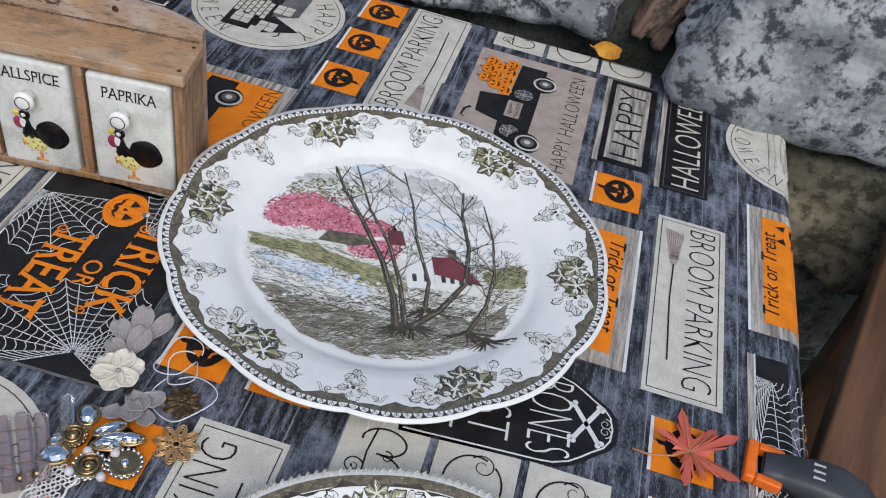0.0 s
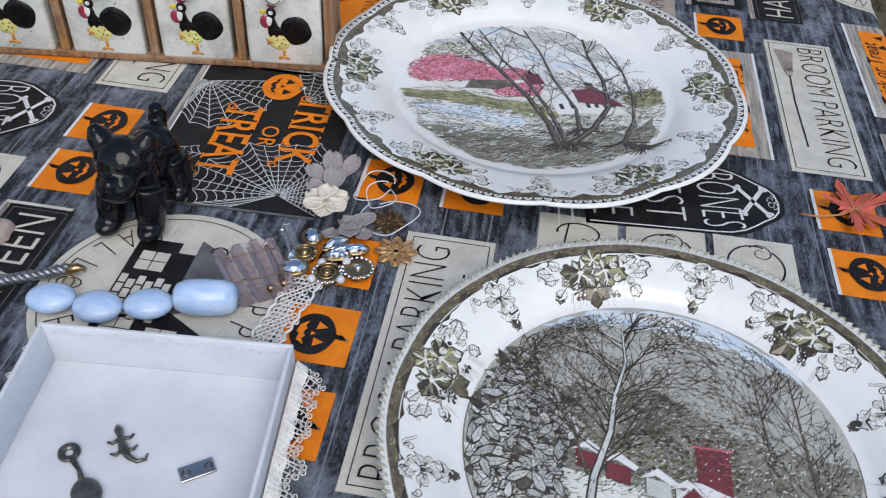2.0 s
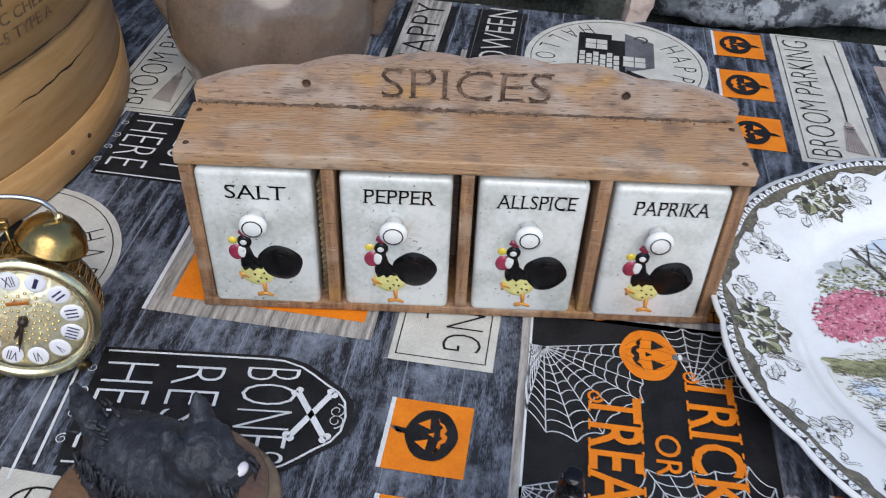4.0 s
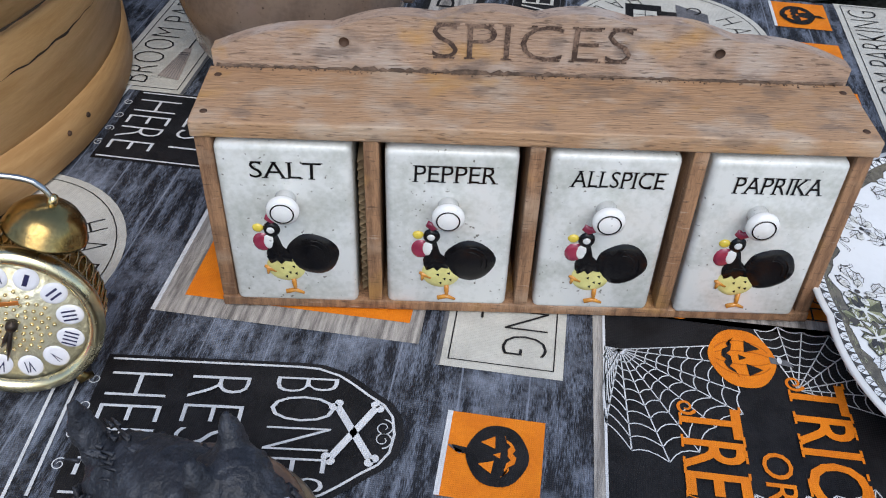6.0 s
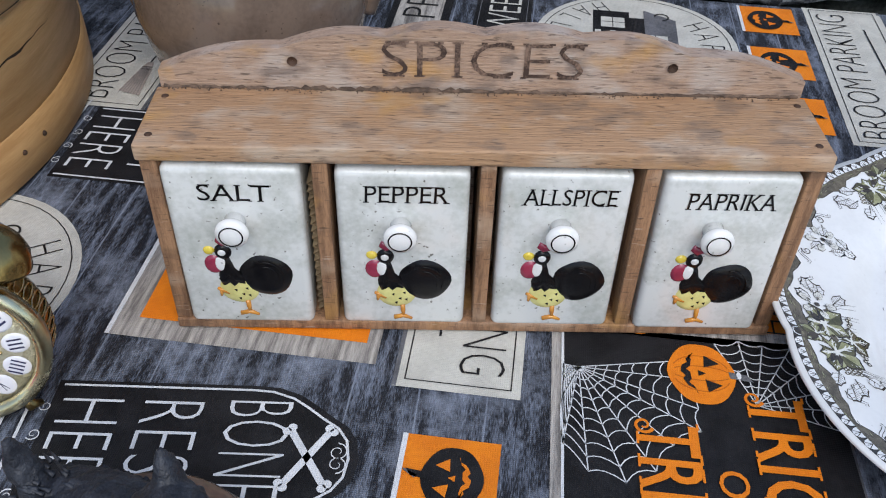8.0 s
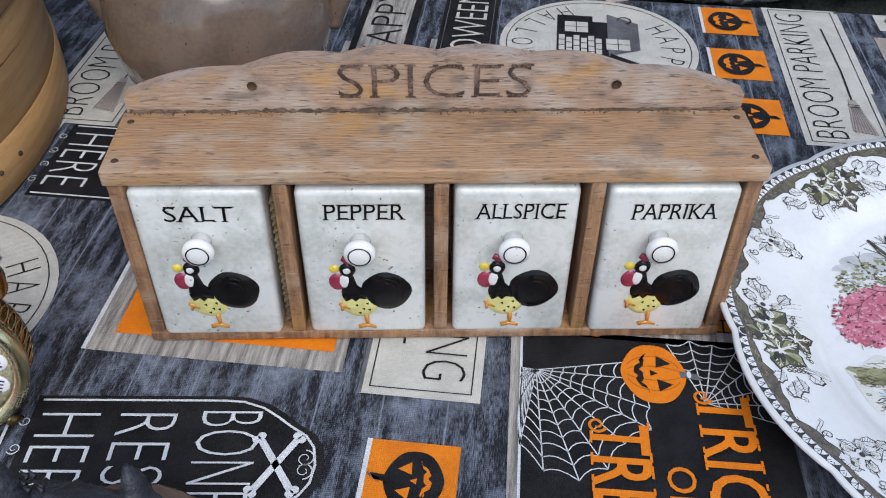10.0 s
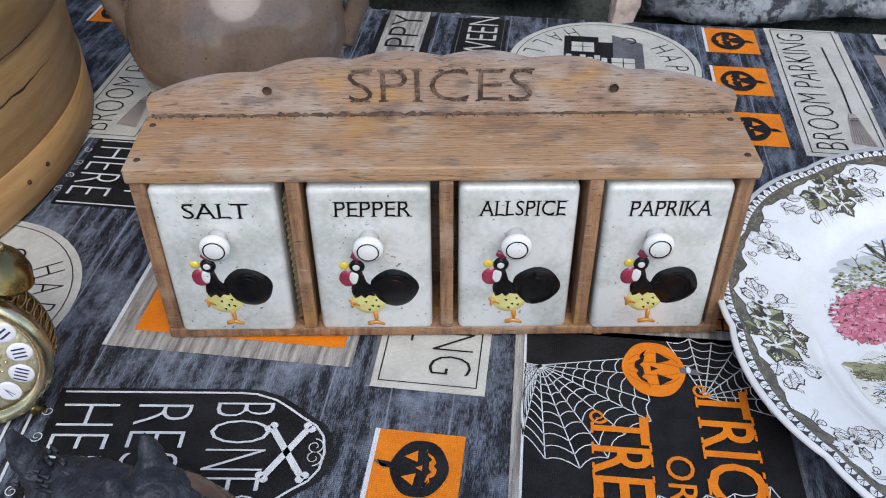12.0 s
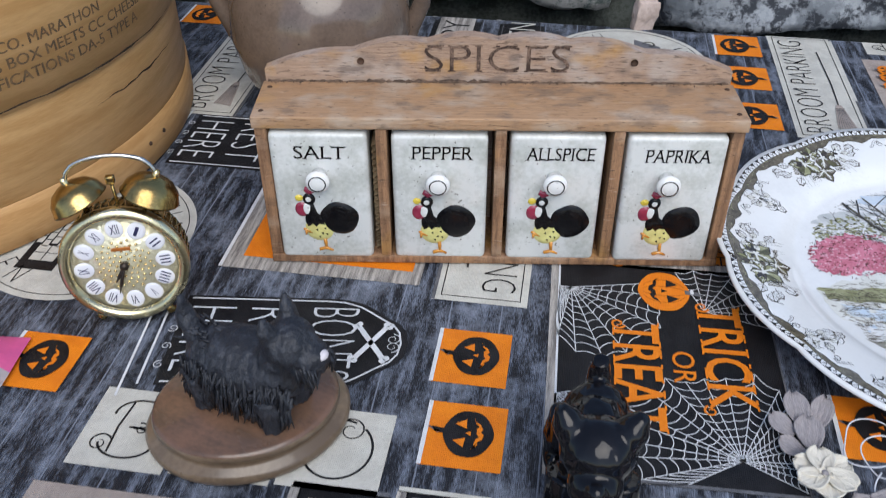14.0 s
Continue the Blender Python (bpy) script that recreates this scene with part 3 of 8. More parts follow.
def treat_panel(ink, w, h):
    ink.rect(-w / 2, -h / 2, w / 2, h / 2, BLACK, 1, 12, 12)
    ink.line([(-w / 2, -h / 2 - 0.002), (w / 2, -h / 2 - 0.002)], 0.005, BARN, 1)
    ink.line([(-w / 2, -h / 2 + 0.0005), (w / 2, -h / 2 + 0.0005)], 0.0012, WHITE, 2)
    ink.line([(w / 2 - 0.001, -h / 2), (w / 2 - 0.001, h / 2)], 0.002, GREYP, 2)
    ink.line([(-w / 2, h / 2), (w / 2, h / 2)], 0.0009, GREYP, 2)
    for a, b, far, t0, t1, sp, rg, sd in ((-0.0565, -0.0520, 0.062, -95, 100, 15, 10, 3), (0.0630, 0.0310, 0.062, 60, 300, 21, 11, 5), (0.030, -0.0590, 0.030, -30, 110, 8, 7, 7), (-0.0440, 0.0240, 0.044, 75, 205, 8, 8, 8)):
        lim = inside(w, h, a, b)
        web(ink, a, b, lambda t: min(far, lim(t)), t0, t1, sp, rg, sd)
    jack(ink, -0.0590, 0.0020, 0.0172, ORANGE, BLACK, 3, True)
    for k in (-0.62, -0.25, 0.25, 0.62):
        ink.line([(-0.0590 + k * 0.0165 * math.cos(t), 0.0020 + 0.0130 * math.sin(t)) for t in (radians(-65 + 130 * i / 12) for i in range(13))], 0.0005, ORANGE2, 3.5)
    ink.oval(-0.0590, 0.0182, 0.0022, 0.0011, WHITE, 6, 10)
    ink.word("TRICK", -0.0480, 0.0195, 0.079, 0.0240, ORANGE, 4, serif=2.6, thin=-0.012)
    ink.word("OR", -0.0085, 0.0025, 0.0235, 0.0120, ORANGE, 4, bold=0.0003)
    ink.word("TREAT", -0.0285, -0.0285, 0.078, 0.0255, ORANGE, 4, serif=2.6, thin=-0.012)
    # swashes on the first letters
    for a, b in ((-0.0480, 0.0225), (-0.0285, -0.0255)):
        curl(ink, a + 0.001, b, 0.0042, 1.3, 0.0016, ORANGE, 4, 1.2, -1)
    for a, b in ((0.030, 0.0185), (0.048, -0.029)):
        curl(ink, a + 0.003, b + 0.001, 0.0036, 1.2, 0.0013, ORANGE, 4, 3.5, 1)


def treat_label(ink, w, h):
    ink.rect(-w / 2, -h / 2, w / 2, h / 2, BARN, 1, 10, 8)
    ink.line([(-w / 2, h / 2), (w / 2, h / 2)], 0.0022, WHITE, 2)
    ink.rect(-w * 0.42, -h / 2 + 0.006, w * 0.42, h / 2 - 0.011, ORANGE, 2, 10, 8)
    ink.word("Trick or Treat", -w * 0.37, h * 0.02, w * 0.66, h * 0.26, BLACK, 3, slant=0.15)
    for k in (-1, 1):
        ink.poly([(0.3 * w + k * 0.004, -0.12 * h), (0.3 * w + k * 0.012, -0.16 * h), (0.3 * w + k * 0.009, 0.02 * h)], BLACK, 3)
    ink.line([(0.22 * w, -0.27 * h), (0.27 * w, -0.34 * h), (0.33 * w, -0.27 * h), (0.38 * w, -0.3 * h)], 0.003, BLACK, 3)


PUMP = "orange printed square with a black carved pumpkin"
for u, v, up, side in ((0.132, -0.0645, "-u", 1), (0.135, -0.119, "-u", 1), (0.3365, -0.0845, "-u", 1), (0.391, -0.083, "-u", 1), (0.566, 0.1835, "-u", 1),
                       (0.631, -0.052, "-u", 1), (0.6335, -0.111, "-u", 1), (-0.0985, -0.102, "-u", 1), (0.323, -0.164, "+u", -1), (0.323, -0.222, "+u", -1),
                       (0.323, -0.280, "+u", -1), (0.3145, 0.360, "+u", -1), (0.3145, 0.297, "+u", -1), (0.3145, 0.232, "+u", -1), (-0.178, 0.357, "+u", -1)):
    motif("pumpkin_square", u, v, up, PUMP, pumpkin_tile, 0.041, 0.040, side)
BROOM = "cream printed sign reading broom parking, with a broom"
for u, v, up in ((0.628, 0.079, "+u"), (0.371, 0.295, "-u"), (0.384, -0.222, "-u"), (0.130, 0.072, "+u"), (-0.113, 0.262, "-u")):
    motif("broom_sign", u, v, up, BROOM, broom_sign, 0.184, 0.056)
for u, v in ((0.567, 0.287), (0.086, -0.228), (0.062, 0.322), (0.672, -0.215)):
    motif("happy_sign", u, v, "-u", "black-framed pale plank sign reading happy", word_sign, 0.135, 0.044, "HAPPY", False)
for u, v in ((0.620, 0.290), (0.134, -0.240), (0.122, 0.304)):
    motif("halloween_sign", u, v, "-u", "black printed sign with pale letters reading halloween", word_sign, 0.168, 0.041, "HALLOWEEN", True)
for u, v, back in ((0.474, 0.262, TAN), (-0.005, -0.262, TAN), (0.232, 0.112, ORANGE)):
    motif("truck_panel", u, v, "-u", "taupe printed panel with a black truck of pumpkins", truck_panel, 0.172, 0.112, back)
for u, v, r in ((0.217, 0.310, 0.071), (0.232, -0.213, 0.070), (-0.127, 0.012, 0.068), (0.722, 0.310, 0.067)):
    motif("round_badge", u, v, "+u", "round cream printed badge with an old house", badge, r)
for u, v, s in ((0.459, -0.119, "B"), (0.513, -0.118, "O"), (0.567, -0.117, "O"), (-0.028, -0.1395, "B"), (0.024, -0.138, "O"), (0.0755, -0.1365, "O"),
                (0.450, 0.384, "B"), (0.503, 0.384, "O"), (0.556, 0.383, "O")):
    motif("script_tile", u, v, "v", "cream printed tile with a curling black letter", script_tile, 0.049, 0.050, s)
for u, v, tilt in ((0.0358, -0.0664, 6.3), (0.5315, -0.057, 4.5), (-0.041, 0.134, 0)):
    motif("tombstone_panel", u, v, "+u", "black printed gravestone reading bones rest here", tombstone, 0.072, 0.142, turn=tilt)
motif("treat_panel", 0.2360, -0.0525, "+u", "black printed panel with white webs and orange letters", treat_panel, 0.164, 0.119, turn=1.6)
motif("treat_panel", 0.741, -0.030, "+u", "black printed panel with white webs at the cloth's fold", treat_panel, 0.156, 0.128)
for u, v, up in ((0.567, 0.070, "+u"), (0.6975, 0.144, "-u"), (0.031, 0.064, "-u")):
    motif("treat_label", u, v, up, "orange label on pale planks reading trick or treat", treat_label, 0.147, 0.046 if u > 0.5 else 0.124)


# ---------------------------------------------------------------- stone wall and wooden bench behind the table
def stone_material(name, a, b, dark, scale):
    m = material(name, a, b, scale=scale, rough=0.85, bump=1.0, bump_scale=170, contrast=(0.40, 0.60), fine=0.6)
    n, l = m.node_tree.nodes, m.node_tree.links
    p = n["Principled BSDF"]
    base = p.inputs["Base Color"].links[0].from_socket
    co = n.new("ShaderNodeTexCoord")
    sp = n.new("ShaderNodeTexNoise")
    sp.inputs["Scale"].default_value, sp.inputs["Detail"].default_value, sp.inputs["Roughness"].default_value = 48, 10, 0.72
    l.new(co.outputs["Object"], sp.inputs[0])
    r = n.new("ShaderNodeMapRange")
    r.inputs[1].default_value, r.inputs[2].default_value = 0.49, 0.57
    l.new(sp.outputs[0], r.inputs[0])
    mix = n.new("ShaderNodeMix"); mix.data_type = "RGBA"
    mix.inputs[7].default_value = (*dark, 1)
    l.new(r.outputs[0], mix.inputs[0]); l.new(base, mix.inputs[6]); l.new(mix.outputs[2], p.inputs["Base Color"])
    return m


M_GRANITE = stone_material("blue_grey_granite", (0.36, 0.385, 0.41), (0.20, 0.22, 0.24), (0.045, 0.05, 0.06), 20)
M_GREYROCK = stone_material("grey_fieldstone", (0.33, 0.33, 0.32), (0.18, 0.18, 0.17), (0.06, 0.08, 0.075), 10)
M_TANROCK = stone_material("tan_fieldstone", (0.26, 0.23, 0.17), (0.17, 0.155, 0.11), (0.08, 0.075, 0.05), 12)
M_REDROCK = stone_material("reddish_stone", (0.30, 0.20, 0.16), (0.2, 0.13, 0.1), (0.1, 0.08, 0.07), 14)
M_MORTAR = material("dark_mossy_mortar", (0.075, 0.085, 0.075), (0.025, 0.03, 0.025), scale=30, rough=0.95, bump=1.0, bump_scale=140, fine=0.7)


def rock_mesh(size, seed, mat, rough=0.17, square=0.80):
    """A weathered block: a squared ball pushed about by two scales of noise and split along flat planes."""
    bm = bmesh.new()
    bmesh.ops.create_icosphere(bm, subdivisions=5, radius=1)
    o = Vector((seed * 3.7, seed * 1.3, seed * 2.1))
    for p in bm.verts:
        d = p.co.normalized()
        k = max(abs(d.x), abs(d.y), abs(d.z))
        q = d * (1 - square + square / k)
        q = q * 0.93
        q *= 1 + rough * noise.noise(d * 1.6 + o) + rough * 0.45 * noise.noise(d * 4.5 + o) + rough * 0.22 * abs(noise.noise(d * 11 + o)) + rough * 0.10 * noise.noise(d * 26 + o)
        p.co = Vector((q.x * size[0], q.y * size[1], q.z * size[2]))
    g = Shape().take(bm, 0, True)
    return g


WALL = pose(0, 0, 0, 0, 0, TURN)
WALL_TOP = 0.21
wall = thing("wall_north", "dry-laid wall of rough grey fieldstones behind the table", "stone wall", WALL, kind="structure")
g = Shape()
nx, nz = 90, 60
v = []
for j in range(nz + 1):
    for i in range(nx + 1):
        x, z = -1.6 + 3.4 * i / nx, FLOOR + (WALL_TOP - FLOOR) * j / nz
        v.append((x, 0.475 + 0.035 * noise.noise(Vector((x * 9, z * 9, 1))) + 0.012 * noise.noise(Vector((x * 40, z * 40, 2))), z))
g.add(v, [(j * (nx + 1) + i, j * (nx + 1) + i + 1, (j + 1) * (nx + 1) + i + 1, (j + 1) * (nx + 1) + i) for j in range(nz) for i in range(nx)], 0, True)
g.add([(-1.6, 0.8, FLOOR), (1.8, 0.8, FLOOR), (1.8, 0.8, WALL_TOP), (-1.6, 0.8, WALL_TOP), (-1.6, 0.47, WALL_TOP), (1.8, 0.47, WALL_TOP)], [(0, 3, 2, 1), (3, 4, 5, 2)], 0)
part("mortar", g, M_MORTAR, wall, "dark damp mossy mortar")
ROCKS = [  # u, v, z, half sizes, turn, stone
    (0.085, 0.515, 0.092, (0.135, 0.10, 0.098), 3, M_GREYROCK), (0.395, 0.520, 0.060, (0.158, 0.10, 0.088), -3, M_GRANITE),
    (0.83, 0.455, 0.100, (0.245, 0.115, 0.120), 4, M_GRANITE), (0.885, 0.50, -0.125, (0.150, 0.115, 0.085), -6, M_TANROCK),
    (0.578, 0.50, 0.070, (0.022, 0.06, 0.085), 12, M_REDROCK), (-0.185, 0.520, 0.080, (0.118, 0.10, 0.090), -4, M_GRANITE),
    (-0.43, 0.52, 0.09, (0.115, 0.1, 0.10), 5, M_GREYROCK), (0.62, 0.535, -0.115, (0.11, 0.08, 0.06), 6, M_GREYROCK),
    (0.23, 0.535, -0.12, (0.14, 0.08, 0.08), 2, M_TANROCK), (1.16, 0.50, 0.05, (0.11, 0.1, 0.12), 5, M_GREYROCK), (1.14, 0.52, -0.16, (0.11, 0.1, 0.09), 5, M_GREYROCK),
    (-0.1, 0.53, -0.10, (0.16, 0.08, 0.08), 2, M_GREYROCK), (0.76, 0.53, -0.30, (0.2, 0.1, 0.09), 2, M_GREYROCK), (0.3, 0.54, -0.32, (0.22, 0.1, 0.1), 2, M_TANROCK),
    (-0.62, 0.52, 0.04, (0.13, 0.1, 0.12), 5, M_TANROCK)]
for i, (u, w, z, size, turn, mt) in enumerate(ROCKS):
    ob = part("stone", rock_mesh(size, i + 1, mt), mt, wall)
    ob.matrix_local = pose(u, w, z, turn * 0.4, turn, turn)

M_BENCH = material("brown_stained_board", (0.17, 0.085, 0.045), (0.09, 0.045, 0.025), scale=7, stretch=(10, 1, 3), rough=0.4, bump=0.3, bump_scale=40, fine=0.3)
bench = thing("wooden_bench", "brown stained wooden bench beside the table", "bench", pose(0.782, 0.02, FLOOR, 0, 0, -24))
for k in range(3):
    part("plank", Shape().rbox(0.0 + 0.148 * k, 0.145 + 0.148 * k, -0.75, 0.36, 0.670, 0.700, 0.004), M_BENCH, bench)
for x in (0.05, 0.38):
    for y in (-0.65, 0.27):
        part("leg", Shape().rbox(x - 0.03, x + 0.03, y - 0.03, y + 0.03, 0, 0.669, 0.004), M_BENCH, bench)


# ---------------------------------------------------------------- the spice rack
ON = 0.0016  # things stand on the printed cloth
WOOD = dict(scale=14, stretch=(4.5, 46, 46), bump=0.6, bump_scale=24, fine=0.7, contrast=(0.34, 0.80))


def worn(m, worn_to, stain, low=0.56, size=26):
    """Adds rubbed-off grey patches, ochre and dark stains and short open pores to a wood."""
    n, l = m.node_tree.nodes, m.node_tree.links
    p = n["Principled BSDF"]
    co = n.new("ShaderNodeTexCoord")
    for col, scale, lo, hi, amount, stretch in ((worn_to, size, low, low + 0.16, 0.85, (1, 1.6, 1.6)), (stain, size * 1.7, 0.56, 0.68, 0.75, (1, 1.8, 1.8)),
                                                ((0.04, 0.025, 0.018), 48, 0.60, 0.66, 0.6, (3, 24, 24)), ((0.62, 0.52, 0.42), 45, 0.66, 0.72, 0.35, (2, 16, 16)), ((0.50, 0.27, 0.07), size * 0.9, 0.60, 0.70, 0.55, (1, 1.3, 1.3))):
        base = p.inputs["Base Color"].links[0].from_socket
        mp = n.new("ShaderNodeMapping")
        mp.inputs["Scale"].default_value = stretch
        mp.inputs["Location"].default_value = (scale * 0.37, 0, 0)
        l.new(co.outputs["Object"], mp.inputs[0])
        no = n.new("ShaderNodeTexNoise")
        no.inputs["Scale"].default_value, no.inputs["Detail"].default_value = scale, 5
        l.new(mp.outputs[0], no.inputs[0])
        r = n.new("ShaderNodeMapRange")
        r.inputs[1].default_value, r.inputs[2].default_value, r.inputs[4].default_value = lo, hi, amount
        l.new(no.outputs[0], r.inputs[0])
        mix = n.new("ShaderNodeMix"); mix.data_type = "RGBA"
        mix.inputs[7].default_value = (*col, 1)
        l.new(r.outputs[0], mix.inputs[0]); l.new(base, mix.inputs[6]); l.new(mix.outputs[2], p.inputs["Base Color"])
    return m


M_OAK = worn(material("worn_oak", (0.44, 0.268, 0.148), (0.32, 0.188, 0.102), rough=0.55, **WOOD), (0.46, 0.36, 0.27), (0.21, 0.145, 0.10), 0.50, 34)
M_OAKGREY = worn(material("weathered_grey_oak", (0.42, 0.29, 0.205), (0.27, 0.18, 0.125), rough=0.75, **WOOD), (0.43, 0.36, 0.31), (0.18, 0.135, 0.11), 0.48, 34)
M_OAKEND = worn(material("dark_oak", (0.36, 0.20, 0.105), (0.17, 0.09, 0.048), rough=0.65, scale=8, stretch=(40, 40, 4), bump=0.5, bump_scale=40, fine=0.5), (0.44, 0.31, 0.21), (0.15, 0.085, 0.05))
M_BURN = material("burnt_lettering", (0.05, 0.03, 0.022), (0.22, 0.145, 0.105), scale=110, rough=0.8, contrast=(0.44, 0.62), fine=0.5)
M_GRIME = material("dark_grime", (0.06, 0.04, 0.028), (0.15, 0.10, 0.07), scale=220, rough=0.95, contrast=(0.4, 0.6))
M_NAIL = material("rusty_nail", (0.10, 0.055, 0.035), (0.05, 0.03, 0.02), rough=0.7, metal=0.4)
M_CARD = material("corrugated_cardboard", (0.36, 0.27, 0.16), (0.2, 0.14, 0.08), rough=0.9)


def glaze(name, a, b, spots, rough=0.12):
    """Glazed pottery with grime and small dark pits."""
    m = material(name, a, b, scale=45, rough=rough, bump=0.05, bump_scale=120, contrast=(0.42, 0.72), fine=0.4, coat=0.4)
    n, l = m.node_tree.nodes, m.node_tree.links
    p = n["Principled BSDF"]
    base = p.inputs["Base Color"].links[0].from_socket
    co = n.new("ShaderNodeTexCoord")
    vo = n.new("ShaderNodeTexNoise")
    vo.inputs["Scale"].default_value, vo.inputs["Detail"].default_value = 420, 1.5
    l.new(co.outputs["Object"], vo.inputs[0])
    r = n.new("ShaderNodeMapRange")
    r.inputs[1].default_value, r.inputs[2].default_value, r.inputs[4].default_value = 0.70, 0.76, 0.85
    l.new(vo.outputs[0], r.inputs[0])
    mix = n.new("ShaderNodeMix"); mix.data_type = "RGBA"
    mix.inputs[7].default_value = (*spots, 1)
    l.new(r.outputs[0], mix.inputs[0]); l.new(base, mix.inputs[6]); l.new(mix.outputs[2], p.inputs["Base Color"])
    return m


M_DRAWER = glaze("old_white_glaze", (0.66, 0.67, 0.645), (0.45, 0.465, 0.425), (0.10, 0.09, 0.07))
M_KNOB = glaze("white_knob_glaze", (0.80, 0.80, 0.78), (0.68, 0.68, 0.65), (0.3, 0.3, 0.28), 0.1)
GL = dict(rough=0.15, coat=0.5, scale=200)
M_INKBLACK = material("black_glaze_paint", (0.004, 0.004, 0.005), (0.009, 0.008, 0.008), rough=0.22, spec=0.3, scale=200)
M_RED = material("crimson_glaze_paint", (0.32, 0.035, 0.07), (0.22, 0.02, 0.05), **GL)
M_YEL = material("pale_yellow_glaze_paint", (0.72, 0.68, 0.26), (0.6, 0.55, 0.2), **GL)
M_BEAK = material("yellow_glaze_paint", (0.76, 0.60, 0.08), (0.62, 0.46, 0.05), **GL)
M_ORG = material("ochre_glaze_paint", (0.62, 0.28, 0.04), (0.5, 0.2, 0.03), **GL)

rack = thing("spice_rack", "worn oak spice rack with four white rooster drawers", "spice rack", pose(0.0004, -0.0008, ON, 0, 0, 0.8))
W, D, H = 0.270, 0.0415, 0.1008


def crest(t):
    """Height of the scalloped back over its length; t: 0 at the middle, 1 at the ends."""
    marks = [(0.0, 0.1262), (0.30, 0.1250), (0.62, 0.1190), (1.0, 0.1080)]
    for (a, x), (b, y) in zip(marks, marks[1:]):
        if t <= b:
            k = (t - a) / (b - a)
            return x + (y - x) * k + 0.0034 * math.sin(math.pi * min(max(k, 0), 1))
    return marks[-1][1]


g = Shape()
n = 80
top = [(0.0005 + (W - 0.001) * i / n, crest(abs(2 * i / n - 1))) for i in range(n + 1)]
for y0, y1 in ((D + 0.0005, D + 0.008),):
    v = []
    for y, d in ((y0, 0.0), (y1, 0.0)):
        v += [(x, y, 0.0) for x, _ in top] + [(x, y, z) for x, z in top]
    k = 2 * (n + 1)
    f = [(i, i + 1, n + 2 + i, n + 1 + i) for i in range(n)] + [(k + i + 1, k + i, k + n + 1 + i, k + n + 2 + i) for i in range(n)]
    f += [(n + 1 + i, n + 2 + i, k + n + 2 + i, k + n + 1 + i) for i in range(n)] + [(0, n + 1, k + n + 1, k), (n, k + n, k + 2 * n + 1, 2 * n + 1)]
    g.add(v, f)
back = part("back_board", g, M_OAKGREY, rack, "weathered scalloped oak back board")
g = Shape()
Ink(g, lambda a, b, h: (a, D + 0.0005 - h, b), lift=0.0003).word("SPICES", 0.0930, 0.1078, 0.083, 0.0158, 0, 1, thin=0.012, serif=2.0)
part("lettering", g, M_BURN, back, "burnt lettering reading spices")
g = Shape()
rg = random.Random(77)
g.tube([(0.002 + 0.266 * i / 140, D - 0.0001, H + rg.uniform(-0.0002, 0.0005)) for i in range(141)], [rg.uniform(0.0003, 0.0012) * (1.5 if 30 < i < 75 else 1) for i in range(141)], 5, 0)
for i in range(260):
    x = 0.004 + 0.262 * rg.random() ** 1.3
    g.ball((x, D - 0.0005 - abs(rg.gauss(0, 0.0012)), H + 0.0001), rg.uniform(0.0002, 0.0005), 0, 5, 4)
part("grime_line", g, M_GRIME, back, "dark dirt caught in the joint")
for x in (0.0565, 0.2125):
    part("nail_hole", Shape().lathe([(0.0001, 0), (0.0016, 0.0002), (0.0022, 0.0008)], 12, 0, (x, D, 0.1140), Matrix.Rotation(radians(90), 4, "X")), M_NAIL, back)
part("top_board", Shape().rbox(-0.001, W + 0.001, -0.0015, D, H - 0.0075, H, 0.0009), M_OAK, rack)
part("bottom_board", Shape().rbox(0, W, -0.001, D, 0, 0.0055, 0.0008), M_OAKEND, rack)
for x in (0.0, W - 0.0068):
    part("side_board", Shape().rbox(x, x + 0.0068, 0, D, 0.0056, H - 0.0076, 0.0008), M_OAKEND, rack)
for x in (0.0670, 0.1335, 0.1985):
    part("divider", Shape().rbox(x, x + 0.0062, -0.0008, D, 0.0056, H - 0.0076, 0.0006), M_OAKEND, rack)
for x, y in ((0.004, 0.006), (0.004, 0.034), (0.266, 0.006), (0.266, 0.035)):
    part("nail", Shape().ball((x, y, H), (0.0016, 0.0016, 0.0005), 0, 10, 6), M_NAIL, rack)
g = Shape()
p = [(0.0637 + 0.0032 * (i % 2), 0.004 + 0.0002 * (i % 3), 0.008 + 0.0021 * i) for i in range(36)]
g.add([(x, y + d, z) for x, y, z in p for d in (0, 0.03)], [(2 * i, 2 * i + 2, 2 * i + 3, 2 * i + 1) for i in range(35)])
part("cardboard_packing", g, M_CARD, rack, "strip of corrugated cardboard packing")


def ellipse(a, b, ra, rb, n=22, wob=0.0, ph=0.0):
    return [(a + ra * (1 + wob * math.sin(5 * t + ph)) * math.cos(t), b + rb * (1 + wob * math.sin(4 * t + ph)) * math.sin(t)) for t in (2 * math.pi * i / n for i in range(n))]


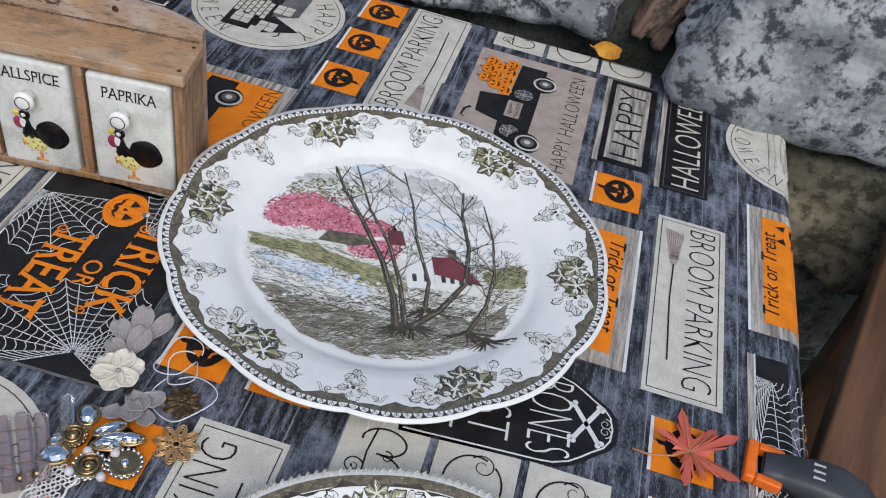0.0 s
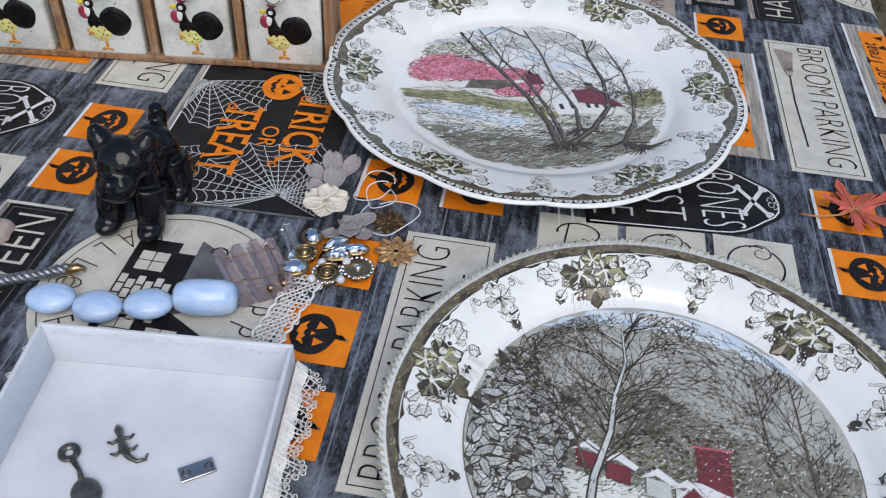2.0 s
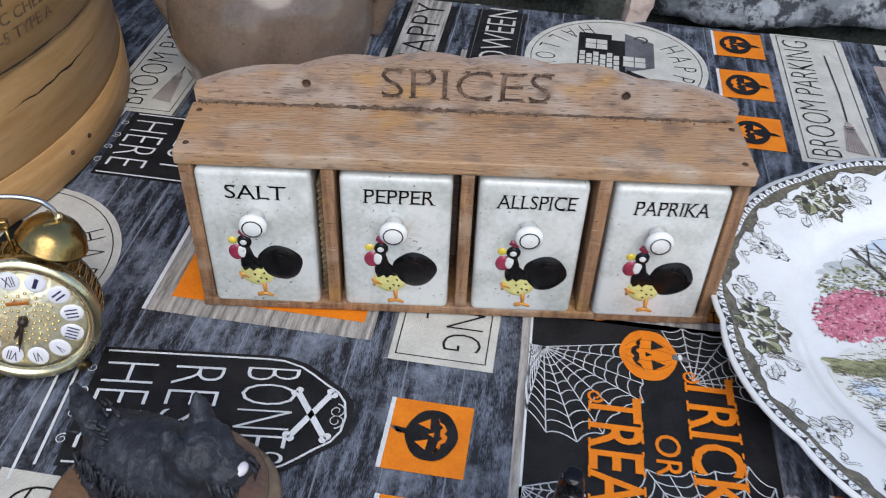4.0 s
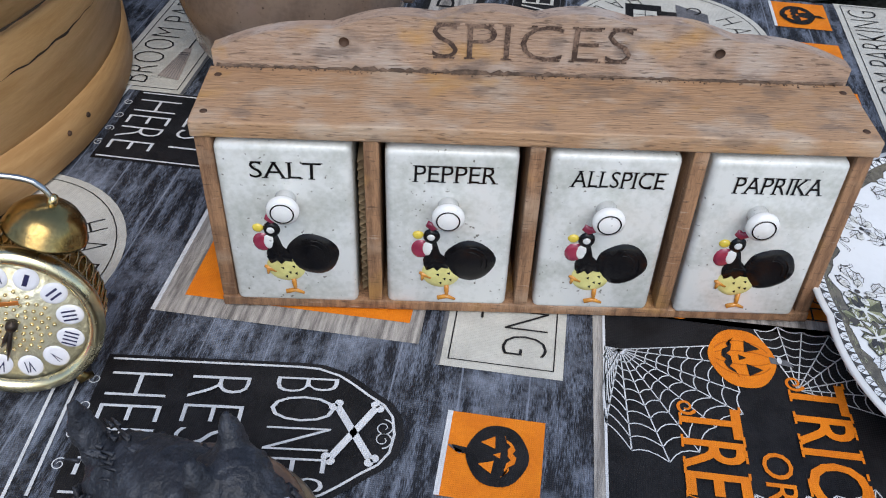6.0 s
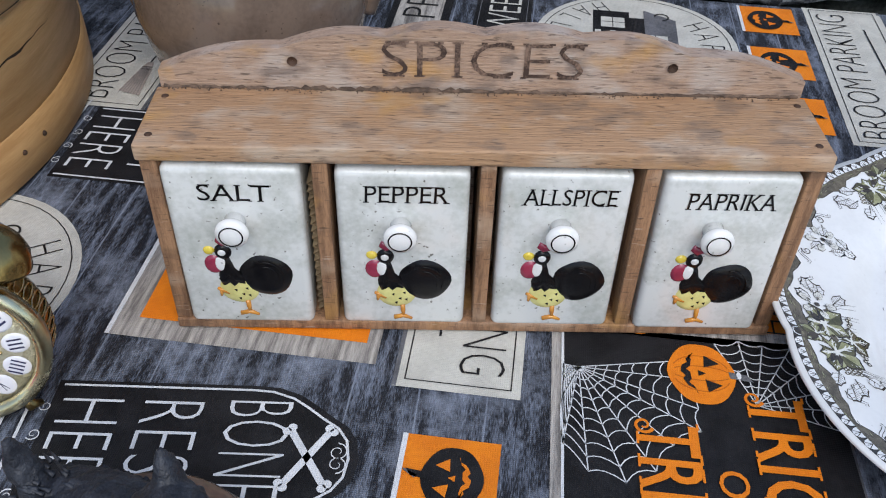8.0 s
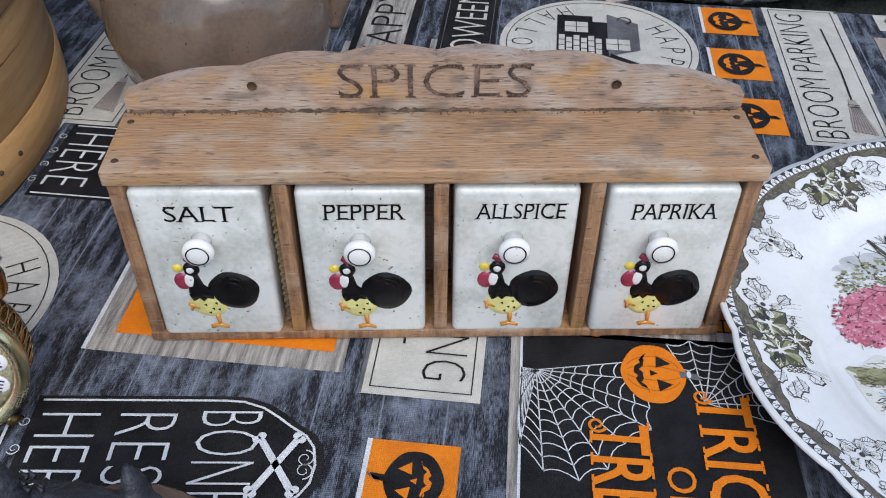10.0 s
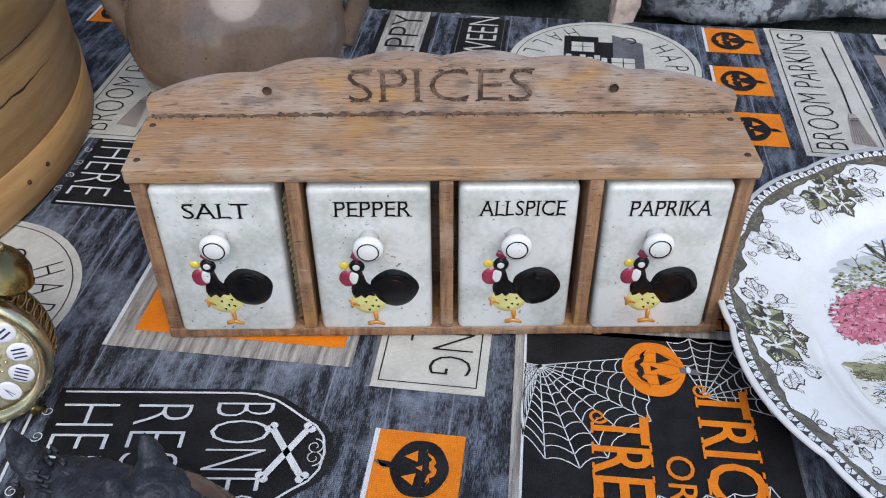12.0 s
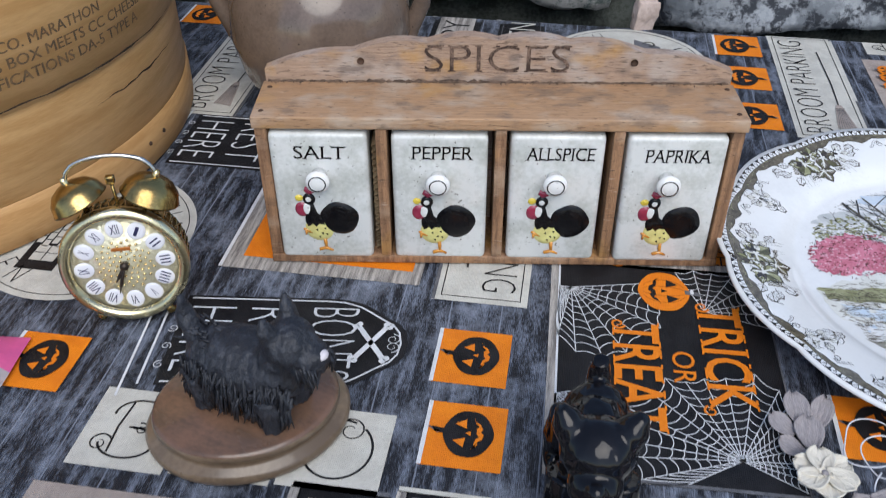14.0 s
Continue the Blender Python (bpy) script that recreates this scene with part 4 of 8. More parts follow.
FRONT = -0.0016
for i, (x0, word, wd, dy, dz) in enumerate(((0.0070, "SALT", 0.0290, 0.0, 0.0008), (0.0754, "PEPPER", 0.0335, 0.0006, -0.0010), (0.1420, "ALLSPICE", 0.0375, 0.0004, -0.0002), (0.2066, "PAPRIKA", 0.0355, -0.0006, 0.0004))):
    w, z0, z1 = (0.0553, 0.0543, 0.0528, 0.0552)[i], 0.0040, 0.0905 + dz * 0.5
    fy = FRONT + dy
    kx = (0.0272, 0.0264, 0.0256, 0.0238)[i]
    dr = part("drawer", Shape().rbox(x0, x0 + w, fy, 0.039, z0, z1, 0.0032, 0, 4), M_DRAWER, rack)
    on = lambda a, b, h: (x0 + a, fy - h, z0 + b)
    g = Shape()
    Ink(g, on, lift=0.00012).word(word, (w - wd) / 2 + (0.0005, 0.0016, 0.0016, 0.0008)[i], 0.0708, wd, 0.0082, 0, 1, slant=0.04, thin=0.002, serif=1.2)
    part("lettering", g, M_INKBLACK, dr, "black serif lettering on the drawer front")
    g = Shape().lathe([(0.0001, 0), (0.0045, 0.0), (0.0042, 0.0035), (0.0062, 0.006), (0.0070, 0.0078), (0.0066, 0.0094), (0.0045, 0.0103), (0.0001, 0.0106)], 28, 0,
                      (x0 + kx, fy, z0 + 0.0595 + dz), Matrix.Rotation(radians(90), 4, "X"))
    kn = part("knob", g, M_KNOB, dr, "round white glazed knob")
    g = Shape()
    Ink(g, lambda a, b, h: (x0 + kx + a, fy - 0.0100 - h, z0 + 0.0595 + dz + b), lift=0.0001).ring(0, 0, 0.0047, 0.0006, 0, 2, 28)
    part("painted_ring", g, M_INKBLACK, kn, "thin black painted ring")
    g = Shape()
    q = 0.0012
    d = lambda pts, h, mt, base=0.0: g.dome(pts, h, mt, base, 0.4, lambda a, b, hh: on(a - 0.0042 + (a - 0.03) * 0.02, (b + dz) * 1.0, hh))
    d(ellipse(0.0405, 0.0290, 0.0112, 0.0115, 30, 0.03, i), q * 1.5, 0)                               # tail
    for r in (0.0078, 0.0055):
        g.tube([on(0.0366 + r * math.cos(t), 0.0292 + dz + r * 1.15 * math.sin(t), q * 1.5 + 0.0002) for t in (radians(100 - 120 * j / 14) for j in range(15))], 0.00028, 6, 0)
    d([(0.0213, 0.0480), (0.0225, 0.0512), (0.0245, 0.0498), (0.0262, 0.0505), (0.0285, 0.0490), (0.0275, 0.0470), (0.0240, 0.0455)], q, 1)   # comb
    d(ellipse(0.0183, 0.0432, 0.0024, 0.0022, 14), q * 0.9, 3)                                           # beak
    d(ellipse(0.0194, 0.0352, 0.0040, 0.0052, 18), q, 1)
    d(ellipse(0.0224, 0.0362, 0.0023, 0.0040, 16), q * 0.5, 5, q * 0.8)                                                 # wattle
    d(ellipse(0.0240, 0.0425, 0.0036, 0.0042, 18), q * 1.3, 0)                                           # head
    d(ellipse(0.0238, 0.0430, 0.0017, 0.0017, 12), 0.0006, 5, q * 1.3)                                   # eye
    d([(0.0225, 0.0400), (0.0262, 0.0392), (0.0278, 0.0330), (0.0320, 0.0285), (0.0330, 0.0245), (0.0290, 0.0262), (0.0262, 0.0240), (0.0240, 0.0262), (0.0212, 0.0240), (0.0205, 0.0285)], q * 1.2, 0)
    d(ellipse(0.0284, 0.0212, 0.0084, 0.0086, 24), q * 1.1, 2)                                           # body
    d([(0.0206, 0.0278), (0.0220, 0.0236), (0.0246, 0.0258), (0.0268, 0.0232), (0.0292, 0.0258), (0.0322, 0.0250), (0.0300, 0.0300), (0.0250, 0.0310)], q * 0.5, 0, q * 0.9)
    for a, b in ((0.0262, 0.0215), (0.0292, 0.0190), (0.0310, 0.0225), (0.0275, 0.0165), (0.0318, 0.0185)):
        d([(a, b), (a + 0.0014, b + 0.0005), (a + 0.0013, b - 0.0012)], 0.0002, 0, q * 1.1)
    for pts in ([(0.0240, 0.0190), (0.0205, 0.0205), (0.0188, 0.0215)], [(0.0205, 0.0205), (0.0200, 0.0170)], [(0.0310, 0.0145), (0.0312, 0.0105), (0.0314, 0.0072)], [(0.0272, 0.0062), (0.0314, 0.0074), (0.0352, 0.0055)]):
        g.tube([on(a - 0.0042, b + dz, 0.0004) for a, b in pts], [0.0011] * (len(pts) - 1) + [0.0006], 8, 4)
    part("rooster_relief", g, [M_INKBLACK, M_RED, M_YEL, M_BEAK, M_ORG, M_KNOB], dr, "painted raised rooster with a black tail")

# ---------------------------------------------------------------- transfer-printed plates
M_CHINA = glaze("white_china_glaze", (0.80, 0.81, 0.80), (0.74, 0.75, 0.74), (0.7, 0.7, 0.68), 0.06)
CH = dict(rough=0.08, coat=0.5, scale=90, fine=0.6)
M_INKBROWN = material("brown_black_transfer", (0.035, 0.028, 0.02), (0.075, 0.06, 0.042), **CH)
M_BAND = material("olive_brown_transfer", (0.17, 0.145, 0.098), (0.085, 0.07, 0.046), rough=0.08, coat=0.5, scale=240, fine=0.8)
M_OLIVE = material("olive_transfer", (0.145, 0.135, 0.060), (0.070, 0.066, 0.030), rough=0.08, coat=0.5, scale=220, fine=0.8)
M_LEAF = material("soft_green_transfer", (0.38, 0.38, 0.21), (0.24, 0.24, 0.11), rough=0.08, coat=0.5, scale=220, fine=0.8)
M_PALE = material("pale_china_print", (0.76, 0.76, 0.71), (0.66, 0.66, 0.60), **CH)
M_PINK = material("crimson_foliage_print", (0.66, 0.22, 0.29), (0.48, 0.12, 0.16), **CH)
M_ROOF = material("red_roof_print", (0.22, 0.05, 0.06), (0.15, 0.036, 0.042), **CH)
M_SKYBLUE = material("pale_blue_print", (0.56, 0.66, 0.76), (0.68, 0.74, 0.78), **CH)
M_GREYWASH = material("grey_wash_print", (0.50, 0.52, 0.50), (0.64, 0.65, 0.63), **CH)
M_SNOWSKY = material("lilac_grey_print", (0.47, 0.47, 0.43), (0.38, 0.38, 0.34), rough=0.08, coat=0.5, scale=60, fine=1.0)
M_HILL = material("dark_hill_print", (0.13, 0.125, 0.10), (0.07, 0.07, 0.055), **CH)
M_SNOW = material("snow_print", (0.80, 0.81, 0.80), (0.7, 0.71, 0.71), **CH)
M_ROPE = material("grey_rope_glaze", (0.50, 0.49, 0.43), (0.30, 0.28, 0.22), rough=0.2, scale=400)
M_SAGE = material("sage_ground_print", (0.28, 0.27, 0.22), (0.19, 0.185, 0.145), **CH)
M_PINK2 = material("pale_rose_print", (0.74, 0.40, 0.45), (0.62, 0.27, 0.33), **CH)
CHINA = [M_INKBROWN, M_BAND, M_OLIVE, M_LEAF, M_PALE, M_PINK, M_ROOF, M_SKYBLUE, M_GREYWASH, M_SNOWSKY, M_HILL, M_SNOW, M_SAGE, M_PINK2]
INK, BAND, OLIVE, LEAF, PALE, PINK, ROOF, SKYB, WASH, LILAC, HILL, SNOWY, SAGE, ROSE = range(14)


def height(prof, r):
    for (a, x), (b, y) in zip(prof, prof[1:]):
        if r <= b:
            return x + (y - x) * (r - a) / (b - a)
    return prof[-1][1]


def leaf_outline(a, b, size, turn, jag, seed):
    rnd = random.Random(seed)
    pts = []
    n = 18
    for i in range(n):
        t = 2 * math.pi * i / n
        r = size * (0.62 + 0.38 * math.cos(t)) if jag < 0.1 else size * (0.72 + 0.28 * abs(math.cos(2.5 * t)))
        r *= 1 + jag * (1 if i % 2 else -1) + rnd.uniform(-0.05, 0.05)
        x, y = r * math.cos(t) + size * 0.2, r * math.sin(t) * 0.72
        pts.append((a + x * math.cos(turn) - y * math.sin(turn), b + x * math.sin(turn) + y * math.cos(turn)))
    return pts


def leaf(ink, a, b, size, turn, fill, layer, seed, jag=0.14):
    out = leaf_outline(a, b, size, turn, jag, seed)
    ink.poly(out, INK, layer)
    ink.poly([(a + (x - a) * 0.90 + 0.0001, b + (y - b) * 0.90) for x, y in out], fill, layer + 0.3)
    c, s = math.cos(turn), math.sin(turn)
    for k in (-0.6, -0.25, 0.0, 0.25, 0.6):
        e = (a + size * (0.85 * c * math.cos(k) - 0.6 * s * math.sin(k)), b + size * (0.85 * s * math.cos(k) + 0.6 * c * math.sin(k)))
        ink.line([(a - 0.35 * size * c, b - 0.35 * size * s), e], size * (0.05 if fill == PALE else 0.085), INK if fill == PALE else PALE if fill == LEAF else LEAF, layer + 0.6, 0.4)


def flower(ink, a, b, size, layer, seed):
    rnd = random.Random(seed)
    o = rnd.random() * 6
    for i in range(5):
        t = o + 2 * math.pi * i / 5
        leaf(ink, a + size * 0.55 * math.cos(t), b + size * 0.55 * math.sin(t), size * 0.52, t, PALE, layer + 0.02 * i, seed + i, 0.05)
    ink.oval(a, b, size * 0.17, size * 0.17, INK, layer + 1, 10)


def ivy(ink, a, b, size, turn, dark, light, layer):
    """A five-lobed leaf, each lobe half dark and half light, with pale branching veins."""
    tips = ((-2.3, 0.62), (-1.15, 0.90), (0.0, 1.0), (1.15, 0.90), (2.3, 0.62))
    at = lambda r, t: (a + size * r * math.cos(turn + t), b + size * r * math.sin(turn + t))
    rim = [at(0.16, math.pi)]
    for t, l in tips:
        rim += [at(0.66, t - 0.58), at(0.80 * l, t - 0.42), at(0.86 * l, t - 0.24), at(l * 1.06, t), at(0.86 * l, t + 0.24), at(0.80 * l, t + 0.42)]
    rim.append(at(0.60, 2.3 + 0.58))
    ink.poly(rim, INK, layer)
    for t, l in tips:
        ink.poly([(a, b), at(0.62, t - 0.55), at(0.76 * l, t - 0.36), at(0.80 * l, t - 0.2), at(0.98 * l, t)], dark, layer + 0.2)
        ink.poly([(a, b), at(0.98 * l, t), at(0.80 * l, t + 0.2), at(0.76 * l, t + 0.36), at(0.62, t + 0.55)], light, layer + 0.2)
        ink.line([(a, b), at(0.5 * l, t + 0.05), at(0.88 * l, t)], size * 0.12, PALE, layer + 0.5, 0.3)
        for k in (-1, 1):
            ink.line([at(0.38 * l, t), at(0.66 * l, t + k * 0.24)], size * 0.075, PALE, layer + 0.5, 0.3)
            ink.line([at(0.62 * l, t), at(0.80 * l, t + k * 0.13)], size * 0.06, PALE, layer + 0.5, 0.3)


def sprig(ink, a, b, size, turn, layer, seed):
    """A white toothed leaf in ink outline, one half hatched."""
    out = leaf_outline(a, b, size, turn, 0.09, seed)
    ink.poly(out, INK, layer)
    ink.poly([(a + (x - a) * 0.86, b + (y - b) * 0.86) for x, y in out], SNOWY, layer + 0.2)
    c, s = math.cos(turn), math.sin(turn)
    at = lambda x, y: (a + size * (x * c - y * s), b + size * (x * s + y * c))
    ink.line([at(-0.4, 0), at(0.4, 0.03), at(1.05, 0)], size * 0.09, INK, layer + 0.4, 0.4)
    for i in range(6):
        x = -0.2 + 0.19 * i
        ink.line([at(x, 0), at(x + 0.2, 0.42 - 0.05 * abs(i - 2))], size * 0.055, BAND, layer + 0.4, 0.5)
        if i % 2:
            ink.line([at(x, 0), at(x + 0.2, -0.38)], size * 0.045, BAND, layer + 0.4, 0.5)


def spray(ink, r, ang, big, seed, pale):
    """Leaves, berries and blossoms set along the rim."""
    rnd = random.Random(seed)
    at = lambda da, dr: ((r + dr) * math.cos(ang + da), (r + dr) * math.sin(ang + da))
    # white scrolls joining the spray to the rim
    for s in (-1, 1):
        e = 0.235 if big else 0.10
        pts = [at(s * (e + 0.010 * j), 0.0035 + 0.003 * math.sin(j * 0.9)) for j in range(7)]
        ink.line(pts, 0.0016, INK, 0.7)
        ink.line(pts, 0.0010, SNOWY, 0.9)
        curl(ink, *pts[0], 0.0026, 1.2, 0.0006, INK, 1.0, ang, s)
    if not big:
        for i, (da, dr, tn) in enumerate(((-0.066, 0.001, 1.9), (0.066, 0.001, -1.9), (-0.040, -0.008, 2.6), (0.040, -0.008, -2.6), (0.0, -0.0125, 3.14), (0.030, 0.006, -0.9), (-0.030, 0.006, 0.9))):
            sprig(ink, *at(da, dr), 0.0056, ang + tn, 1.2 + 0.05 * i, seed + i)
        flower(ink, *at(0, -0.001), 0.0078, 4, seed)
        for k in range(6):
            ink.line([at(0, 0), at((k - 2.5) * 0.008, -0.006)], 0.00025, INK, 6.5)
        return
    side = 1 if seed % 2 else -1
    # dark hollows and whiskers behind
    for i in range(14):
        da, dr, z = rnd.uniform(-0.13, 0.13), rnd.uniform(-0.006, 0.007), rnd.uniform(0.0014, 0.0028)
        a, b = at(da, dr)
        ink.poly([(a + z * rnd.uniform(0.5, 1.3) * math.cos(6.283 * j / 7), b + z * rnd.uniform(0.5, 1.3) * math.sin(6.283 * j / 7)) for j in range(7)], (BAND, INK)[i % 2], 0.6 + 0.01 * i)
    for i in range(16):
        da = rnd.uniform(-0.19, 0.19)
        ink.line([at(da * 0.8, -0.004), at(da, -0.011), at(da * 1.15, -0.017 + rnd.uniform(-0.003, 0.003))], 0.0003, INK, 1, 0.3)
    # outlined leaves at both ends
    for i, (da, dr, tn) in enumerate(((-0.205, -0.002, -1.7), (-0.185, -0.009, -2.4), (-0.165, 0.004, -1.2), (0.205, -0.002, 1.7), (0.185, -0.009, 2.4), (0.165, 0.004, 1.2), (-0.225, 0.002, -1.5), (0.225, 0.002, 1.5))):
        sprig(ink, *at(da, dr), 0.0060, ang + tn, 1.3 + 0.05 * i, seed + i)
    # a net-marked pod, berries, coloured leaves, one open blossom
    o = at(-side * 0.140, -0.004)
    for j in range(4):
        for k in range(4):
            ink.oval(o[0] + (j - 1.5) * 0.0021, o[1] + (k - 1.5) * 0.0021, 0.0012, 0.0010, BAND, 1.8 + 0.01 * k, 7)
            ink.oval(o[0] + (j - 1.5) * 0.0021, o[1] + (k - 1.5) * 0.0021, 0.0005, 0.0005, PALE, 2.0, 6)
    ivy(ink, *at(0.012, -0.0105), 0.0098, ang + math.pi + rnd.uniform(-0.5, 0.5), BAND, OLIVE, 2.4)
    ivy(ink, *at(-0.070 * side, -0.0005), 0.0128, ang + math.pi * 0.9 + rnd.uniform(-0.5, 0.5), OLIVE, SAGE if pale else LEAF, 3.4)
    ivy(ink, *at(0.058 * side, 0.0), 0.0132, ang - math.pi * 0.8 + rnd.uniform(-0.5, 0.5), SAGE if pale else OLIVE, LEAF if pale or seed % 3 else BAND, 4.4)
    ivy(ink, *at(-0.005, 0.0060), 0.0080, ang + rnd.uniform(-0.8, 0.8), LEAF, OLIVE, 5.4)
    flower(ink, *at(side * 0.150, 0.0), 0.0078, 6, seed)
    for s in (-1, 1):
        for j in range(4):
            ink.oval(*at(s * (0.075 + 0.014 * j), -0.0125 - 0.0012 * (j % 2)), 0.0011, 0.0011, INK, 6.5, 8)
            ink.oval(*at(s * (0.075 + 0.014 * j), -0.0125 - 0.0012 * (j % 2)), 0.0006, 0.0006, PALE, 6.8, 6)


def tree(ink, p, way, length, width, rnd, mat, layer, depth=0, lean=0.0, limit=0.95, spreadf=1.0):
    """A bare tree of tapering, forking strokes."""
    if depth > 6 or length < 0.002:
        return
    pts, q, t = [p], p, way
    for i in range(4):
        t += rnd.uniform(-0.13, 0.13) + lean
        q = (q[0] + length / 4 * math.cos(t), q[1] + length / 4 * math.sin(t))
        if math.hypot(*q) > limit:
            break
        pts.append(q)
    if len(pts) > 1:
        ink.line(pts, width, mat, layer, 0.62)
    if math.hypot(*q) > limit:
        return
    for s in (-1, 1) + ((0,) if depth < 2 else ()):
        if rnd.random() < 0.92:
            tree(ink, q, t + s * rnd.uniform(0.25, 0.62) * spreadf, length * rnd.uniform(0.55, 0.78), max(width * 0.58, 0.0003), rnd, mat, layer + 0.012, depth + 1, 0, limit, spreadf)


def hatch(ink, rnd, n, box, length, tilt, mats, layer, R, width=0.0004, keep=None):
    for i in range(n):
        a, b = rnd.uniform(box[0], box[2]) * R, rnd.uniform(box[1], box[3]) * R
        if math.hypot(a, b) > R * 0.97 or (keep and not keep(a / R, b / R)):
            continue
        t = tilt + rnd.uniform(-0.5, 0.5)
        l = length * rnd.uniform(0.4, 1.2)
        e = (a + l * math.cos(t), b + l * math.sin(t))
        if math.hypot(*e) < R:
            ink.line([(a, b), ((a + e[0]) / 2 + rnd.uniform(-0.2, 0.2) * l, (b + e[1]) / 2 + rnd.uniform(-0.2, 0.2) * l), e], width * rnd.uniform(0.6, 1.5), rnd.choice(mats), layer + 0.6 * i / n, 0.5)


def clumps(ink, rnd, n, box, size, mats, layer, R, keep=None):
    for i in range(n):
        a, b = rnd.uniform(box[0], box[2]) * R, rnd.uniform(box[1], box[3]) * R
        if math.hypot(a, b) > R * 0.95 or (keep and not keep(a / R, b / R)):
            continue
        s = size * rnd.uniform(0.5, 1.3)
        k = rnd.randrange(5, 9)
        ink.poly([(a + s * rnd.uniform(0.55, 1.15) * math.cos(6.283 * j / k), b + s * 0.7 * rnd.uniform(0.55, 1.15) * math.sin(6.283 * j / k)) for j in range(k)], rnd.choice(mats), layer + 0.9 * i / n)


def region(ink, pts, mat, layer, R, ragged, rnd):
    """A soft-edged wash inside the round picture."""
    out = []
    for i, p in enumerate(pts):
        q = pts[(i + 1) % len(pts)]
        for k in range(6):
            a, b = p[0] + (q[0] - p[0]) * k / 6 + rnd.uniform(-ragged, ragged), p[1] + (q[1] - p[1]) * k / 6 + rnd.uniform(-ragged, ragged)
            m = math.hypot(a, b)
            f = 0.985 / m if m > 0.985 else 1
            out.append((a * f * R, b * f * R))
    ink.poly(out, mat, layer)


def autumn_scene(ink, R):
    rnd = random.Random(11)
    region(ink, [(-0.92, 0.28), (-0.55, 0.62), (-0.2, 0.9), (0.3, 0.92), (0.72, 0.55), (0.9, 0.12), (0.4, 0.25), (0.1, 0.05), (-0.4, 0.3)], SNOWY, 1, R, 0.03, rnd)
    for k, (x, y, w, h, m) in enumerate(((-0.12, 0.86, 0.16, 0.06, SKYB), (0.3, 0.72, 0.3, 0.1, WASH), (0.55, 0.55, 0.2, 0.1, WASH), (-0.45, 0.72, 0.24, 0.07, WASH), (0.38, 0.28, 0.18, 0.05, SKYB), (0.08, 0.62, 0.16, 0.06, WASH), (0.18, 0.42, 0.16, 0.04, SKYB), (0.62, 0.36, 0.14, 0.05, WASH), (-0.2, 0.55, 0.1, 0.05, WASH))):
        region(ink, [(x - w, y), (x - w * 0.4, y + h), (x + w * 0.5, y + h * 0.8), (x + w, y), (x + w * 0.3, y - h), (x - w * 0.5, y - h * 0.7)], m, 1.15 + 0.09 * k, R, 0.22 * h, rnd)
    region(ink, [(-0.98, 0.1), (-0.6, 0.18), (-0.1, 0.05), (0.25, -0.2), (0.7, -0.3), (0.98, -0.15), (0.9, -0.45), (0.4, -0.6), (-0.4, -0.5), (-0.97, -0.15)], PALE, 2, R, 0.02, rnd)
    region(ink, [(-0.97, 0.12), (-0.5, 0.02), (0.0, -0.22), (0.12, -0.38), (-0.1, -0.36), (-0.5, -0.14), (-0.95, 0.0)], LEAF, 2.4, R, 0.02, rnd)
    region(ink, [(-0.9, -0.05), (-0.5, -0.17), (-0.15, -0.38), (-0.2, -0.5), (-0.55, -0.33), (-0.9, -0.14)], SKYB, 2.7, R, 0.02, rnd)
    region(ink, [(-0.93, -0.32), (-0.5, -0.52), (0, -0.62), (0.5, -0.62), (0.8, -0.46), (0.68, -0.72), (0.3, -0.93), (-0.2, -0.95), (-0.6, -0.78)], SAGE, 2.9, R, 0.02, rnd)
    region(ink, [(0.62, -0.2), (0.8, -0.1), (0.97, -0.12), (0.93, -0.32), (0.7, -0.32)], LEAF, 2.8, R, 0.02, rnd)
    hatch(ink, rnd, 2600, (-0.95, -0.97, 0.9, -0.45), 0.007, 0.1, (INK, BAND, HILL, OLIVE, BAND, WASH), 3.2, R, 0.0005, lambda a, b: b < -0.42 - 0.22 * a)
    hatch(ink, rnd, 1900, (-0.97, -0.6, 0.3, 0.12), 0.005, -0.35, (INK, BAND, BAND, OLIVE), 3.2, R, 0.0004, lambda a, b: b < 0.05 - 0.45 * (a + 0.5) or rnd.random() < 0.15)
    hatch(ink, rnd, 1300, (0.1, -0.62, 0.95, -0.1), 0.005, 0.2, (INK, BAND, OLIVE), 3.2, R, 0.0004)
    clumps(ink, rnd, 90, (-0.95, -0.5, 0.0, -0.05), 0.0022, (SNOWY, PALE, SKYB), 4.0, R, lambda a, b: b < -0.1 - 0.4 * (a + 0.6))
    for row in range(11):
        for i in range(120):
            a = -0.95 + 1.15 * i / 120 + rnd.uniform(-0.004, 0.004)
            b = 0.06 - 0.055 * row - (0.36 + 0.012 * row) * (a + 0.95) + 0.02 * math.sin(9 * a + row * 1.7)
            if math.hypot(a, b) > 0.94 or noise.noise(Vector((a * 3.2, row * 1.9, 4))) < -0.06:
                continue
            l = rnd.uniform(0.012, 0.036)
            ink.line([(a * R, b * R), ((a + rnd.uniform(-0.012, 0.016)) * R, (b + l) * R)], 0.00042, rnd.choice((INK, BAND, HILL, OLIVE)), 4.95 + 0.02 * row, 0.3)
    # crimson bushes over a green rise
    clumps(ink, rnd, 700, (-0.72, 0.45, -0.15, 0.75), 0.0013, (LEAF, OLIVE, LEAF, WASH), 4.2, R, lambda a, b: ((a + 0.45) / 0.28) ** 2 + ((b - 0.6) / 0.13) ** 2 < 1)
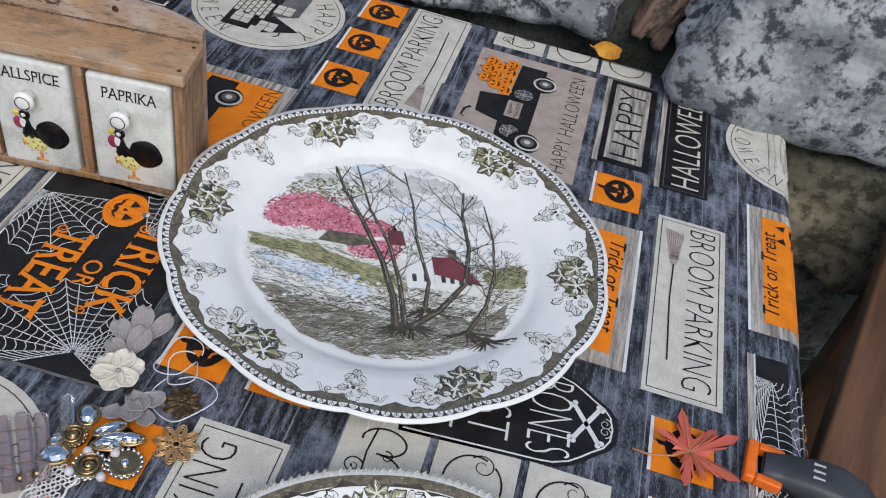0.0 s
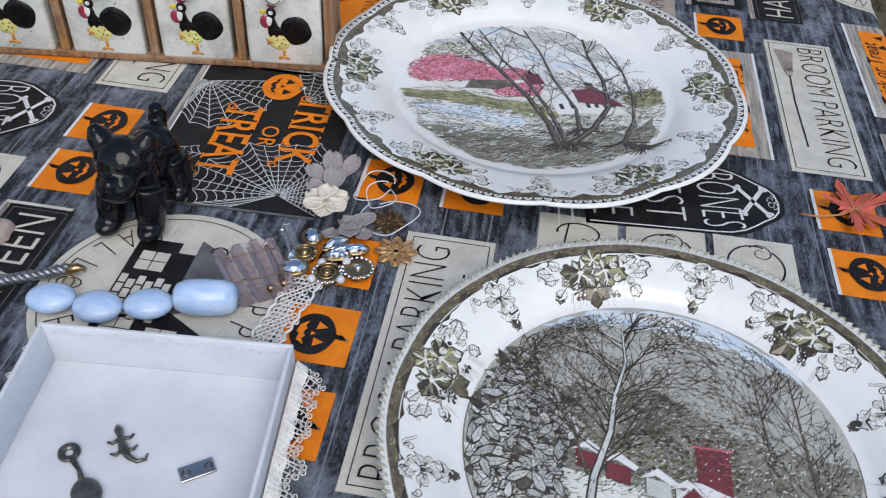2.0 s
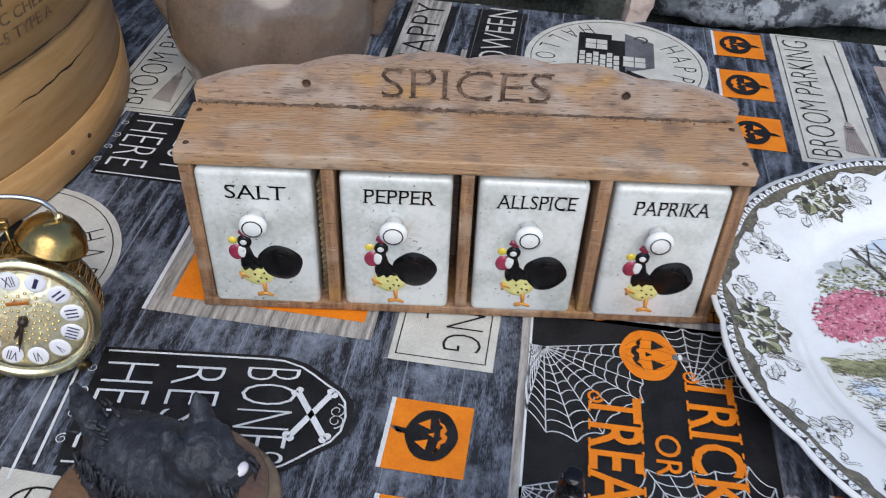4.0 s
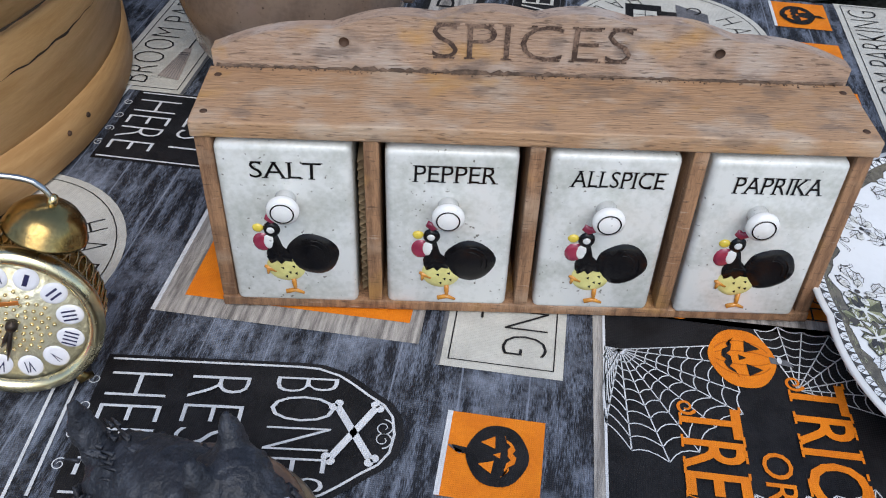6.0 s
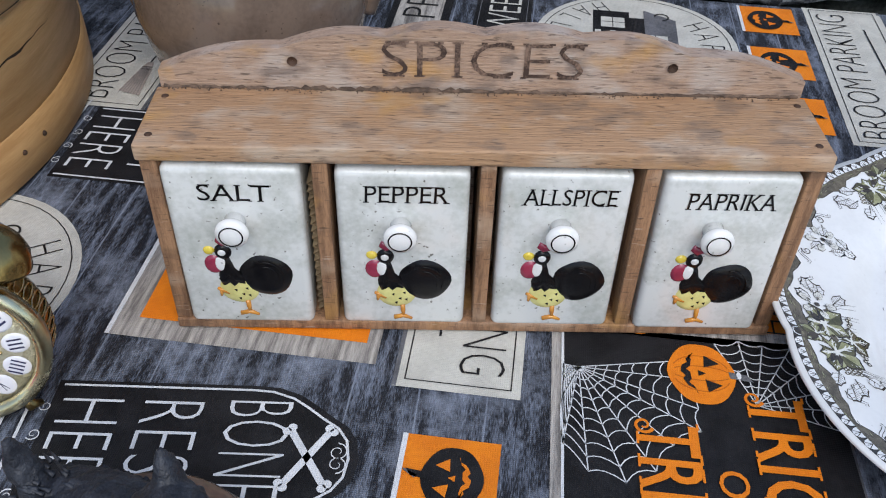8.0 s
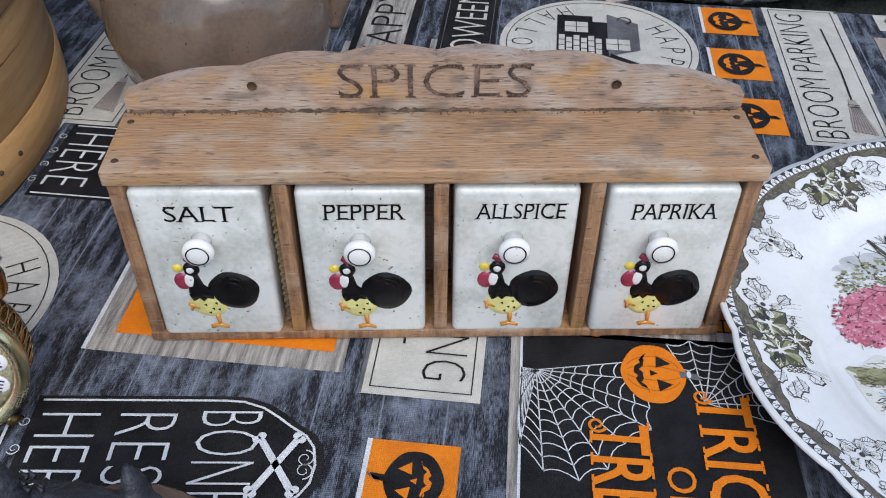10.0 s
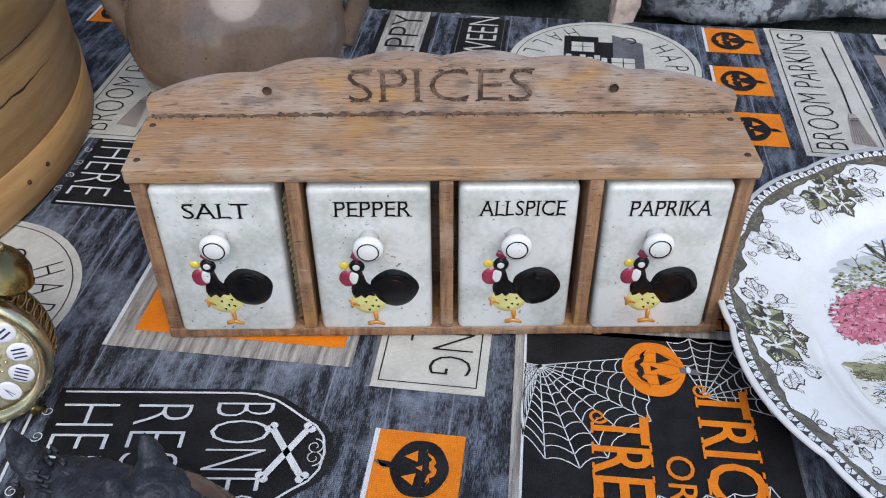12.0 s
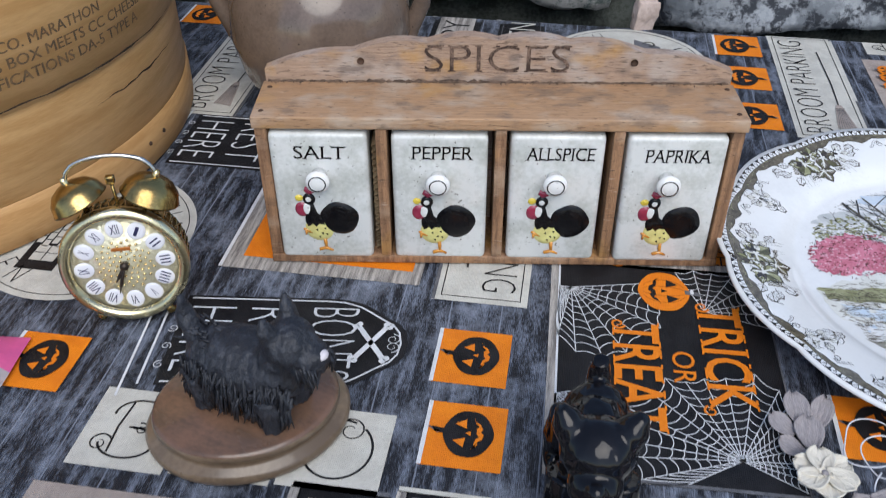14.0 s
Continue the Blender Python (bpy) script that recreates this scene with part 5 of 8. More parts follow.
    region(ink, [(-0.88, 0.30), (-0.80, 0.46), (-0.66, 0.54), (-0.5, 0.56), (-0.36, 0.44), (-0.2, 0.34), (0.02, 0.26), (0.06, 0.14), (-0.2, 0.13), (-0.42, 0.17), (-0.6, 0.2), (-0.78, 0.2)], PINK, 5.22, R, 0.025, rnd)
    region(ink, [(-0.3, -0.02), (-0.2, 0.08), (-0.02, 0.1), (0.08, 0.02), (0.04, -0.1), (-0.16, -0.1)], PINK, 6.25, R, 0.02, rnd)
    clumps(ink, rnd, 1500, (-0.9, 0.1, 0.02, 0.62), 0.0012, (PINK, ROSE, ROOF, ROSE, PINK, PINK), 5.3, R, lambda a, b: ((a + 0.55) / 0.34) ** 2 + ((b - 0.36) / 0.2) ** 2 < 1 or ((a + 0.18) / 0.28) ** 2 + ((b - 0.22) / 0.09) ** 2 < 1)
    clumps(ink, rnd, 420, (-0.32, -0.12, 0.1, 0.12), 0.0012, (PINK, ROOF, ROSE), 6.3, R, lambda a, b: ((a + 0.1) / 0.2) ** 2 + (b / 0.1) ** 2 < 1)
    hatch(ink, rnd, 420, (-0.88, 0.12, 0.0, 0.6), 0.0026, 1.2, (INK, BAND, ROOF), 7.25, R, 0.0003, lambda a, b: ((a + 0.5) / 0.42) ** 2 + ((b - 0.34) / 0.24) ** 2 < 1)
    q = lambda *p: [(a * R, b * R) for a, b in p]
    ink.poly(q((-0.5, 0.07), (-0.42, 0.17), (-0.18, 0.14), (-0.12, 0.05), (-0.25, 0.02)), BAND, 7.5)
    ink.poly(q((-0.02, 0.05), (0.0, 0.2), (0.1, 0.2), (0.12, 0.05)), ROOF, 7.6)
    ink.poly(q((0.10, -0.35), (0.10, -0.12), (0.19, -0.04), (0.29, -0.1), (0.29, -0.36)), SNOWY, 7.6)
    ink.poly(q((0.29, -0.05), (0.46, -0.05), (0.63, -0.32), (0.30, -0.22)), ROOF, 7.8)
    ink.poly(q((0.29, -0.36), (0.30, -0.22), (0.63, -0.32), (0.6, -0.42)), PALE, 7.7)
    for a in (0.14, 0.22, 0.34, 0.40, 0.46, 0.52):
        ink.poly(q((a, -0.29 - 0.1 * max(a - 0.3, 0)), (a, -0.22 - 0.3 * max(a - 0.3, 0)), (a + 0.03, -0.22 - 0.3 * max(a - 0.3, 0)), (a + 0.03, -0.29 - 0.1 * max(a - 0.3, 0))), INK, 8.0)
    ink.poly(q((0.41, -0.04), (0.41, 0.03), (0.47, 0.03), (0.47, -0.06)), BAND, 8.0)
    # bare trees over roots
    for pts, w, sd in (([(0.0, -0.7), (0.0, -0.45), (-0.06, -0.1), (-0.2, 0.35), (-0.3, 0.62), (-0.36, 0.88)], 0.0072, 2), ([(0.06, -0.68), (0.05, -0.3), (0.0, 0.05), (-0.12, 0.42), (-0.2, 0.9)], 0.0052, 5),
                       ([(0.2, -0.55), (0.25, -0.3), (0.2, 0.1), (0.2, 0.5), (0.16, 0.86)], 0.0044, 9), ([(0.1, -0.7), (0.3, -0.55), (0.5, -0.3), (0.57, 0.05), (0.56, 0.4), (0.6, 0.66)], 0.0068, 4),
                       ([(0.46, -0.74), (0.62, -0.5), (0.72, -0.2), (0.76, 0.15), (0.74, 0.52)], 0.0044, 8), ([(0.58, -0.8), (0.6, -0.6), (0.68, -0.35), (0.8, -0.15)], 0.0014, 3)):
        r2 = random.Random(sd)
        q2 = [(a * R, b * R) for a, b in pts]
        w *= 0.78
        ink.line(q2, w, INK, 9.0 + sd * 0.1, 0.3)
        ink.line([(a + w * 0.12 * (1 - 0.14 * i), b) for i, (a, b) in enumerate(q2)], w * 0.34, BAND, 10.2 + sd * 0.1, 0.25)
        for i in range(2, len(q2)):
            for j in range(3):
                k = r2.random()
                p = (q2[i - 1][0] + (q2[i][0] - q2[i - 1][0]) * k, q2[i - 1][1] + (q2[i][1] - q2[i - 1][1]) * k)
                tree(ink, p, 1.57 + r2.choice((-1, 1)) * r2.uniform(0.3, 0.95), r2.uniform(0.012, 0.024), max(w * 0.2, 0.0004), r2, INK, 9.1 + sd * 0.1, 2, 0, R * 0.95, 0.8)
        for j in range(22):
            i = r2.randrange(len(q2) - 1)
            k, o = r2.random(), r2.uniform(-0.3, 0.3) * w * (1 - i / len(q2))
            x, y = q2[i][0] + (q2[i + 1][0] - q2[i][0]) * k + o, q2[i][1] + (q2[i + 1][1] - q2[i][1]) * k
            dx, dy = (q2[i + 1][0] - q2[i][0]) * 0.12, (q2[i + 1][1] - q2[i][1]) * 0.12
            ink.line([(x, y), (x + dx, y + dy)], 0.0003, r2.choice((SAGE, WASH, LEAF)), 10.8 + sd * 0.05, 0.4)
        base = q2[0]
        for j in range(14):
            a = rnd.uniform(-3.1, 0.0)
            ink.line([(base[0], base[1] + 0.002), (base[0] + 0.006 * math.cos(a), base[1] + 0.003 * math.sin(a)), (base[0] + 0.019 * math.cos(a), base[1] + 0.009 * math.sin(a) - 0.001)], 0.0024, INK, 8.5 + 0.02 * j, 0.2)
    clumps(ink, rnd, 70, (0.55, -0.25, 0.85, 0.3), 0.0011, (BAND, OLIVE, WASH), 8.2, R)


def winter_scene(ink, R):
    rnd = random.Random(21)
    q = lambda *p: [(a * R, b * R) for a, b in p]
    ink.disc(0, 0, R * 0.985, LILAC, 1, 72, 8)
    ink.ring(0, 0, R * 0.985, 0.0006, HILL, 1.6, 72, 170, 370)
    # a pale blue break in the clouds along the top
    region(ink, [(-0.62, 0.74), (-0.3, 0.95), (0.2, 0.97), (0.6, 0.78), (0.8, 0.56), (0.5, 0.72), (0.1, 0.82), (-0.3, 0.8)], SKYB, 1.3, R, 0.025, rnd)
    region(ink, [(-0.35, 0.9), (0.0, 0.95), (0.3, 0.9), (0.0, 0.87)], SNOWY, 1.4, R, 0.02, rnd)
    # wooded hill, snowy field
    region(ink, [(-0.98, 0.1), (-0.5, 0.34), (0.0, 0.38), (0.45, 0.14), (0.98, 0.06), (0.95, -0.3), (-0.9, -0.3)], SAGE, 1.8, R, 0.015, rnd)
    region(ink, [(-0.99, -0.12), (-0.3, -0.2), (0.3, -0.27), (0.99, -0.14), (0.7, -0.7), (0.0, -0.98), (-0.7, -0.7)], PALE, 2.2, R, 0.015, rnd)
    hatch(ink, rnd, 4200, (-0.97, -0.28, 0.97, 0.38), 0.0022, 0.5, (INK, HILL, BAND, HILL, SAGE, WASH), 2.8, R, 0.0006, lambda a, b: b < 0.36 - 0.3 * max(a, 0) or rnd.random() < 0.02)
    hatch(ink, rnd, 1500, (-0.97, -0.97, 0.97, -0.22), 0.006, 0.12, (WASH, BAND, SAGE, WASH, SNOWY, SKYB), 2.8, R, 0.0006)
    clumps(ink, rnd, 420, (-0.3, -0.16, 0.4, 0.12), 0.0012, (OLIVE, HILL, OLIVE, INK), 3.6, R)
    # snow-laden thicket: dark hollows under many small white leaves
    thick = lambda a, b: a < -0.44 - 0.22 * b * b + 0.05 * math.sin(11 * b) - max(b - 0.1, 0) * 0.35 or (b < -0.62 + 0.1 * math.sin(9 * a) and a < 0.4)
    clumps(ink, rnd, 3000, (-0.99, -0.97, 0.4, 0.66), 0.0036, (HILL, INK, BAND, HILL), 4.5, R, thick)
    for i in range(1700):
        a, b = rnd.uniform(-0.97, 0.4), rnd.uniform(-0.95, 0.64)
        if math.hypot(a, b) > 0.95 or not thick(a, b):
            continue
        t, z = rnd.uniform(0, 6.28), rnd.uniform(0.0018, 0.0062)
        c, s = math.cos(t), math.sin(t)
        pts = [(a * R + z * (x * c - y * s), b * R + z * (x * s + y * c)) for x, y in ((-1, 0), (-0.4, 0.42), (0.35, 0.34), (1.1, 0.05), (0.3, -0.3), (-0.5, -0.34))]
        ly = 5.5 + 0.9 * i / 1700
        ink.poly([(a * R + (x - a * R) * 1.22, b * R + (y - b * R) * 1.3) for x, y in pts], INK, ly)
        ink.poly(pts, rnd.choice((SNOWY, PALE, SNOWY, WASH, LEAF if rnd.random() < 0.2 else PALE)), ly + 0.0002)
        ink.line([pts[0], pts[3]], 0.0004, BAND, ly + 0.0004)
    # village
    for x, y in ((-0.42, -0.05), (-0.27, -0.1), (-0.08, -0.16), (0.06, -0.2)):
        ink.poly(q((x, y), (x, y - 0.1), (x + 0.12, y - 0.12), (x + 0.12, y - 0.02)), ROOF if x < -0.2 else WASH, 6.6)
        ink.poly(q((x - 0.03, y - 0.01), (x + 0.06, y + 0.06), (x + 0.16, y - 0.01), (x + 0.14, y - 0.035), (x + 0.05, y + 0.015)), SNOWY, 6.8)
        ink.line(q((x + 0.12, y - 0.12), (x, y - 0.1), (x, y)), 0.0005, INK, 6.9)
    ink.poly(q((0.17, -0.2), (0.17, 0.06), (0.34, 0.06), (0.34, -0.24)), ROOF, 7.1)
    ink.poly(q((0.04, -0.5), (0.04, -0.3), (0.15, -0.18), (0.28, -0.34), (0.28, -0.55)), ROOF, 7.3)
    ink.poly(q((0.15, -0.15), (0.19, -0.15), (0.72, -0.36), (0.7, -0.48), (0.32, -0.36)), SNOWY, 7.3)
    ink.line(q((0.02, -0.3), (0.15, -0.165), (0.3, -0.35)), 0.0011, SNOWY, 7.6)
    hatch(ink, rnd, 200, (0.05, -0.5, 0.34, 0.05), 0.003, 0.1, (INK, BAND, PINK), 7.5, R, 0.0003, lambda a, b: a > 0.17 or b < -0.3)
    for a in (0.19, 0.27):
        ink.ring((a + 0.01) * R, -0.03 * R, 0.02 * R, 0.0006, INK, 7.8, 14, 0, 360, 0.045 * R)
    ink.line(q((0.15, 0.06), (0.36, 0.06)), 0.0012, PINK, 7.8)
    for j in range(5):
        ink.line(q((0.17 + 0.04 * j, 0.06), (0.17 + 0.04 * j, 0.11)), 0.0005, ROOF, 7.8)
    for pts, w, sd, m in (([(-0.40, -0.92), (-0.36, -0.5), (-0.33, -0.2), (-0.25, 0.08), (-0.23, 0.3), (-0.17, 0.55), (-0.19, 0.80)], 0.0062, 3, WASH), ([(0.76, -0.45), (0.75, -0.1), (0.72, 0.3), (0.7, 0.6)], 0.0024, 6, BAND), ([(0.55, 0.0), (0.53, 0.3), (0.5, 0.62)], 0.0014, 7, BAND), ([(-0.36, -0.2), (-0.45, 0.1), (-0.52, 0.2)], 0.0018, 12, BAND), ([(-0.7, 0.35), (-0.68, 0.52), (-0.62, 0.66)], 0.0012, 14, BAND)):
        r2 = random.Random(sd)
        q2 = [(a * R, b * R) for a, b in pts]
        ink.line(q2, w, INK, 8.0 + 0.1 * sd, 0.2)
        ink.line(q2, w * 0.62, m, 10.5, 0.12)
        for i in range(26 if w > 0.004 else 0):
            j = r2.randrange(len(q2) - 2)
            k, o = r2.random(), r2.uniform(-0.28, 0.28) * w * (1 - 0.8 * j / len(q2))
            x, y = q2[j][0] + (q2[j + 1][0] - q2[j][0]) * k + o, q2[j][1] + (q2[j + 1][1] - q2[j][1]) * k
            ink.line([(x, y), (x + 0.0004, y + 0.0022)], 0.0004, INK, 10.8, 0.4)
        for i in range(1 if w < 0.004 else 3, len(q2)):
            for j in range(8):
                k = r2.random()
                p = (q2[i - 1][0] + (q2[i][0] - q2[i - 1][0]) * k, q2[i - 1][1] + (q2[i][1] - q2[i - 1][1]) * k)
                tree(ink, p, 1.57 + r2.choice((-1, 1)) * r2.uniform(0.25, 1.15), r2.uniform(0.012, 0.024), max(w * 0.16, 0.00045), r2, INK if r2.random() < 0.7 else BAND, 8.1 + 0.1 * sd, 1, 0, R * 0.95, 0.9)
    for i in range(420):
        a, b = rnd.uniform(-0.9, 0.95), rnd.uniform(-0.3, 0.95)
        if math.hypot(a, b) < 0.95:
            ink.oval(a * R, b * R, 0.00042, 0.00042, SNOWY, 11.5, 6)


def china_plate(name, label, at, R, well, lobes, deep, scene_of, scene_R, scene_turn, offset, rope):
    th = thing(name, label, "plate", pose(*at))
    prof = [(0.0, 0.0065), (R * well, 0.0065), (R * (well + 0.03), 0.0083), (R * (well + 0.06), 0.0118), (R * (well + 0.12), 0.0150), (R * 0.92, 0.0188), (R, 0.0215)]
    full = [(0.0001, 0.003), (R * 0.55, 0.003), (R * 0.57, 0.0), (R * 0.60, 0.0), (R * 0.615, 0.003), (R * (well + 0.04), 0.0050), (R * (well + 0.13), 0.0115), (R * 0.92, 0.0152), (R * 0.992, 0.0180), (R + 0.0006, 0.0200), (R, 0.0215)] + prof[::-1][1:-1] + [(0.0001, 0.0065)]
    wave = lambda a: deep * (abs(math.sin(lobes * (a - radians(offset)))) ** 0.8 - 0.62)
    g = Shape()
    v, n, k = [], 240, len(full)
    for j in range(n):
        a = 2 * math.pi * j / n
        for r, z in full:
            w = r + wave(a) * max((r / R - 0.75) / 0.25, 0)
            v.append((w * math.cos(a), w * math.sin(a), z))
    g.add(v, [(j * k + i, (j + 1) % n * k + i, (j + 1) % n * k + i + 1, j * k + i + 1) for j in range(n) for i in range(k - 1)], 0, True)
    body = part("china_body", g, M_CHINA, th)

    def place(a, b, h):
        r = math.hypot(a, b)
        t = math.atan2(b, a)
        w = r + wave(t) * max((r / R - 0.75) / 0.25, 0)
        return (w * math.cos(t), w * math.sin(t), height(prof, r) + h)

    g = Shape()
    ink = Ink(g, place, 0.00004, 0.0001)
    n = 200
    inner, outer = (0.926, 0.957) if not rope else (0.938, 0.978)
    for r0, r1, mt, ly in ((R * inner, R * outer, BAND, 1), (R * outer, R * 0.984, INK, 1.2), (R * inner - 0.0005, R * inner, INK, 1.2)):
        q = [(r, 2 * math.pi * i / n) for i in range(n) for r in ((r0 if r0 > R * 0.93 else r0 + 0.0022 * math.sin(lobes * 4 * 2 * math.pi * i / n) + 0.0012 * math.sin(lobes * 10 * 2 * math.pi * i / n)), r1 if r1 > r0 + 0.001 else r1 + 0.0022 * math.sin(lobes * 4 * 2 * math.pi * i / n) + 0.0012 * math.sin(lobes * 10 * 2 * math.pi * i / n))]
        if mt == INK and rope and r1 > R * 0.98:
            continue
        g.add(ink.pts([(r * math.cos(t), r * math.sin(t)) for r, t in q], ly), [(2 * i, 2 * i + 1, (2 * i + 3) % (2 * n), (2 * i + 2) % (2 * n)) for i in range(n)], mt)
    m = 150
    for i in range(0 if rope else m):
        # a row of small ribbed fans along the edge
        t = 2 * math.pi * i / m
        rr, half = R * 0.958, 0.0027
        fan = [(rr + 0.0038 * math.sin(math.pi * j / 6), t + half / rr * math.cos(math.pi * j / 6)) for j in range(7)]
        ink.poly([(r * math.cos(a), r * math.sin(a)) for r, a in fan], SNOWY, 2)
        for k in (-0.55, 0.0, 0.55):
            ink.line([(rr * math.cos(t), rr * math.sin(t)), ((rr + 0.0030) * math.cos(t + k * half / rr), (rr + 0.0030) * math.sin(t + k * half / rr))], 0.00032, INK, 2.3)
    rnd = random.Random(lobes)
    for i in range(900):
        t, r = rnd.uniform(0, 6.283), R * rnd.uniform(inner + 0.008, outer)
        ink.line([(r * math.cos(t), r * math.sin(t)), (r * math.cos(t + 0.011), r * math.sin(t + 0.011))], 0.00028, rnd.choice((INK, OLIVE, LEAF)), 1.6)
    part("printed_border", g, CHINA, body, "olive-brown printed rim border")
    for i in range(lobes * 2):
        g = Shape()
        spray(Ink(g, place, 0.00004, 0.0001), R * (0.862 if i % 2 == 0 else 0.872), radians(offset + 360 * i / (lobes * 2)), i % 2 == 0, 40 + i * 17 + lobes, rope)
        part("printed_spray", g, CHINA, body, "printed spray of leaves and blossoms")
    g = Shape()
    c, s = math.cos(radians(scene_turn)), math.sin(radians(scene_turn))
    scene_of(Ink(g, lambda a, b, h: place(a * c - b * s, a * s + b * c, h), 0.00004, 0.0001), scene_R)
    part("printed_scene", g, CHINA, body, "printed landscape in the plate's middle")
    if rope:
        g = Shape()
        for i in range(190):
            t = 2 * math.pi * i / 190
            w = R + wave(t) + 0.0002
            g.ball((w * math.cos(t), w * math.sin(t), 0.0212), (0.0011, 0.0026, 0.0011), 0, 6, 5, Matrix.Rotation(t + 0.9, 4, "Z"))
        part("rope_edge", g, M_ROPE, body, "moulded rope edge")
    return th


china_plate("china_plate", "round white scalloped plate with an autumn farm print", (0.4185, -0.0140, ON), 0.1510, 0.665, 6, 0.0034, autumn_scene, 0.0995, 13, 0, False)
china_plate("china_plate", "round white plate with a winter church print and rope edge", (0.4690, -0.3270, ON), 0.1340, 0.725, 6, 0.0008, winter_scene, 0.0962, -6, 102, True)


# ---------------------------------------------------------------- sculpted figurines
def sculpt(name, balls, cones, at, voxel, relief, mats, label, category, extra=None, paint=None):
    """One solid figure: overlapping forms melted together, then given a fine relief."""
    g = Shape()
    for c, r, turn in balls:
        g.ball(c, r, 0, 20, 14, Matrix.Rotation(radians(turn), 4, "Y"))
    for pts, rad in cones:
        g.tube(pts, rad, 12)
    ob = link("form", g, mats)
    md = ob.modifiers.new("melt", "REMESH")
    md.mode, md.voxel_size = "VOXEL", voxel
    sm = ob.modifiers.new("soften", "SMOOTH")
    sm.factor, sm.iterations = 0.5, 5
    bpy.context.view_layer.update()
    me = bpy.data.meshes.new_from_object(ob.evaluated_get(bpy.context.evaluated_depsgraph_get()))
    out = Shape()
    normals = [tuple(v.normal) for v in me.vertices]
    out.add([tuple(Vector(v.co) + Vector(normals[i]) * relief(Vector(v.co))) for i, v in enumerate(me.vertices)], [tuple(p.vertices) for p in me.polygons], 0, True)
    bpy.data.objects.remove(ob)
    if extra:
        extra(out)
    th = link(name, out, mats)
    th.matrix_world = at
    return tagged(th, label, category)


M_BASE = material("brown_resin_base", (0.175, 0.098, 0.062), (0.10, 0.062, 0.042), scale=30, stretch=(1, 2, 2), rough=0.26, fine=0.5, coat=0.4, bump=0.2, bump_scale=90)
M_MOULD = material("olive_brown_moulding", (0.20, 0.145, 0.095), (0.12, 0.085, 0.055), scale=40, rough=0.3, fine=0.5, coat=0.3, bump=0.2, bump_scale=90)
M_FUR = material("blue_black_painted_fur", (0.016, 0.018, 0.024), (0.05, 0.056, 0.07), scale=160, rough=0.5, bump=0.6, bump_scale=900, fine=0.6, contrast=(0.45, 0.8))
M_TONGUE = material("pale_chipped_nose", (0.72, 0.68, 0.70), (0.6, 0.55, 0.57), rough=0.4)


def fur_extra(out):
    # oval stepped base
    prof = [(0.0001, 0.0), (0.0495, 0.0), (0.0505, 0.0015), (0.0508, 0.0045), (0.0490, 0.0068), (0.0450, 0.0080), (0.0440, 0.0100), (0.0450, 0.0122), (0.0462, 0.0140), (0.0455, 0.0165), (0.0430, 0.0182), (0.0412, 0.0180), (0.0400, 0.0186), (0.0001, 0.0190)]
    n, k = 72, len(prof)
    turn = Matrix.Rotation(radians(20), 4, "Z")
    v = []
    for j in range(n):
        a = 2 * math.pi * j / n
        for r, z in prof:
            p = turn @ Vector((r * math.cos(a), r * 0.75 * math.sin(a), z))
            v.append((p.x - 0.004, p.y + 0.0, p.z))
    out.add(v, [(j * k + i, (j + 1) % n * k + i, (j + 1) % n * k + i + 1, j * k + i + 1) for j in range(n) for i in range(k - 1)], 1, True)
    out.m[-n * (k - 1):] = [4 if i < 9 else 1 for j in range(n) for i in range(k - 1)]
    rnd = random.Random(4)
    for i in range(640):
        x, s = rnd.uniform(-0.029, 0.033), rnd.choice((-1, 1))
        z = rnd.uniform(0.036, 0.052)
        y = s * (0.0125 + rnd.uniform(0, 0.0025)) * (1 - 0.35 * (x / 0.035) ** 2)
        d = rnd.uniform(0.008, 0.022)
        out.tube([(x, y, z), (x + rnd.uniform(-0.002, 0.001), y * 1.12, z - d * 0.5), (x - rnd.uniform(0, 0.004), y * 1.08, max(z - d, 0.0205))], [0.0009, 0.0008, 0.0002], 5, 0)
    for i in range(150):
        t, s = rnd.uniform(0, 1), rnd.choice((-1, 1))
        x, z, y = 0.036 + 0.008 * t + rnd.uniform(-0.004, 0.002), 0.063 + rnd.uniform(-0.003, 0.004), s * rnd.uniform(0.001, 0.007)
        out.tube([(x, y, z), (x + 0.002, y * 1.2, z - 0.005), (x + 0.001, y * 1.1, z - 0.011)], [0.001, 0.0008, 0.0002], 5, 0)
    for i in range(60):
        x, y = rnd.uniform(-0.03, 0.02), rnd.uniform(-0.008, 0.008)
        out.tube([(x, y, 0.0605 - 6 * y * y * 10), (x - 0.005, y * 1.2, 0.0608 - 60 * y * y)], [0.0009, 0.0002], 5, 0)
    out.ball((0.0462, 0, 0.0685), (0.0026, 0.0029, 0.0024), 2, 12, 8)
    for s in (-1, 1):
        out.ball((0.035, s * 0.0066, 0.0745), 0.0014, 3, 8, 6)


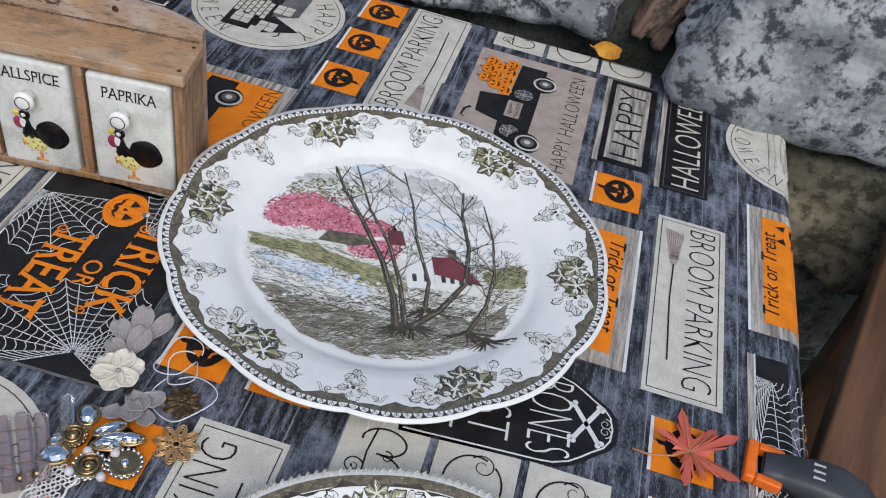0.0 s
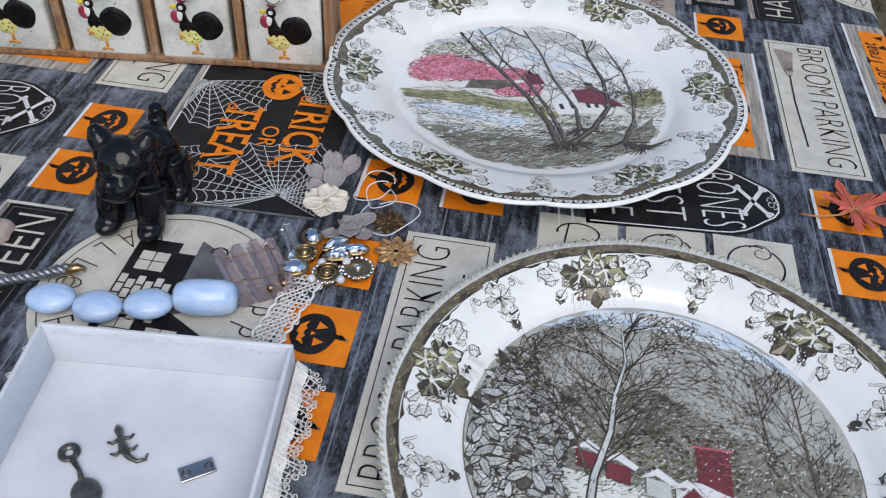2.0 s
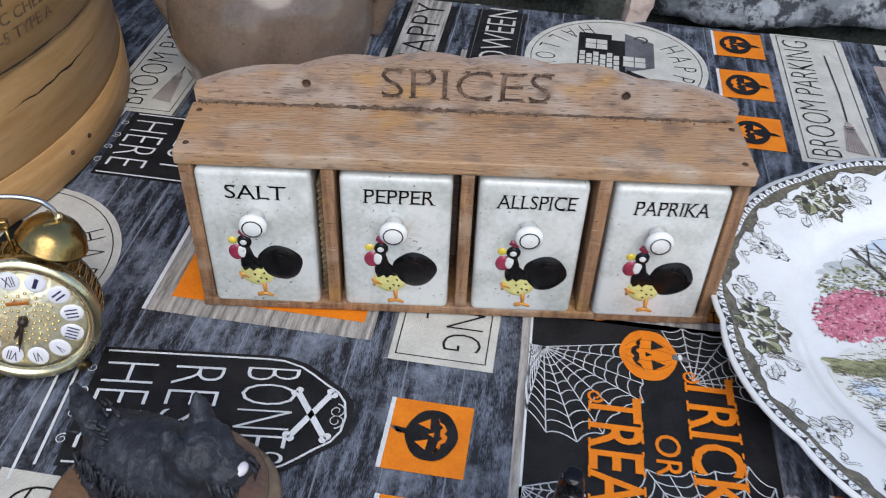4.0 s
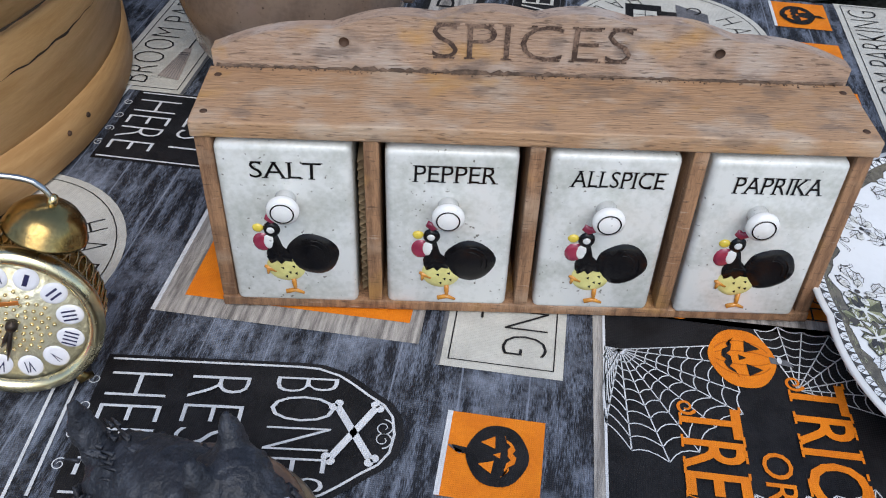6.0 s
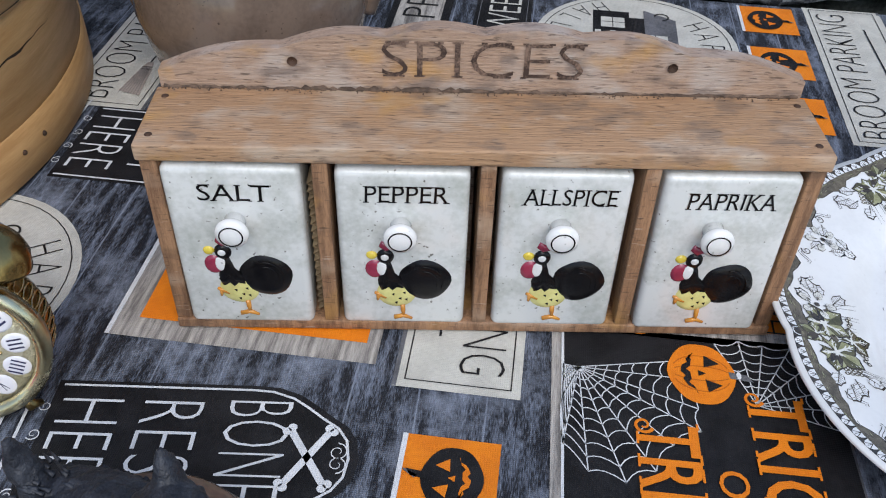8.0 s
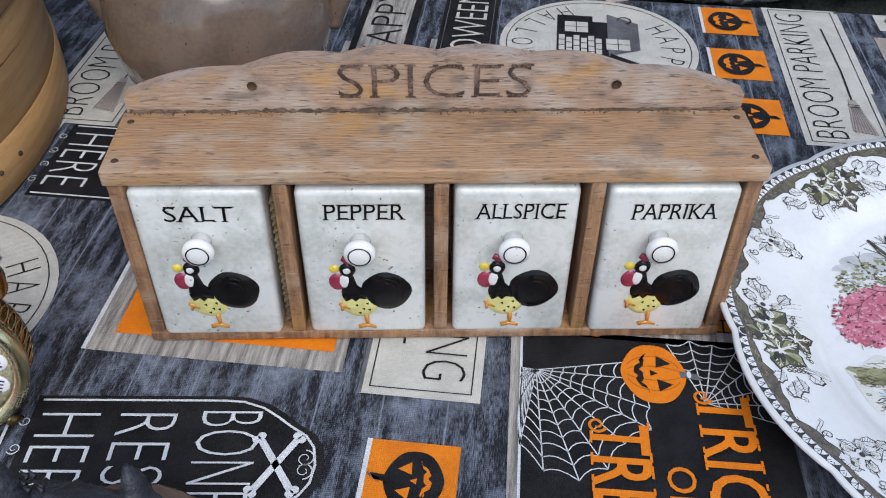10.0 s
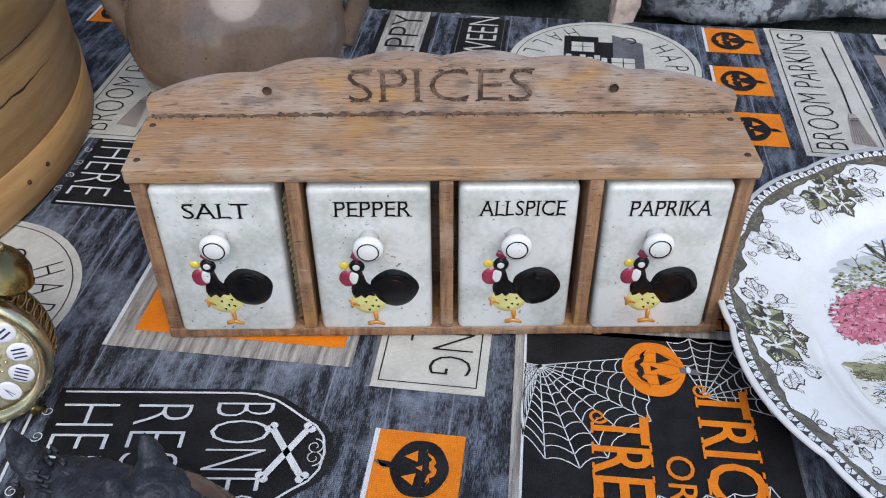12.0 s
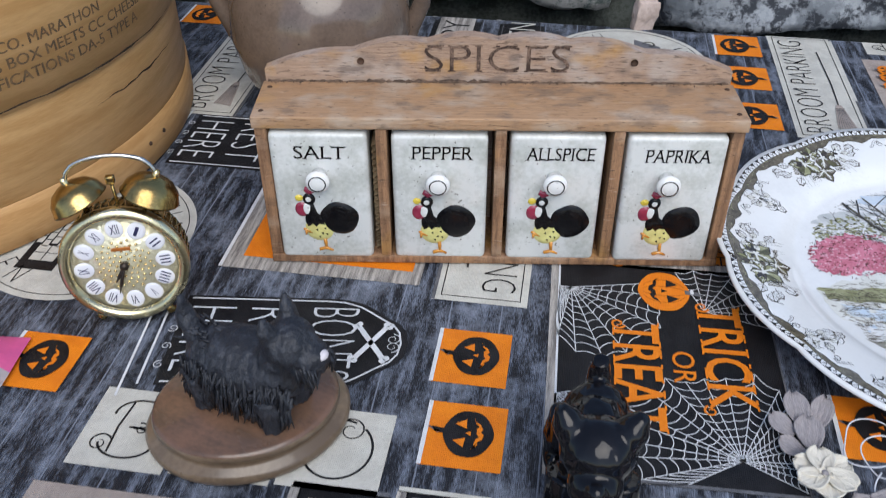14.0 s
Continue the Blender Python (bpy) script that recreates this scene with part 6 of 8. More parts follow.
M_EYE = material("glossy_black_eye", (0.004, 0.004, 0.004), (0.006, 0.006, 0.006), rough=0.05)
balls = [((0, 0, 0.046), (0.031, 0.0155, 0.0170), 0), ((-0.018, 0, 0.045), (0.014, 0.0135, 0.0150), 0), ((0.016, 0, 0.047), (0.015, 0.0140, 0.0165), 0), ((0.0, 0, 0.036), (0.030, 0.0135, 0.009), 0),
         ((0.022, 0, 0.060), (0.0105, 0.0098, 0.012), 0), ((0.028, 0, 0.0705), (0.0135, 0.0112, 0.0112), 0), ((0.0385, 0, 0.0662), (0.0102, 0.0078, 0.0076), 8), ((0.037, 0, 0.0585), (0.0085, 0.0072, 0.0085), 0)]
cones = [([(x, s * 0.0085, 0.040), (x + 0.001, s * 0.009, 0.028), (x + 0.0015, s * 0.0092, 0.0192)], [0.0082, 0.0068, 0.0070]) for x in (-0.020, 0.020) for s in (-1, 1)]
cones += [([(0.024, s * 0.0060, 0.076), (0.0225, s * 0.0078, 0.0835), (0.0215, s * 0.0082, 0.0910)], [0.0050, 0.0038, 0.0010]) for s in (-1, 1)]
cones += [([(-0.028, 0, 0.054), (-0.033, 0, 0.066), (-0.0325, 0, 0.079)], [0.0055, 0.0045, 0.0014])]
sculpt("dog_figurine", balls, cones, pose(0.0165, -0.1290, ON, 0, 0, -22) @ Matrix.Diagonal((0.95, 1.14, 0.92, 1)), 0.0011,
       lambda p: 0.0009 * noise.noise(Vector((p.x * 420, p.y * 420, p.z * 110))) + 0.0005 * noise.noise(Vector((p.x * 900, p.y * 900, p.z * 300))),
       [M_FUR, M_BASE, M_TONGUE, M_EYE, M_MOULD], "shaggy black terrier figurine on an oval brown base", "figurine", fur_extra)

M_BLACKGLASS = material("black_pressed_glass", (0.004, 0.004, 0.005), (0.007, 0.007, 0.009), rough=0.05, bump=0.03, bump_scale=120, rough_var=0.02, spec=0.4)
balls = [((-0.002, 0, 0.033), (0.026, 0.0175, 0.018), 0), ((-0.017, 0, 0.029), (0.0155, 0.0195, 0.0205), 0), ((0.013, 0, 0.034), (0.0155, 0.0185, 0.019), 0), ((0.020, 0, 0.0495), (0.0160, 0.0198, 0.0155), 0),
         ((0.0325, 0, 0.0410), (0.0125, 0.0145, 0.0108), 10), ((0.041, 0, 0.047), (0.0045, 0.0055, 0.004), 0), ((0.031, 0, 0.037), (0.009, 0.0095, 0.006), 0)]
balls += [((0.030, s * 0.0155, 0.0060), (0.0110, 0.0092, 0.0062), 0) for s in (-1, 1)] + [((-0.012, s * 0.0195, 0.006), (0.012, 0.0075, 0.006), 0) for s in (-1, 1)]
balls += [((0.0285, s * 0.0085, 0.0545), (0.005, 0.0045, 0.0045), 0) for s in (-1, 1)]
cones = [([(0.018, s * 0.0135, 0.03), (0.0235, s * 0.0145, 0.016), (0.026, s * 0.0145, 0.005)], [0.0115, 0.0105, 0.0095]) for s in (-1, 1)]
cones += [([(-0.016, s * 0.014, 0.028), (-0.015, s * 0.0175, 0.016), (-0.014, s * 0.0185, 0.006)], [0.012, 0.0105, 0.0085]) for s in (-1, 1)]
cones += [([(0.017, s * 0.012, 0.055), (0.0155, s * 0.0178, 0.0625), (0.0150, s * 0.0205, 0.0690)], [0.0095, 0.0078, 0.0030]) for s in (-1, 1)]
cones += [([(-0.028, 0, 0.040), (-0.031, 0, 0.049), (-0.0295, 0, 0.056)], [0.0072, 0.0066, 0.0048])]
sculpt("glass_dog", balls, cones, pose(0.1780, -0.1620, ON, 0, 0, -97) @ Matrix.Diagonal((0.95, 0.83, 0.95, 1)), 0.0011,
       lambda p: 0.0005 * noise.noise(Vector((p.x * 260, p.y * 260, p.z * 90))) * (1 if p.x < 0.012 else 0.4), [M_BLACKGLASS], "glossy black glass dog standing on the cloth", "figurine")

# ---------------------------------------------------------------- twin-bell clock
M_BRASS = material("polished_brass", (0.86, 0.70, 0.38), (0.70, 0.54, 0.26), scale=60, rough=0.16, metal=1.0, fine=0.3, bump=0.05, bump_scale=300)
M_OLDBRASS = material("tarnished_brass", (0.46, 0.33, 0.13), (0.28, 0.19, 0.07), scale=70, rough=0.25, metal=1.0, fine=0.5)
M_STEEL = material("nickel_wire", (0.62, 0.62, 0.60), (0.45, 0.45, 0.44), rough=0.25, metal=1.0)
M_DIAL = material("gilt_dial", (0.78, 0.74, 0.55), (0.64, 0.58, 0.38), scale=140, rough=0.36, metal=0.5, bump=1.0, bump_scale=330, fine=0.4)
M_ENAMEL = material("white_enamel", (0.80, 0.80, 0.83), (0.72, 0.72, 0.76), rough=0.25)
M_NUM = material("blue_black_numerals", (0.02, 0.02, 0.06), (0.03, 0.03, 0.09), rough=0.4)
M_HAND = material("dark_clock_hand", (0.035, 0.025, 0.02), (0.06, 0.045, 0.03), rough=0.4, metal=0.5)
M_COPPER = material("copper_bar", (0.62, 0.22, 0.05), (0.45, 0.15, 0.03), rough=0.35, metal=0.4)
clock = thing("alarm_clock", "small brass twin-bell alarm clock with roman numerals", "alarm clock", pose(-0.0675, -0.0510, ON, 0, 0, 11) @ Matrix.Scale(0.93, 4))
K = Matrix.Translation((0, 0, 0.0385)) @ Matrix.Rotation(radians(-9), 4, "X")
FACE = K @ Matrix.Rotation(radians(90), 4, "X")
cp = lambda *p: tuple(K @ Vector(p))
g = Shape().lathe([(0.0001, -0.027), (0.028, -0.027), (0.0325, -0.024), (0.0345, -0.0195), (0.0345, -0.004), (0.0335, -0.003), (0.033, 0.0), (0.0001, 0.0)], 64, 0, m=FACE)
case = part("case", g, M_OLDBRASS, clock, "brass case with a pierced band")
for i in range(46):
    a = 2 * math.pi * i / 46
    g = Shape()
    for t0 in (0, 180):
        pts = [FACE @ Vector(((0.0349) * math.cos(a + 0.055 * math.sin(radians(t))), 0.0349 * math.sin(a + 0.055 * math.sin(radians(t))), -0.0118 + 0.0065 * math.cos(radians(t)))) for t in range(t0, t0 + 181, 30)]
        g.tube(pts, 0.00045, 5)
    part("scroll", g, M_BRASS, case)
g = Shape().lathe([(0.0335, -0.006), (0.0362, -0.004), (0.0372, 0.0005), (0.0365, 0.0035), (0.0340, 0.0050), (0.0315, 0.0042), (0.0305, 0.0015)], 72, 0, m=FACE)
M_BEZEL = material("satin_pale_brass", (0.80, 0.72, 0.47), (0.66, 0.57, 0.33), scale=60, rough=0.27, metal=1.0, fine=0.3)
part("bezel", g, M_BEZEL, clock, "polished brass bezel")
dial = part("dial", Shape().lathe([(0.0001, 0.0008), (0.0312, 0.0008), (0.0312, 0.0002)], 64, 0, m=FACE), M_DIAL, clock, "embossed gilt dial")
g = Shape()
for i in range(70):
    a, r = i * 2.4, 0.0022 + 0.0145 * (i / 70) ** 0.6
    g.ball(tuple(FACE @ Vector((r * math.cos(a), r * math.sin(a), 0.0010))), (0.0010, 0.0010, 0.0008), 0, 6, 5)
part("filigree", g, M_BRASS, dial, "raised gilt filigree")
for i, s in enumerate(("XII", "I", "II", "III", "IIII", "V", "VI", "VII", "VIII", "IX", "X", "XI")):
    a = radians(90 - 30 * i + 4)
    c = Vector((0.0236 * math.cos(a), 0.0236 * math.sin(a), 0))
    up = Vector((math.cos(a), math.sin(a), 0))
    rt = Vector((up.y, -up.x, 0))
    g = Shape()
    g.dome(ellipse(0, 0, 0.0052, 0.0058, 20), 0.0007, 0, 0.0010, 0.3, lambda x, y, h: tuple(FACE @ (c + rt * x + up * y + Vector((0, 0, h)))))
    disc = part("numeral_plate", g, M_ENAMEL, dial, "oval white enamel numeral plate")
    g = Shape()
    w = min(0.0016 * len(s) + 0.0004, 0.0074)
    Ink(g, lambda x, y, h: tuple(FACE @ (c + rt * x + up * y + Vector((0, 0, 0.0018 + h)))), 0.0001).word(s, -w / 2, -0.0030, w, 0.0060, 0, 1)
    part("numeral", g, M_NUM, disc)
fp = lambda x, y, h: tuple(FACE @ Vector((x, y, h)))
for ang, ln, w, h in ((252, 0.0185, 0.0011, 0.0040), (238, 0.0125, 0.0013, 0.0033)):
    a = radians(ang)
    g = Shape().tube([fp(-0.003 * math.cos(a), -0.003 * math.sin(a), h), fp(0.6 * ln * math.cos(a), 0.6 * ln * math.sin(a), h), fp(ln * math.cos(a), ln * math.sin(a), h)], [w * 0.7, w, 0.0002], 6)
    part("hand", g, M_HAND, clock, "thin dark clock hand")
part("hub", Shape().lathe([(0.0001, 0.0055), (0.0022, 0.0052), (0.0026, 0.0035), (0.0024, 0.001)], 20, 0, m=FACE), M_HAND, clock)
part("maker_bar", Shape().rbox(-0.0055, 0.0055, -0.0016, -0.0009, 0.0395 + 0.0095, 0.0395 + 0.0118, 0.0003), M_COPPER, clock, "small copper bar on the dial")
for s in (-1, 1):
    R3 = K @ Matrix.Translation((s * 0.0195, 0.010, 0.0375)) @ Matrix.Rotation(radians(s * 24), 4, "Y")
    g = Shape().lathe([(0.0001, 0.0135), (0.006, 0.0128), (0.0115, 0.0102), (0.0152, 0.0058), (0.0166, 0.0008), (0.0172, 0.0), (0.0160, 0.0), (0.0110, 0.008), (0.0001, 0.011)], 40, 0, m=R3)
    bell = part("bell", g, M_OLDBRASS, clock, "domed tarnished brass bell")
    part("bell_nut", Shape().lathe([(0.0001, 0.0175), (0.0016, 0.0172), (0.0022, 0.0150), (0.0022, 0.0132)], 14, 0, m=R3), M_BRASS, bell)
    part("bell_post", Shape().tube([tuple(R3 @ Vector((0, 0, -0.008))), tuple(R3 @ Vector((0, 0, 0.011)))], 0.0018, 10), M_OLDBRASS, clock)
    part("foot", Shape().tube([cp(s * 0.017, 0.004, -0.0305), cp(s * 0.0205, 0.002, -0.0355), (s * 0.0235, 0.0, 0.0008)], [0.0030, 0.0028, 0.0016], 12), M_OLDBRASS, clock, "turned brass foot")
part("back_foot", Shape().tube([cp(0, 0.022, -0.026), (0, 0.038, 0.0012)], [0.0026, 0.0016], 10), M_OLDBRASS, clock)
g = Shape().tube([cp(0.026 * math.cos(t) * (1 if abs(math.cos(t)) < 0.8 else 0.97), 0.010, 0.0480 + 0.0165 * math.sin(t) ** 0.7) for t in (math.pi * (0.02 + 0.96 * i / 24) for i in range(25))], 0.0013, 10)
part("carrying_handle", g, M_STEEL, clock, "bent nickel carrying handle")
part("hammer", Shape().tube([cp(0.001, 0.010, 0.034), cp(0.0, 0.010, 0.047)], 0.0009, 8).rbox(-0.0025, 0.0025, 0.0145, 0.0185, 0.0845, 0.0895, 0.0008), M_OLDBRASS, clock)

# ---------------------------------------------------------------- round wooden box and stoneware crock
M_VENEER = material("honey_veneer", (0.66, 0.40, 0.17), (0.52, 0.29, 0.105), scale=5, stretch=(3, 3, 26), rough=0.42, bump=0.25, bump_scale=40, fine=0.35)
M_HOOP = material("darker_veneer_hoop", (0.61, 0.36, 0.15), (0.46, 0.25, 0.09), scale=5, stretch=(3, 3, 26), rough=0.45, bump=0.25, bump_scale=40, fine=0.35)
M_STAMP = material("faded_stamp_ink", (0.085, 0.055, 0.03), (0.19, 0.11, 0.05), scale=260, rough=0.6, contrast=(0.4, 0.6))
M_GAP = material("dark_crack", (0.03, 0.018, 0.01), (0.05, 0.03, 0.016), rough=0.9)
RB, CB = 0.2185, (-0.3185, 0.160)
cheese = thing("round_wooden_box", "large round bent-veneer wooden box with faded stamped lettering", "wooden box", pose(*CB, ON))
part("wall", Shape().lathe([(0.0001, 0.002), (RB - 0.004, 0.002), (RB, 0.004), (RB, 0.10), (RB - 0.004, 0.235)], 160), M_VENEER, cheese)
hoop = part("lower_hoop", Shape().lathe([(RB + 0.0002, 0.0), (RB + 0.0013, 0.001), (RB + 0.0015, 0.0150), (RB + 0.0013, 0.0298), (RB + 0.0002, 0.0306)], 160), M_HOOP, cheese)
lid = part("lid", Shape().lathe([(RB + 0.0002, 0.0870), (RB + 0.0024, 0.0876), (RB + 0.0026, 0.16), (RB + 0.0022, 0.238), (RB - 0.002, 0.2415), (0.0001, 0.2415)], 160), M_VENEER, cheese)
around = lambda a, b, h: ((RB + 0.0026 + h) * math.cos(a / RB), (RB + 0.0026 + h) * math.sin(a / RB), b)
g = Shape()
ink = Ink(g, around, 0.0001, 0.0002)
for s, a0, a1, z in (("BOX CO. MARATHON", -44, -19, 0.1225), ("IN THIS BOX MEETS CC CHEESE", -47, -8.5, 0.1125), ("SPECIFICATIONS DA-5 TYPE A", -46, -10, 0.1025)):
    ink.word(s, radians(a0) * RB, z, radians(a1 - a0) * RB, 0.0066, 0, 1, bold=0.0003)
part("stamped_lettering", g, M_STAMP, lid, "faded black stamped lettering")
for a0, a1, z, sd in ((-52, 4, 0.090, 1), (-24, 2, 0.066, 2), (-16, -2, 0.135, 3)):
    rnd = random.Random(sd)
    g = Shape()
    ra = 0.0030 if z > 0.087 else 0.0004
    n = 26
    v = []
    for i in range(n + 1):
        a = radians(a0 + (a1 - a0) * i / n)
        w = 0.0007 * math.sin(math.pi * i / n) * rnd.uniform(0.5, 1.3)
        zz = z + 0.0018 * noise.noise(Vector((i * 0.35, sd, 0)))
        v += [((RB + ra) * math.cos(a), (RB + ra) * math.sin(a), zz - w), ((RB + ra) * math.cos(a), (RB + ra) * math.sin(a), zz + w)]
    g.add(v, [(2 * i, 2 * i + 2, 2 * i + 3, 2 * i + 1) for i in range(n)])
    part("crack", g, M_GAP, lid if z > 0.087 else cheese, "long split in the veneer")
for a in (-9, -14, -30):
    part("tack", Shape().ball(((RB + 0.0015) * math.cos(radians(a)), (RB + 0.0015) * math.sin(radians(a)), 0.017), (0.0016, 0.0016, 0.0016), 0, 8, 6), M_NAIL, hoop)

M_STONEWARE = glaze("brown_salt_glaze", (0.175, 0.128, 0.098), (0.120, 0.088, 0.068), (0.05, 0.035, 0.028), 0.17)
crock = thing("stoneware_crock", "brown salt-glazed stoneware crock with two loop handles", "crock", pose(0.004, 0.214, ON))
g = Shape().lathe([(0.0001, 0.001), (0.045, 0.0), (0.049, 0.004), (0.0625, 0.032), (0.0690, 0.060), (0.0668, 0.084), (0.0580, 0.103), (0.0495, 0.1125), (0.0475, 0.1190), (0.0495, 0.1245), (0.0535, 0.1280), (0.0540, 0.1310), (0.0515, 0.1330), (0.0475, 0.1300), (0.0445, 0.118), (0.054, 0.10), (0.062, 0.06), (0.042, 0.008), (0.0001, 0.006)], 96)
part("pot", g, M_STONEWARE, crock)
for s in (-1, 1):
    pts = [(s * 0.049, 0, 0.121), (s * 0.066, 0.0, 0.127), (s * 0.078, 0.0, 0.119), (s * 0.081, 0, 0.100), (s * 0.077, 0, 0.078), (s * 0.069, 0, 0.060), (s * 0.0665, 0, 0.052)]
    fine = []
    for a, b in zip(pts, pts[1:]):
        fine += [tuple(a[i] + (b[i] - a[i]) * k / 3 for i in range(3)) for k in range(3)]
    part("handle", Shape().tube(fine + [pts[-1]], 0.0068, 14), M_STONEWARE, crock)


# ---------------------------------------------------------------- white boxes
M_CARDBOX = material("white_paper_box", (0.64, 0.67, 0.72), (0.56, 0.59, 0.64), scale=30, rough=0.7, bump=0.15, bump_scale=200)
M_CREAMBOX = material("cream_paper_outside", (0.66, 0.60, 0.54), (0.56, 0.50, 0.45), scale=30, rough=0.75)
M_LACE = material("white_cotton_lace", (0.78, 0.77, 0.75), (0.66, 0.65, 0.63), scale=200, rough=0.9)
M_GREYINK = material("pale_grey_flourish", (0.42, 0.43, 0.44), (0.55, 0.55, 0.55), rough=0.7)


def tray(name, label, x0, x1, y0, y1, h, outside, turn):
    cx, cy = (x0 + x1) / 2, (y0 + y1) / 2
    th = thing(name, label, "box", pose(cx, cy, ON, 0, 0, turn))
    a, b, t = (x1 - x0) / 2, (y1 - y0) / 2, 0.0022
    part("box_floor", Shape().rbox(-a + t, a - t, -b + t, b - t, 0.0, 0.002, 0.0004), M_CARDBOX, th)
    for k, (p, q, r, s) in enumerate(((-a, a, b - t, b), (-a, a, -b, -b + t), (-a, -a + t, -b + t, b - t), (a - t, a, -b + t, b - t))):
        w = part("box_wall", Shape().rbox(p, q, r, s, 0.0, h, 0.0006), M_CARDBOX, th)
        if outside:
            o = 0.0004
            g = Shape()
            if k < 2:
                y = s + o if k == 0 else r - o
                g.add([(p, y, 0.001), (q, y, 0.001), (q, y, h - 0.001), (p, y, h - 0.001)], [(0, 1, 2, 3)])
            else:
                x = p - o if k == 2 else q + o
                g.add([(x, r, 0.001), (x, s, 0.001), (x, s, h - 0.001), (x, r, h - 0.001)], [(0, 1, 2, 3)])
            part("paper_covering", g, M_CREAMBOX, w, "cream paper covering")
    rnd = random.Random(5)
    g = Shape()
    ink = Ink(g, lambda x, z, d: (x, b - t - 0.0003 - d, z), 0.00005)
    for i in range(26):
        x = -a + 0.008 + (2 * a - 0.016) * i / 25
        curl(ink, x, h - 0.0045 + rnd.uniform(-0.0012, 0.0012), 0.0014, 1.0, 0.00035, 0, 1, rnd.uniform(0, 6), rnd.choice((-1, 1)))
    part("printed_flourish", g, M_GREYINK, th, "faint grey flourish inside the rim")
    return th, a, b


def lace_edge(parent, p0, p1, out, z, deep, seed):
    """A ruffled strip of netting with a scalloped, ragged hem."""
    rnd = random.Random(seed)
    g = Shape()
    n = 40
    ph = rnd.uniform(0, 6)

    def at(k, d):
        x, y = p0[0] + (p1[0] - p0[0]) * k, p0[1] + (p1[1] - p0[1]) * k
        ruff = 0.0016 * math.sin(k * 46 + ph) * d / deep
        return (x + out[0] * (0.001 + d + ruff), y + out[1] * (0.001 + d + ruff), max(z - 0.9 * d + ruff * 0.5, 0.0012))
    for i in range(n):
        hem = deep * (0.72 + 0.28 * abs(math.sin(math.pi * 6 * i / n))) * rnd.uniform(0.85, 1.1)
        k0, k1 = i / n, (i + 1) / n
        for j in range(5):
            d = hem * (j + 0.5) / 5
            g.tube([at(k0, d), at((k0 + k1) / 2, d + rnd.uniform(-0.0006, 0.0006)), at(k1, d)], 0.00032, 5)
        g.tube([at(k0 + 0.2 / n, 0), at(k0 + rnd.uniform(0, 1) / n, hem * 0.5), at(k0 + 0.5 / n, hem)], 0.00032, 5)
        m = at(k0 + 0.5 / n, hem)
        g.tube([(m[0] + 0.0013 * math.cos(t) , m[1] + 0.0013 * math.sin(t), m[2] + 0.0004 * math.sin(2 * t)) for t in (6.283 * q / 8 for q in range(8))], 0.00030, 5, 0, True)
    g.add([at(i / n, d) for i in range(n + 1) for d in (0.0, deep * 0.45)], [(2 * i, 2 * i + 2, 2 * i + 3, 2 * i + 1) for i in range(n)])
    part("lace_trim", g, M_LACE, parent, "ragged white lace trim")


box1, a, b = tray("lace_box", "open white paper box trimmed with lace, holding charms", 0.1610, 0.2870, -0.4140, -0.2900, 0.028, False, -2)
for p0, p1, out, sd in (((-a, b), (-a, -b), (-1, 0), 1), ((a, b), (a, -b), (1, 0), 2), ((-a, -b), (a, -b), (0, -1), 3)):
    lace_edge(box1, p0, p1, out, 0.016, 0.012, sd)
tray("jewellery_box", "open cream paper box heaped with bead necklaces", -0.090, 0.063, -0.410, -0.255, 0.068, True, -3)

M_PEWTER = material("dark_pewter", (0.22, 0.21, 0.19), (0.10, 0.095, 0.085), scale=200, rough=0.4, metal=0.9, bump=0.4, bump_scale=600)
fl = ON + 0.0022
spoon = thing("spoon_charm", "small dark pewter spoon-shaped charm in the box", "charm", pose(0.192, -0.345, fl, 0, 0, -54))
part("ring", Shape().lathe([(0.0018, 0.0006), (0.0030, 0.0), (0.0052, 0.0008), (0.0050, 0.0018), (0.0030, 0.0016), (0.0018, 0.0010), (0.0018, 0.0006)], 24), M_PEWTER, spoon)
part("stem", Shape().tube([(0.004, 0, 0.001), (0.012, 0.001, 0.0014), (0.020, 0, 0.0012)], [0.0016, 0.0011, 0.0016], 8), M_PEWTER, spoon)
part("bowl", Shape().ball((0.026, 0, 0.0022), (0.0085, 0.0066, 0.0022), 0, 18, 10), M_PEWTER, spoon)
liz = thing("lizard_charm", "small pewter lizard charm with a curled tail", "charm", pose(0.2125, -0.3345, fl, 0, 0, -62))
part("body", Shape().tube([(-0.006, 0, 0.002), (-0.003, 0, 0.0022), (0.001, 0, 0.002), (0.008, 0, 0.002), (0.013, 0.001, 0.0016), (0.017, 0.004, 0.0013), (0.0175, 0.008, 0.001), (0.0145, 0.0095, 0.001)], [0.0008, 0.0022, 0.0014, 0.0023, 0.0015, 0.0011, 0.0008, 0.0004], 10), M_PEWTER, liz)
for x in (0.002, 0.009):
    for s in (-1, 1):
        part("leg", Shape().tube([(x, s * 0.001, 0.0018), (x + 0.001, s * 0.0042, 0.0014), (x - 0.001, s * 0.006, 0.0009)], [0.001, 0.0009, 0.0006], 6), M_PEWTER, liz)
tag = thing("silver_tag", "small worn silver tag with two holes", "charm", pose(0.2525, -0.350, fl, 0, 0, 28))
part("plate", Shape().rbox(-0.0082, 0.0082, -0.0042, 0.0042, 0, 0.0016, 0.0006), M_STEEL, tag)
for x in (-0.005, 0.0055):
    part("hole_rim", Shape().tube([(x + 0.0016 * math.cos(t), 0.0016 * math.sin(t), 0.0018) for t in (6.283 * i / 14 for i in range(14))], 0.0004, 6, 0, True), M_PEWTER, tag)

